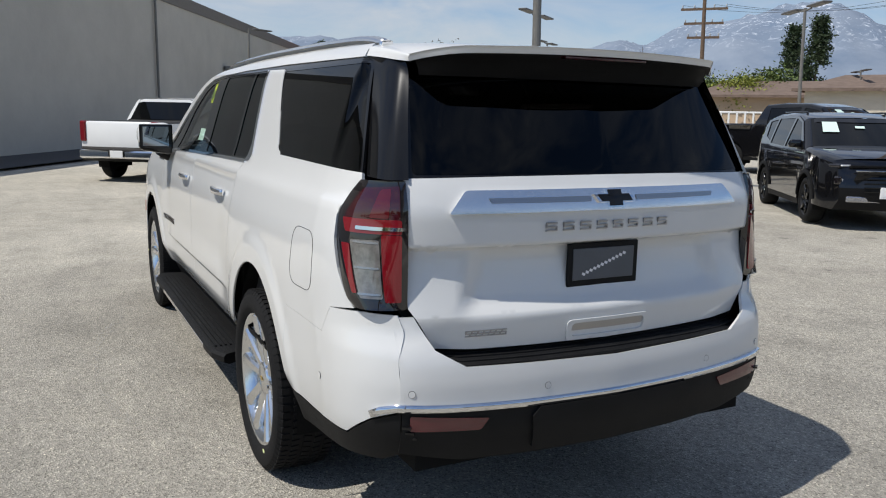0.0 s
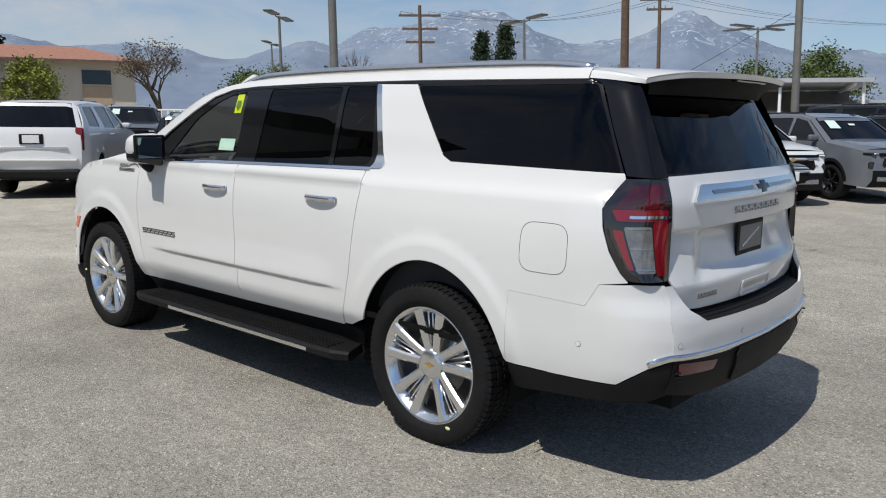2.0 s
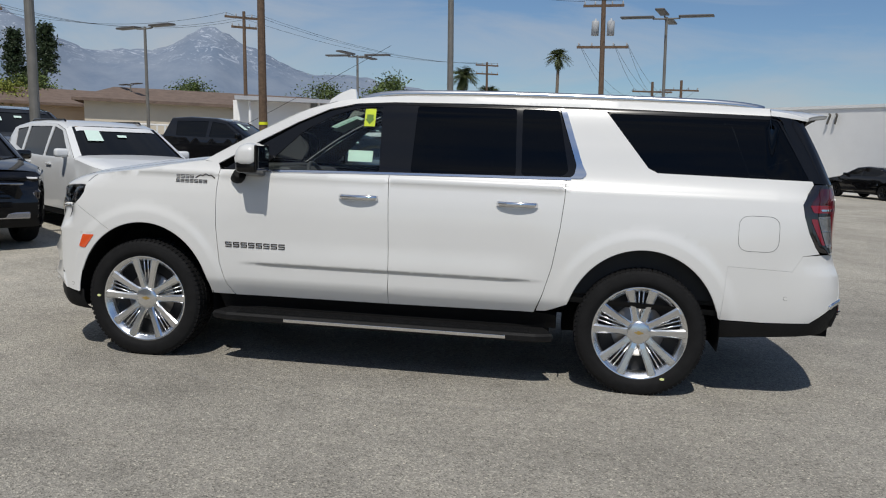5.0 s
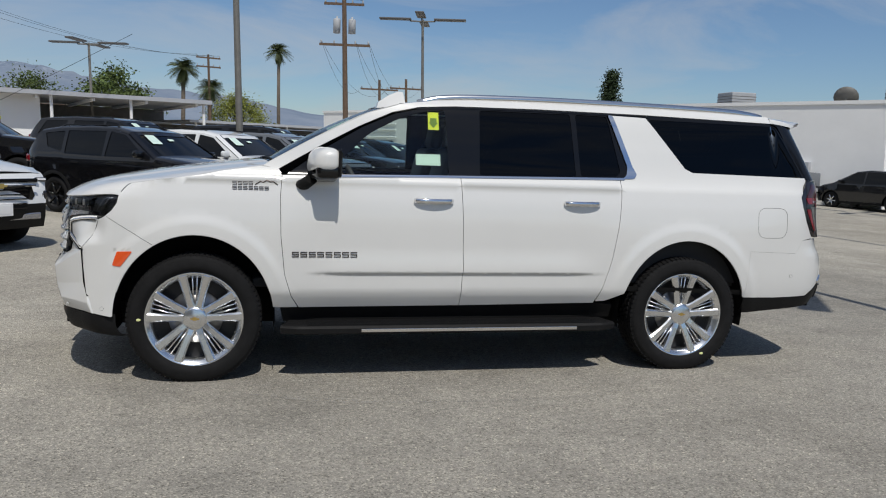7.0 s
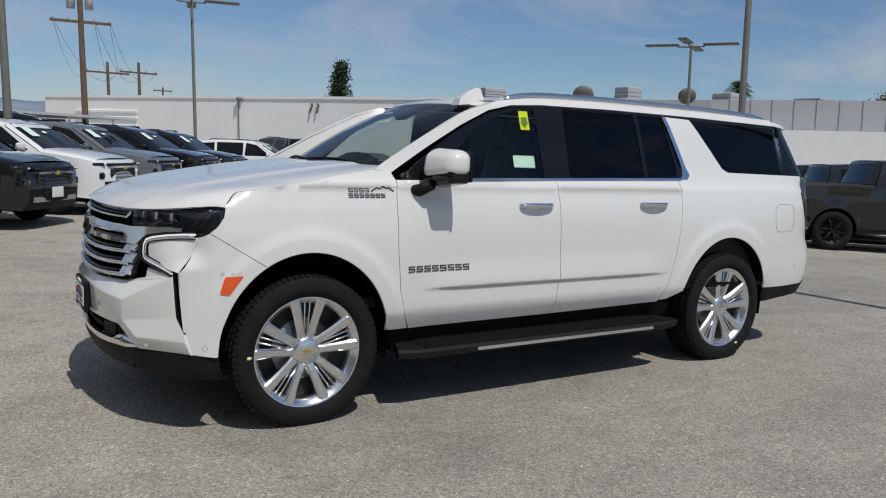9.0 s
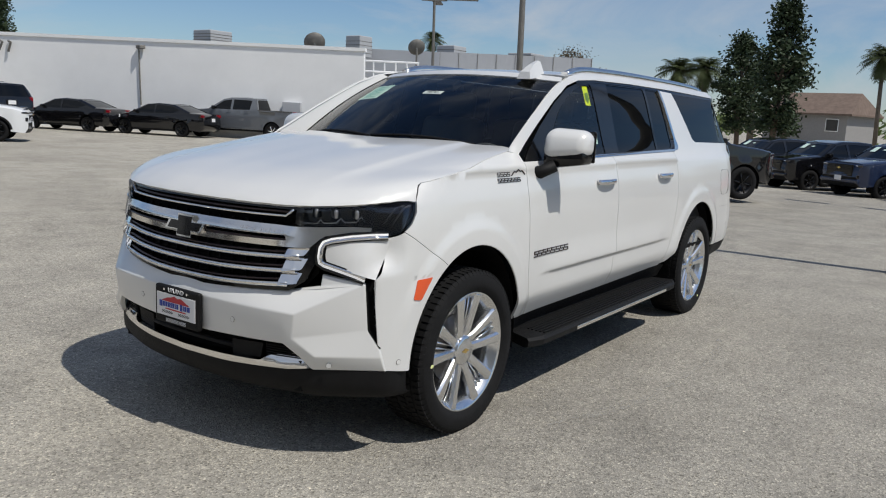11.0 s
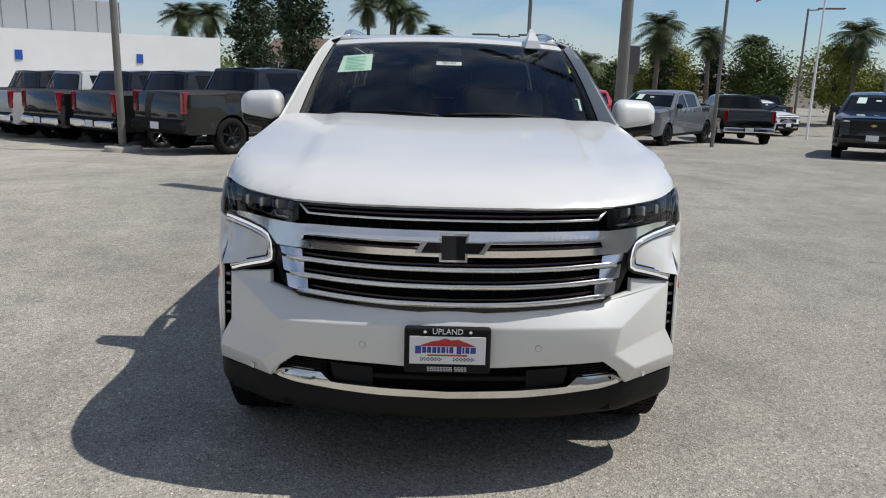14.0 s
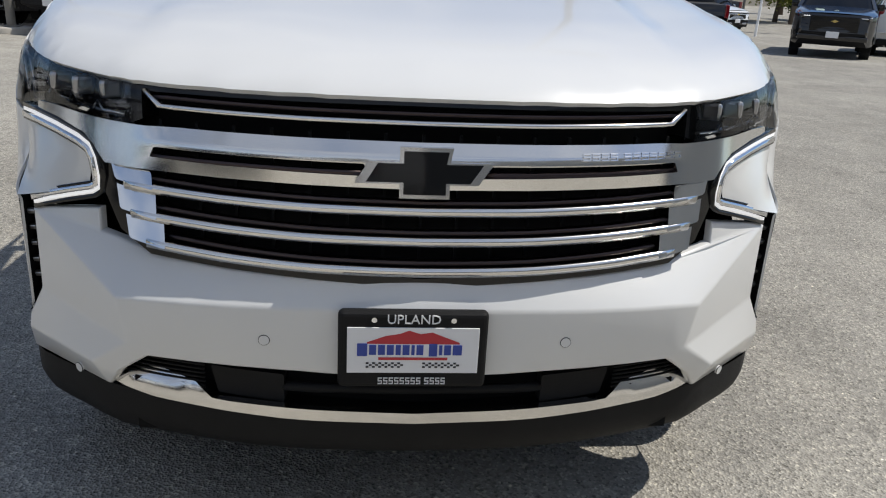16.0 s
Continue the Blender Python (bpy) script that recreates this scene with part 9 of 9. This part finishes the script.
def palm(label, x, y, h, seed, fronds=34, L=1.5, trunk=0.2, droop=1.0, skirt=True):
    key = ("palm", h, seed, L)
    m = pose(x, y, ground_z(x, y), 0, math.degrees(LEAN), random.Random(int(x * 31 + y * 17)).uniform(0, 360))
    if key in TREES:
        return tagged(copy_thing(TREES[key], m), label)
    rng = random.Random(seed)
    t = thing("palm_tree", label, "palm", "palms round the lot")
    TREES[key] = t
    bend = Vector((rng.uniform(-0.3, 0.3), rng.uniform(-0.3, 0.3), 0))
    bm = bmesh.new()
    add_tube(bm, [Vector((0, 0, -0.3)), bend * 0.4 + Vector((0, 0, h * 0.5)), bend + Vector((0, 0, h))], [trunk * 1.2, trunk, trunk * 0.9], 10, up=(1, 0, 0))
    part("trunk", bm, PALM_BARK, t)
    bm = bmesh.new()
    top = bend + Vector((0, 0, h))
    fronds = int(fronds * 1.6)
    n = fronds + (30 if skirt else 0)
    for k in range(n):
        a = rng.uniform(0, 6.28)
        el = rng.uniform(-0.35, 1.25) if k < fronds else rng.uniform(-1.4, -0.8)
        ll = L * rng.uniform(0.8, 1.1) * (1 if k < fronds else 0.75)
        d = Vector((math.cos(a) * math.cos(el), math.sin(a) * math.cos(el), math.sin(el)))
        pts = [top + d * ll * s - Vector((0, 0, droop * 0.45 * ll * s * s)) for s in np.linspace(0.05, 1, 7)]
        for i in range(6):
            dd = (pts[i + 1] - pts[i]).normalized()
            sd = dd.cross(Vector((0, 0, 1))).normalized()
            wl = 0.34 * ll * math.sin(math.pi * (0.12 + 0.80 * (i + 0.5) / 6))
            for s in (-1, 1):
                for q in range(2):
                    b0 = pts[i].lerp(pts[i + 1], q * 0.5)
                    b1 = pts[i].lerp(pts[i + 1], q * 0.5 + 0.32)
                    tip = b1 + sd * s * wl + dd * wl * 0.5 - Vector((0, 0, wl * rng.uniform(0.15, 0.5)))
                    bm.faces.new([bm.verts.new(v) for v in (b0, b1, tip)])
    part("fronds", bm, LEAF_PALM, t)
    t.matrix_world = m


# towards the mountains
bare_tree("leafless spreading tree with sparse dry leaves by the tiled house", 47.8, -25.3, 7.6, 6.6, 3, LEAF_DRY)
bare_tree("leafless spreading tree behind the fence", 52.0, -46.0, 8.5, 4, 4)
tree("fresh_tree", "small yellow-green tree by the beige hall", 46.0, -16.2, 4.6, 1.6, LEAF_YELLOW, 1)
for k, (x, y, h, r, lf, lab) in enumerate(((50.0, -35.0, 4.2, 2.3, LEAF, "green tree behind the white fence"), (46.0, -40.0, 4.0, 2.4, LEAF_YELLOW, "yellow-green tree behind the white fence"), (54.0, -38.0, 4.6, 2.5, LEAF, "green tree behind the white fence"),
        (42.0, -43.5, 4.4, 2.6, LEAF, "green tree behind the white fence"), (38.0, -45.0, 4.2, 2.4, LEAF_YELLOW, "flowering yellow-green tree by the tan house"), (60.0, -45.0, 6.0, 3.2, LEAF, "green tree behind the white fence"), (30.0, -58.0, 5.4, 2.6, LEAF, "green tree behind the tan house"),
        (10.2, -46.0, 5.3, 2.2, LEAF, "rounded green tree behind the canopy"), (16.5, -52.0, 5.0, 3.0, LEAF, "rounded green tree behind the canopy"), (4.0, -75.0, 5.6, 3.0, LEAF_YELLOW, "distant yellow-green tree beyond the sheds"))):
    tree("broadleaf_tree", lab, x, y, h, r, lf, 10 + k % 3)
rngt = random.Random(5)
for k in range(16):
    t = k / 15
    x, y = 62 - 24 * t + rngt.uniform(-2, 2), -30 - 19 * t + rngt.uniform(-2, 2)
    if k < 5:
        continue
    tree("broadleaf_tree", ("green tree behind the white fence", "yellow-green tree behind the white fence")[k % 3 == 1], x, y, (4.5, 4.0, 5.0)[k % 3], (2.6, 2.3, 2.7)[k % 3], LEAF_YELLOW if k % 3 == 1 else LEAF, 40 + k % 3, clumps=80, leaves=80, size=0.12)
for x, y in ((63.0, -80.4), (55.8, -75.0)):
    tree("conifer", "tall dark conifer behind the tan house", x, y, 12.6, 1.75, LEAF_DARK, 21, "column", 110, 80, 0.17, 0.4, 0.14)
tree("conifer", "small dark conifer beyond the house", 82.0, -27.0, 9.0, 1.4, LEAF_DARK, 22, "column", 40, 30, 0.25)
tree("conifer", "small dark conifer beyond the house", 88.0, -34.0, 8.6, 1.3, LEAF_DARK, 23, "cone", 40, 30, 0.25)
tree("conifer", "ragged dark conifer behind the white wall", -62.0, -137.0, 17.5, 3.4, LEAF_DARK, 24, "cone", 110, 80, 0.24, 0.4, 0.2)
for k, (x, y, h) in enumerate(((8.8, -70.2, 8.0), (6.6, -71.5, 6.4), (3.7, -76.0, 5.0), (0.0, -86.5, 11.9))):
    palm("fan palm with a ragged head behind the sheds", x, y, h, 31 + k % 2, 44, 1.55, 0.19)
palm("small fan palm far behind the white wall", -16.5, -72.0, 5.2, 31, 40, 1.15, 0.17)
palm("small fan palm far behind the white wall", -22.0, -82.0, 5.3, 32, 40, 1.15, 0.17)
palm("fan palm behind the flat roof", -100.8, -75.8, 13.2, 32, 44, 2.3, 0.25)
# towards the street
for k, (x, y, h) in enumerate(((-62.0, -18.5, 6.6), (-63.5, -14.8, 6.8), (-65.0, -12.5, 7.2), (-62.0, -21.0, 6.4))):
    palm("feathery palm over the far roofs", x, y, h, 33, 44, 2.0, 0.25)
for k, (x, y, h) in enumerate(((-63.5, -5.6, 8.0), (-64.5, -4.0, 8.6), (-66.5, -3.9, 8.9), (-65.5, -2.4, 7.6), (-54.0, -0.3, 5.4), (-56.0, 2.6, 4.6), (-56.5, 4.2, 3.9), (-56.0, 6.2, 4.2), (-54.5, 11.0, 3.8), (-45.0, 13.6, 5.8), (-48.0, 18.0, 5.4), (-52.0, 22.0, 5.2), (-44.0, 25.5, 5.6), (-50.0, 15.0, 5.0))):
    palm("tall palm along the street", x, y, h, 33 + k % 3, 44, 1.8 if h > 5.5 else 1.5, 0.15)
tree("pine", "tall ragged pine over the far roofs", -54.0, -13.2, 8.4, 1.7, LEAF_DARK, 25, "column", 110, 80, 0.13, 0.4, 0.25)
tree("pine", "tall ragged pine over the far roofs", -41.7, -8.0, 8.9, 1.5, LEAF_DARK, 26, "column", 110, 80, 0.13, 0.45, 0.25)
tree("broadleaf_tree", "reddish green tree over the parapet", -62.0, -30.5, 7.4, 2.6, LEAF_DRY, 11)
for k in range(20):
    t = k / 19
    x, y = -62 + 26 * t + 3 * math.sin(k * 2.1), 8.0 + 34 * t + 2 * math.cos(k * 1.7)
    tree("street_tree", "green street tree behind the parked trucks" if k % 2 else "yellow-green street tree behind the parked trucks", x, y, (3.6, 4.8, 3.2)[k % 3], (1.8, 2.2, 1.9)[k % 3], LEAF if k % 2 else LEAF_YELLOW, 12 + k % 3)
for k, (x, y, h) in enumerate(((-50.0, 15.6, 5.6), (-52.0, 19.5, 5.0), (-56.0, 24.5, 5.8), (-60.0, 33.0, 5.6))):
    tree("conifer", "dark conifer along the street", x, y, h, 0.8, LEAF_DARK, 22, "column", 80, 60, 0.11)

# far belt of trees that closes the horizon
bm = bmesh.new()
rng = random.Random(77)
for k in range(520):
    a = rng.uniform(-math.pi, math.pi)
    D = rng.uniform(120, 190)
    c = Vector((math.cos(a) * D, math.sin(a) * D, rng.uniform(-0.5, 1.6) + LEAN * math.cos(a) * -D * 0.35))
    R = rng.uniform(1.6, 3.4)
    for _ in range(40):
        add_leaf(bm, c + Vector((rng.gauss(0, 1), rng.gauss(0, 1), rng.gauss(0, 0.6))) * R * 0.6, 0.7 * rng.uniform(0.6, 1.3), rng)
tagged(part("far_woods", bm, LEAF), "distant belt of trees round the town", "trees", kind="stuff")

# mountains: snow-streaked ridges of noise round the north, distance haze painted in their colour
HAZED_ROCK = bpy.data.materials.new("haze_painted_mountain")
HAZED_ROCK.use_nodes = True
nt = HAZED_ROCK.node_tree
p = nt.nodes["Principled BSDF"]
p.inputs["Roughness"].default_value = 1.0
p.inputs["Specular IOR Level"].default_value = 0.0
tc = nt.nodes.new("ShaderNodeTexCoord")
# the air's blue haze is part of the rock and snow colours
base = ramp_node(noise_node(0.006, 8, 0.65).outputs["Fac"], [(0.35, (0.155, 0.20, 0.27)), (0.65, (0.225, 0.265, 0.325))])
streak = ramp_node(noise_node(0.022, 12, 0.78, 2.2).outputs["Fac"], [(0.545, (0, 0, 0)), (0.60, (1, 1, 1))])
geo = nt.nodes.new("ShaderNodeNewGeometry")
sep = nt.nodes.new("ShaderNodeSeparateXYZ")
nt.links.new(geo.outputs["Position"], sep.inputs["Vector"])
alt = nt.nodes.new("ShaderNodeMapRange")
alt.inputs["From Min"].default_value, alt.inputs["From Max"].default_value = 170, 255
nt.links.new(sep.outputs["Z"], alt.inputs["Value"])
mul = nt.nodes.new("ShaderNodeMath")
mul.operation = "MULTIPLY"
nt.links.new(alt.outputs["Result"], mul.inputs[0])
nt.links.new(streak.outputs["Color"], mul.inputs[1])
mx = nt.nodes.new("ShaderNodeMixRGB")
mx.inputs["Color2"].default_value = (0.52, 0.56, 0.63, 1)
nt.links.new(mul.outputs["Value"], mx.inputs["Fac"])
nt.links.new(base.outputs["Color"], mx.inputs["Color1"])
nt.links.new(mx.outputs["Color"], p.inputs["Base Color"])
ridge_h = pchip([(-180, 10), (-150, 25), (-120, 45), (-104, 66), (-93, 92), (-88, 108), (-83, 124), (-78, 148), (-75, 160), (-71.5, 168), (-69, 194), (-67, 210), (-65, 236), (-63, 216), (-61, 192), (-58, 195), (-55, 224), (-53, 240), (-50, 250), (-47.5, 246), (-45, 226), (-43, 205), (-41, 172), (-39, 179), (-36.5, 164), (-33, 140), (-25, 165), (-16, 178), (-5, 150), (15, 90), (60, 40), (180, 10)])
bm = bmesh.new()
cols = []
for k in range(421):
    az = -150 + 190 * k / 420
    a = radians(az)
    col = []
    for j in range(26):
        t = j / 25
        D = 1900 + 900 * t
        crest = ridge_h(az) * D / 2000 * 0.97
        z = crest * ramp01(t, -0.25, 0.75) * (1 - 0.35 * ramp01(t, 0.78, 1.0))
        q = Vector((math.cos(a) * D, math.sin(a) * D, 0))
        rid = noise.hetero_terrain(q * 0.0035, 1.0, 2.1, 6, 0.7, noise_basis="PERLIN_ORIGINAL")
        z += crest * 0.10 * (rid - 0.6) * (0.25 + 0.9 * t)
        z += crest * 0.045 * (1 - 2 * abs(noise.noise(q * 0.012))) * (0.3 + t)
        col.append(bm.verts.new((q.x, q.y, max(-40, z - 45 * (1 - t)))))
    cols.append(col)
for a, b in zip(cols, cols[1:]):
    for j in range(25):
        bm.faces.new((a[j], b[j], b[j + 1], a[j + 1])).smooth = True
bmesh.ops.recalc_face_normals(bm, faces=bm.faces)
tagged(part("mountains", bm, HAZED_ROCK), "blue haze-tinted mountain range with streaks of snow", "mountains", kind="structure")
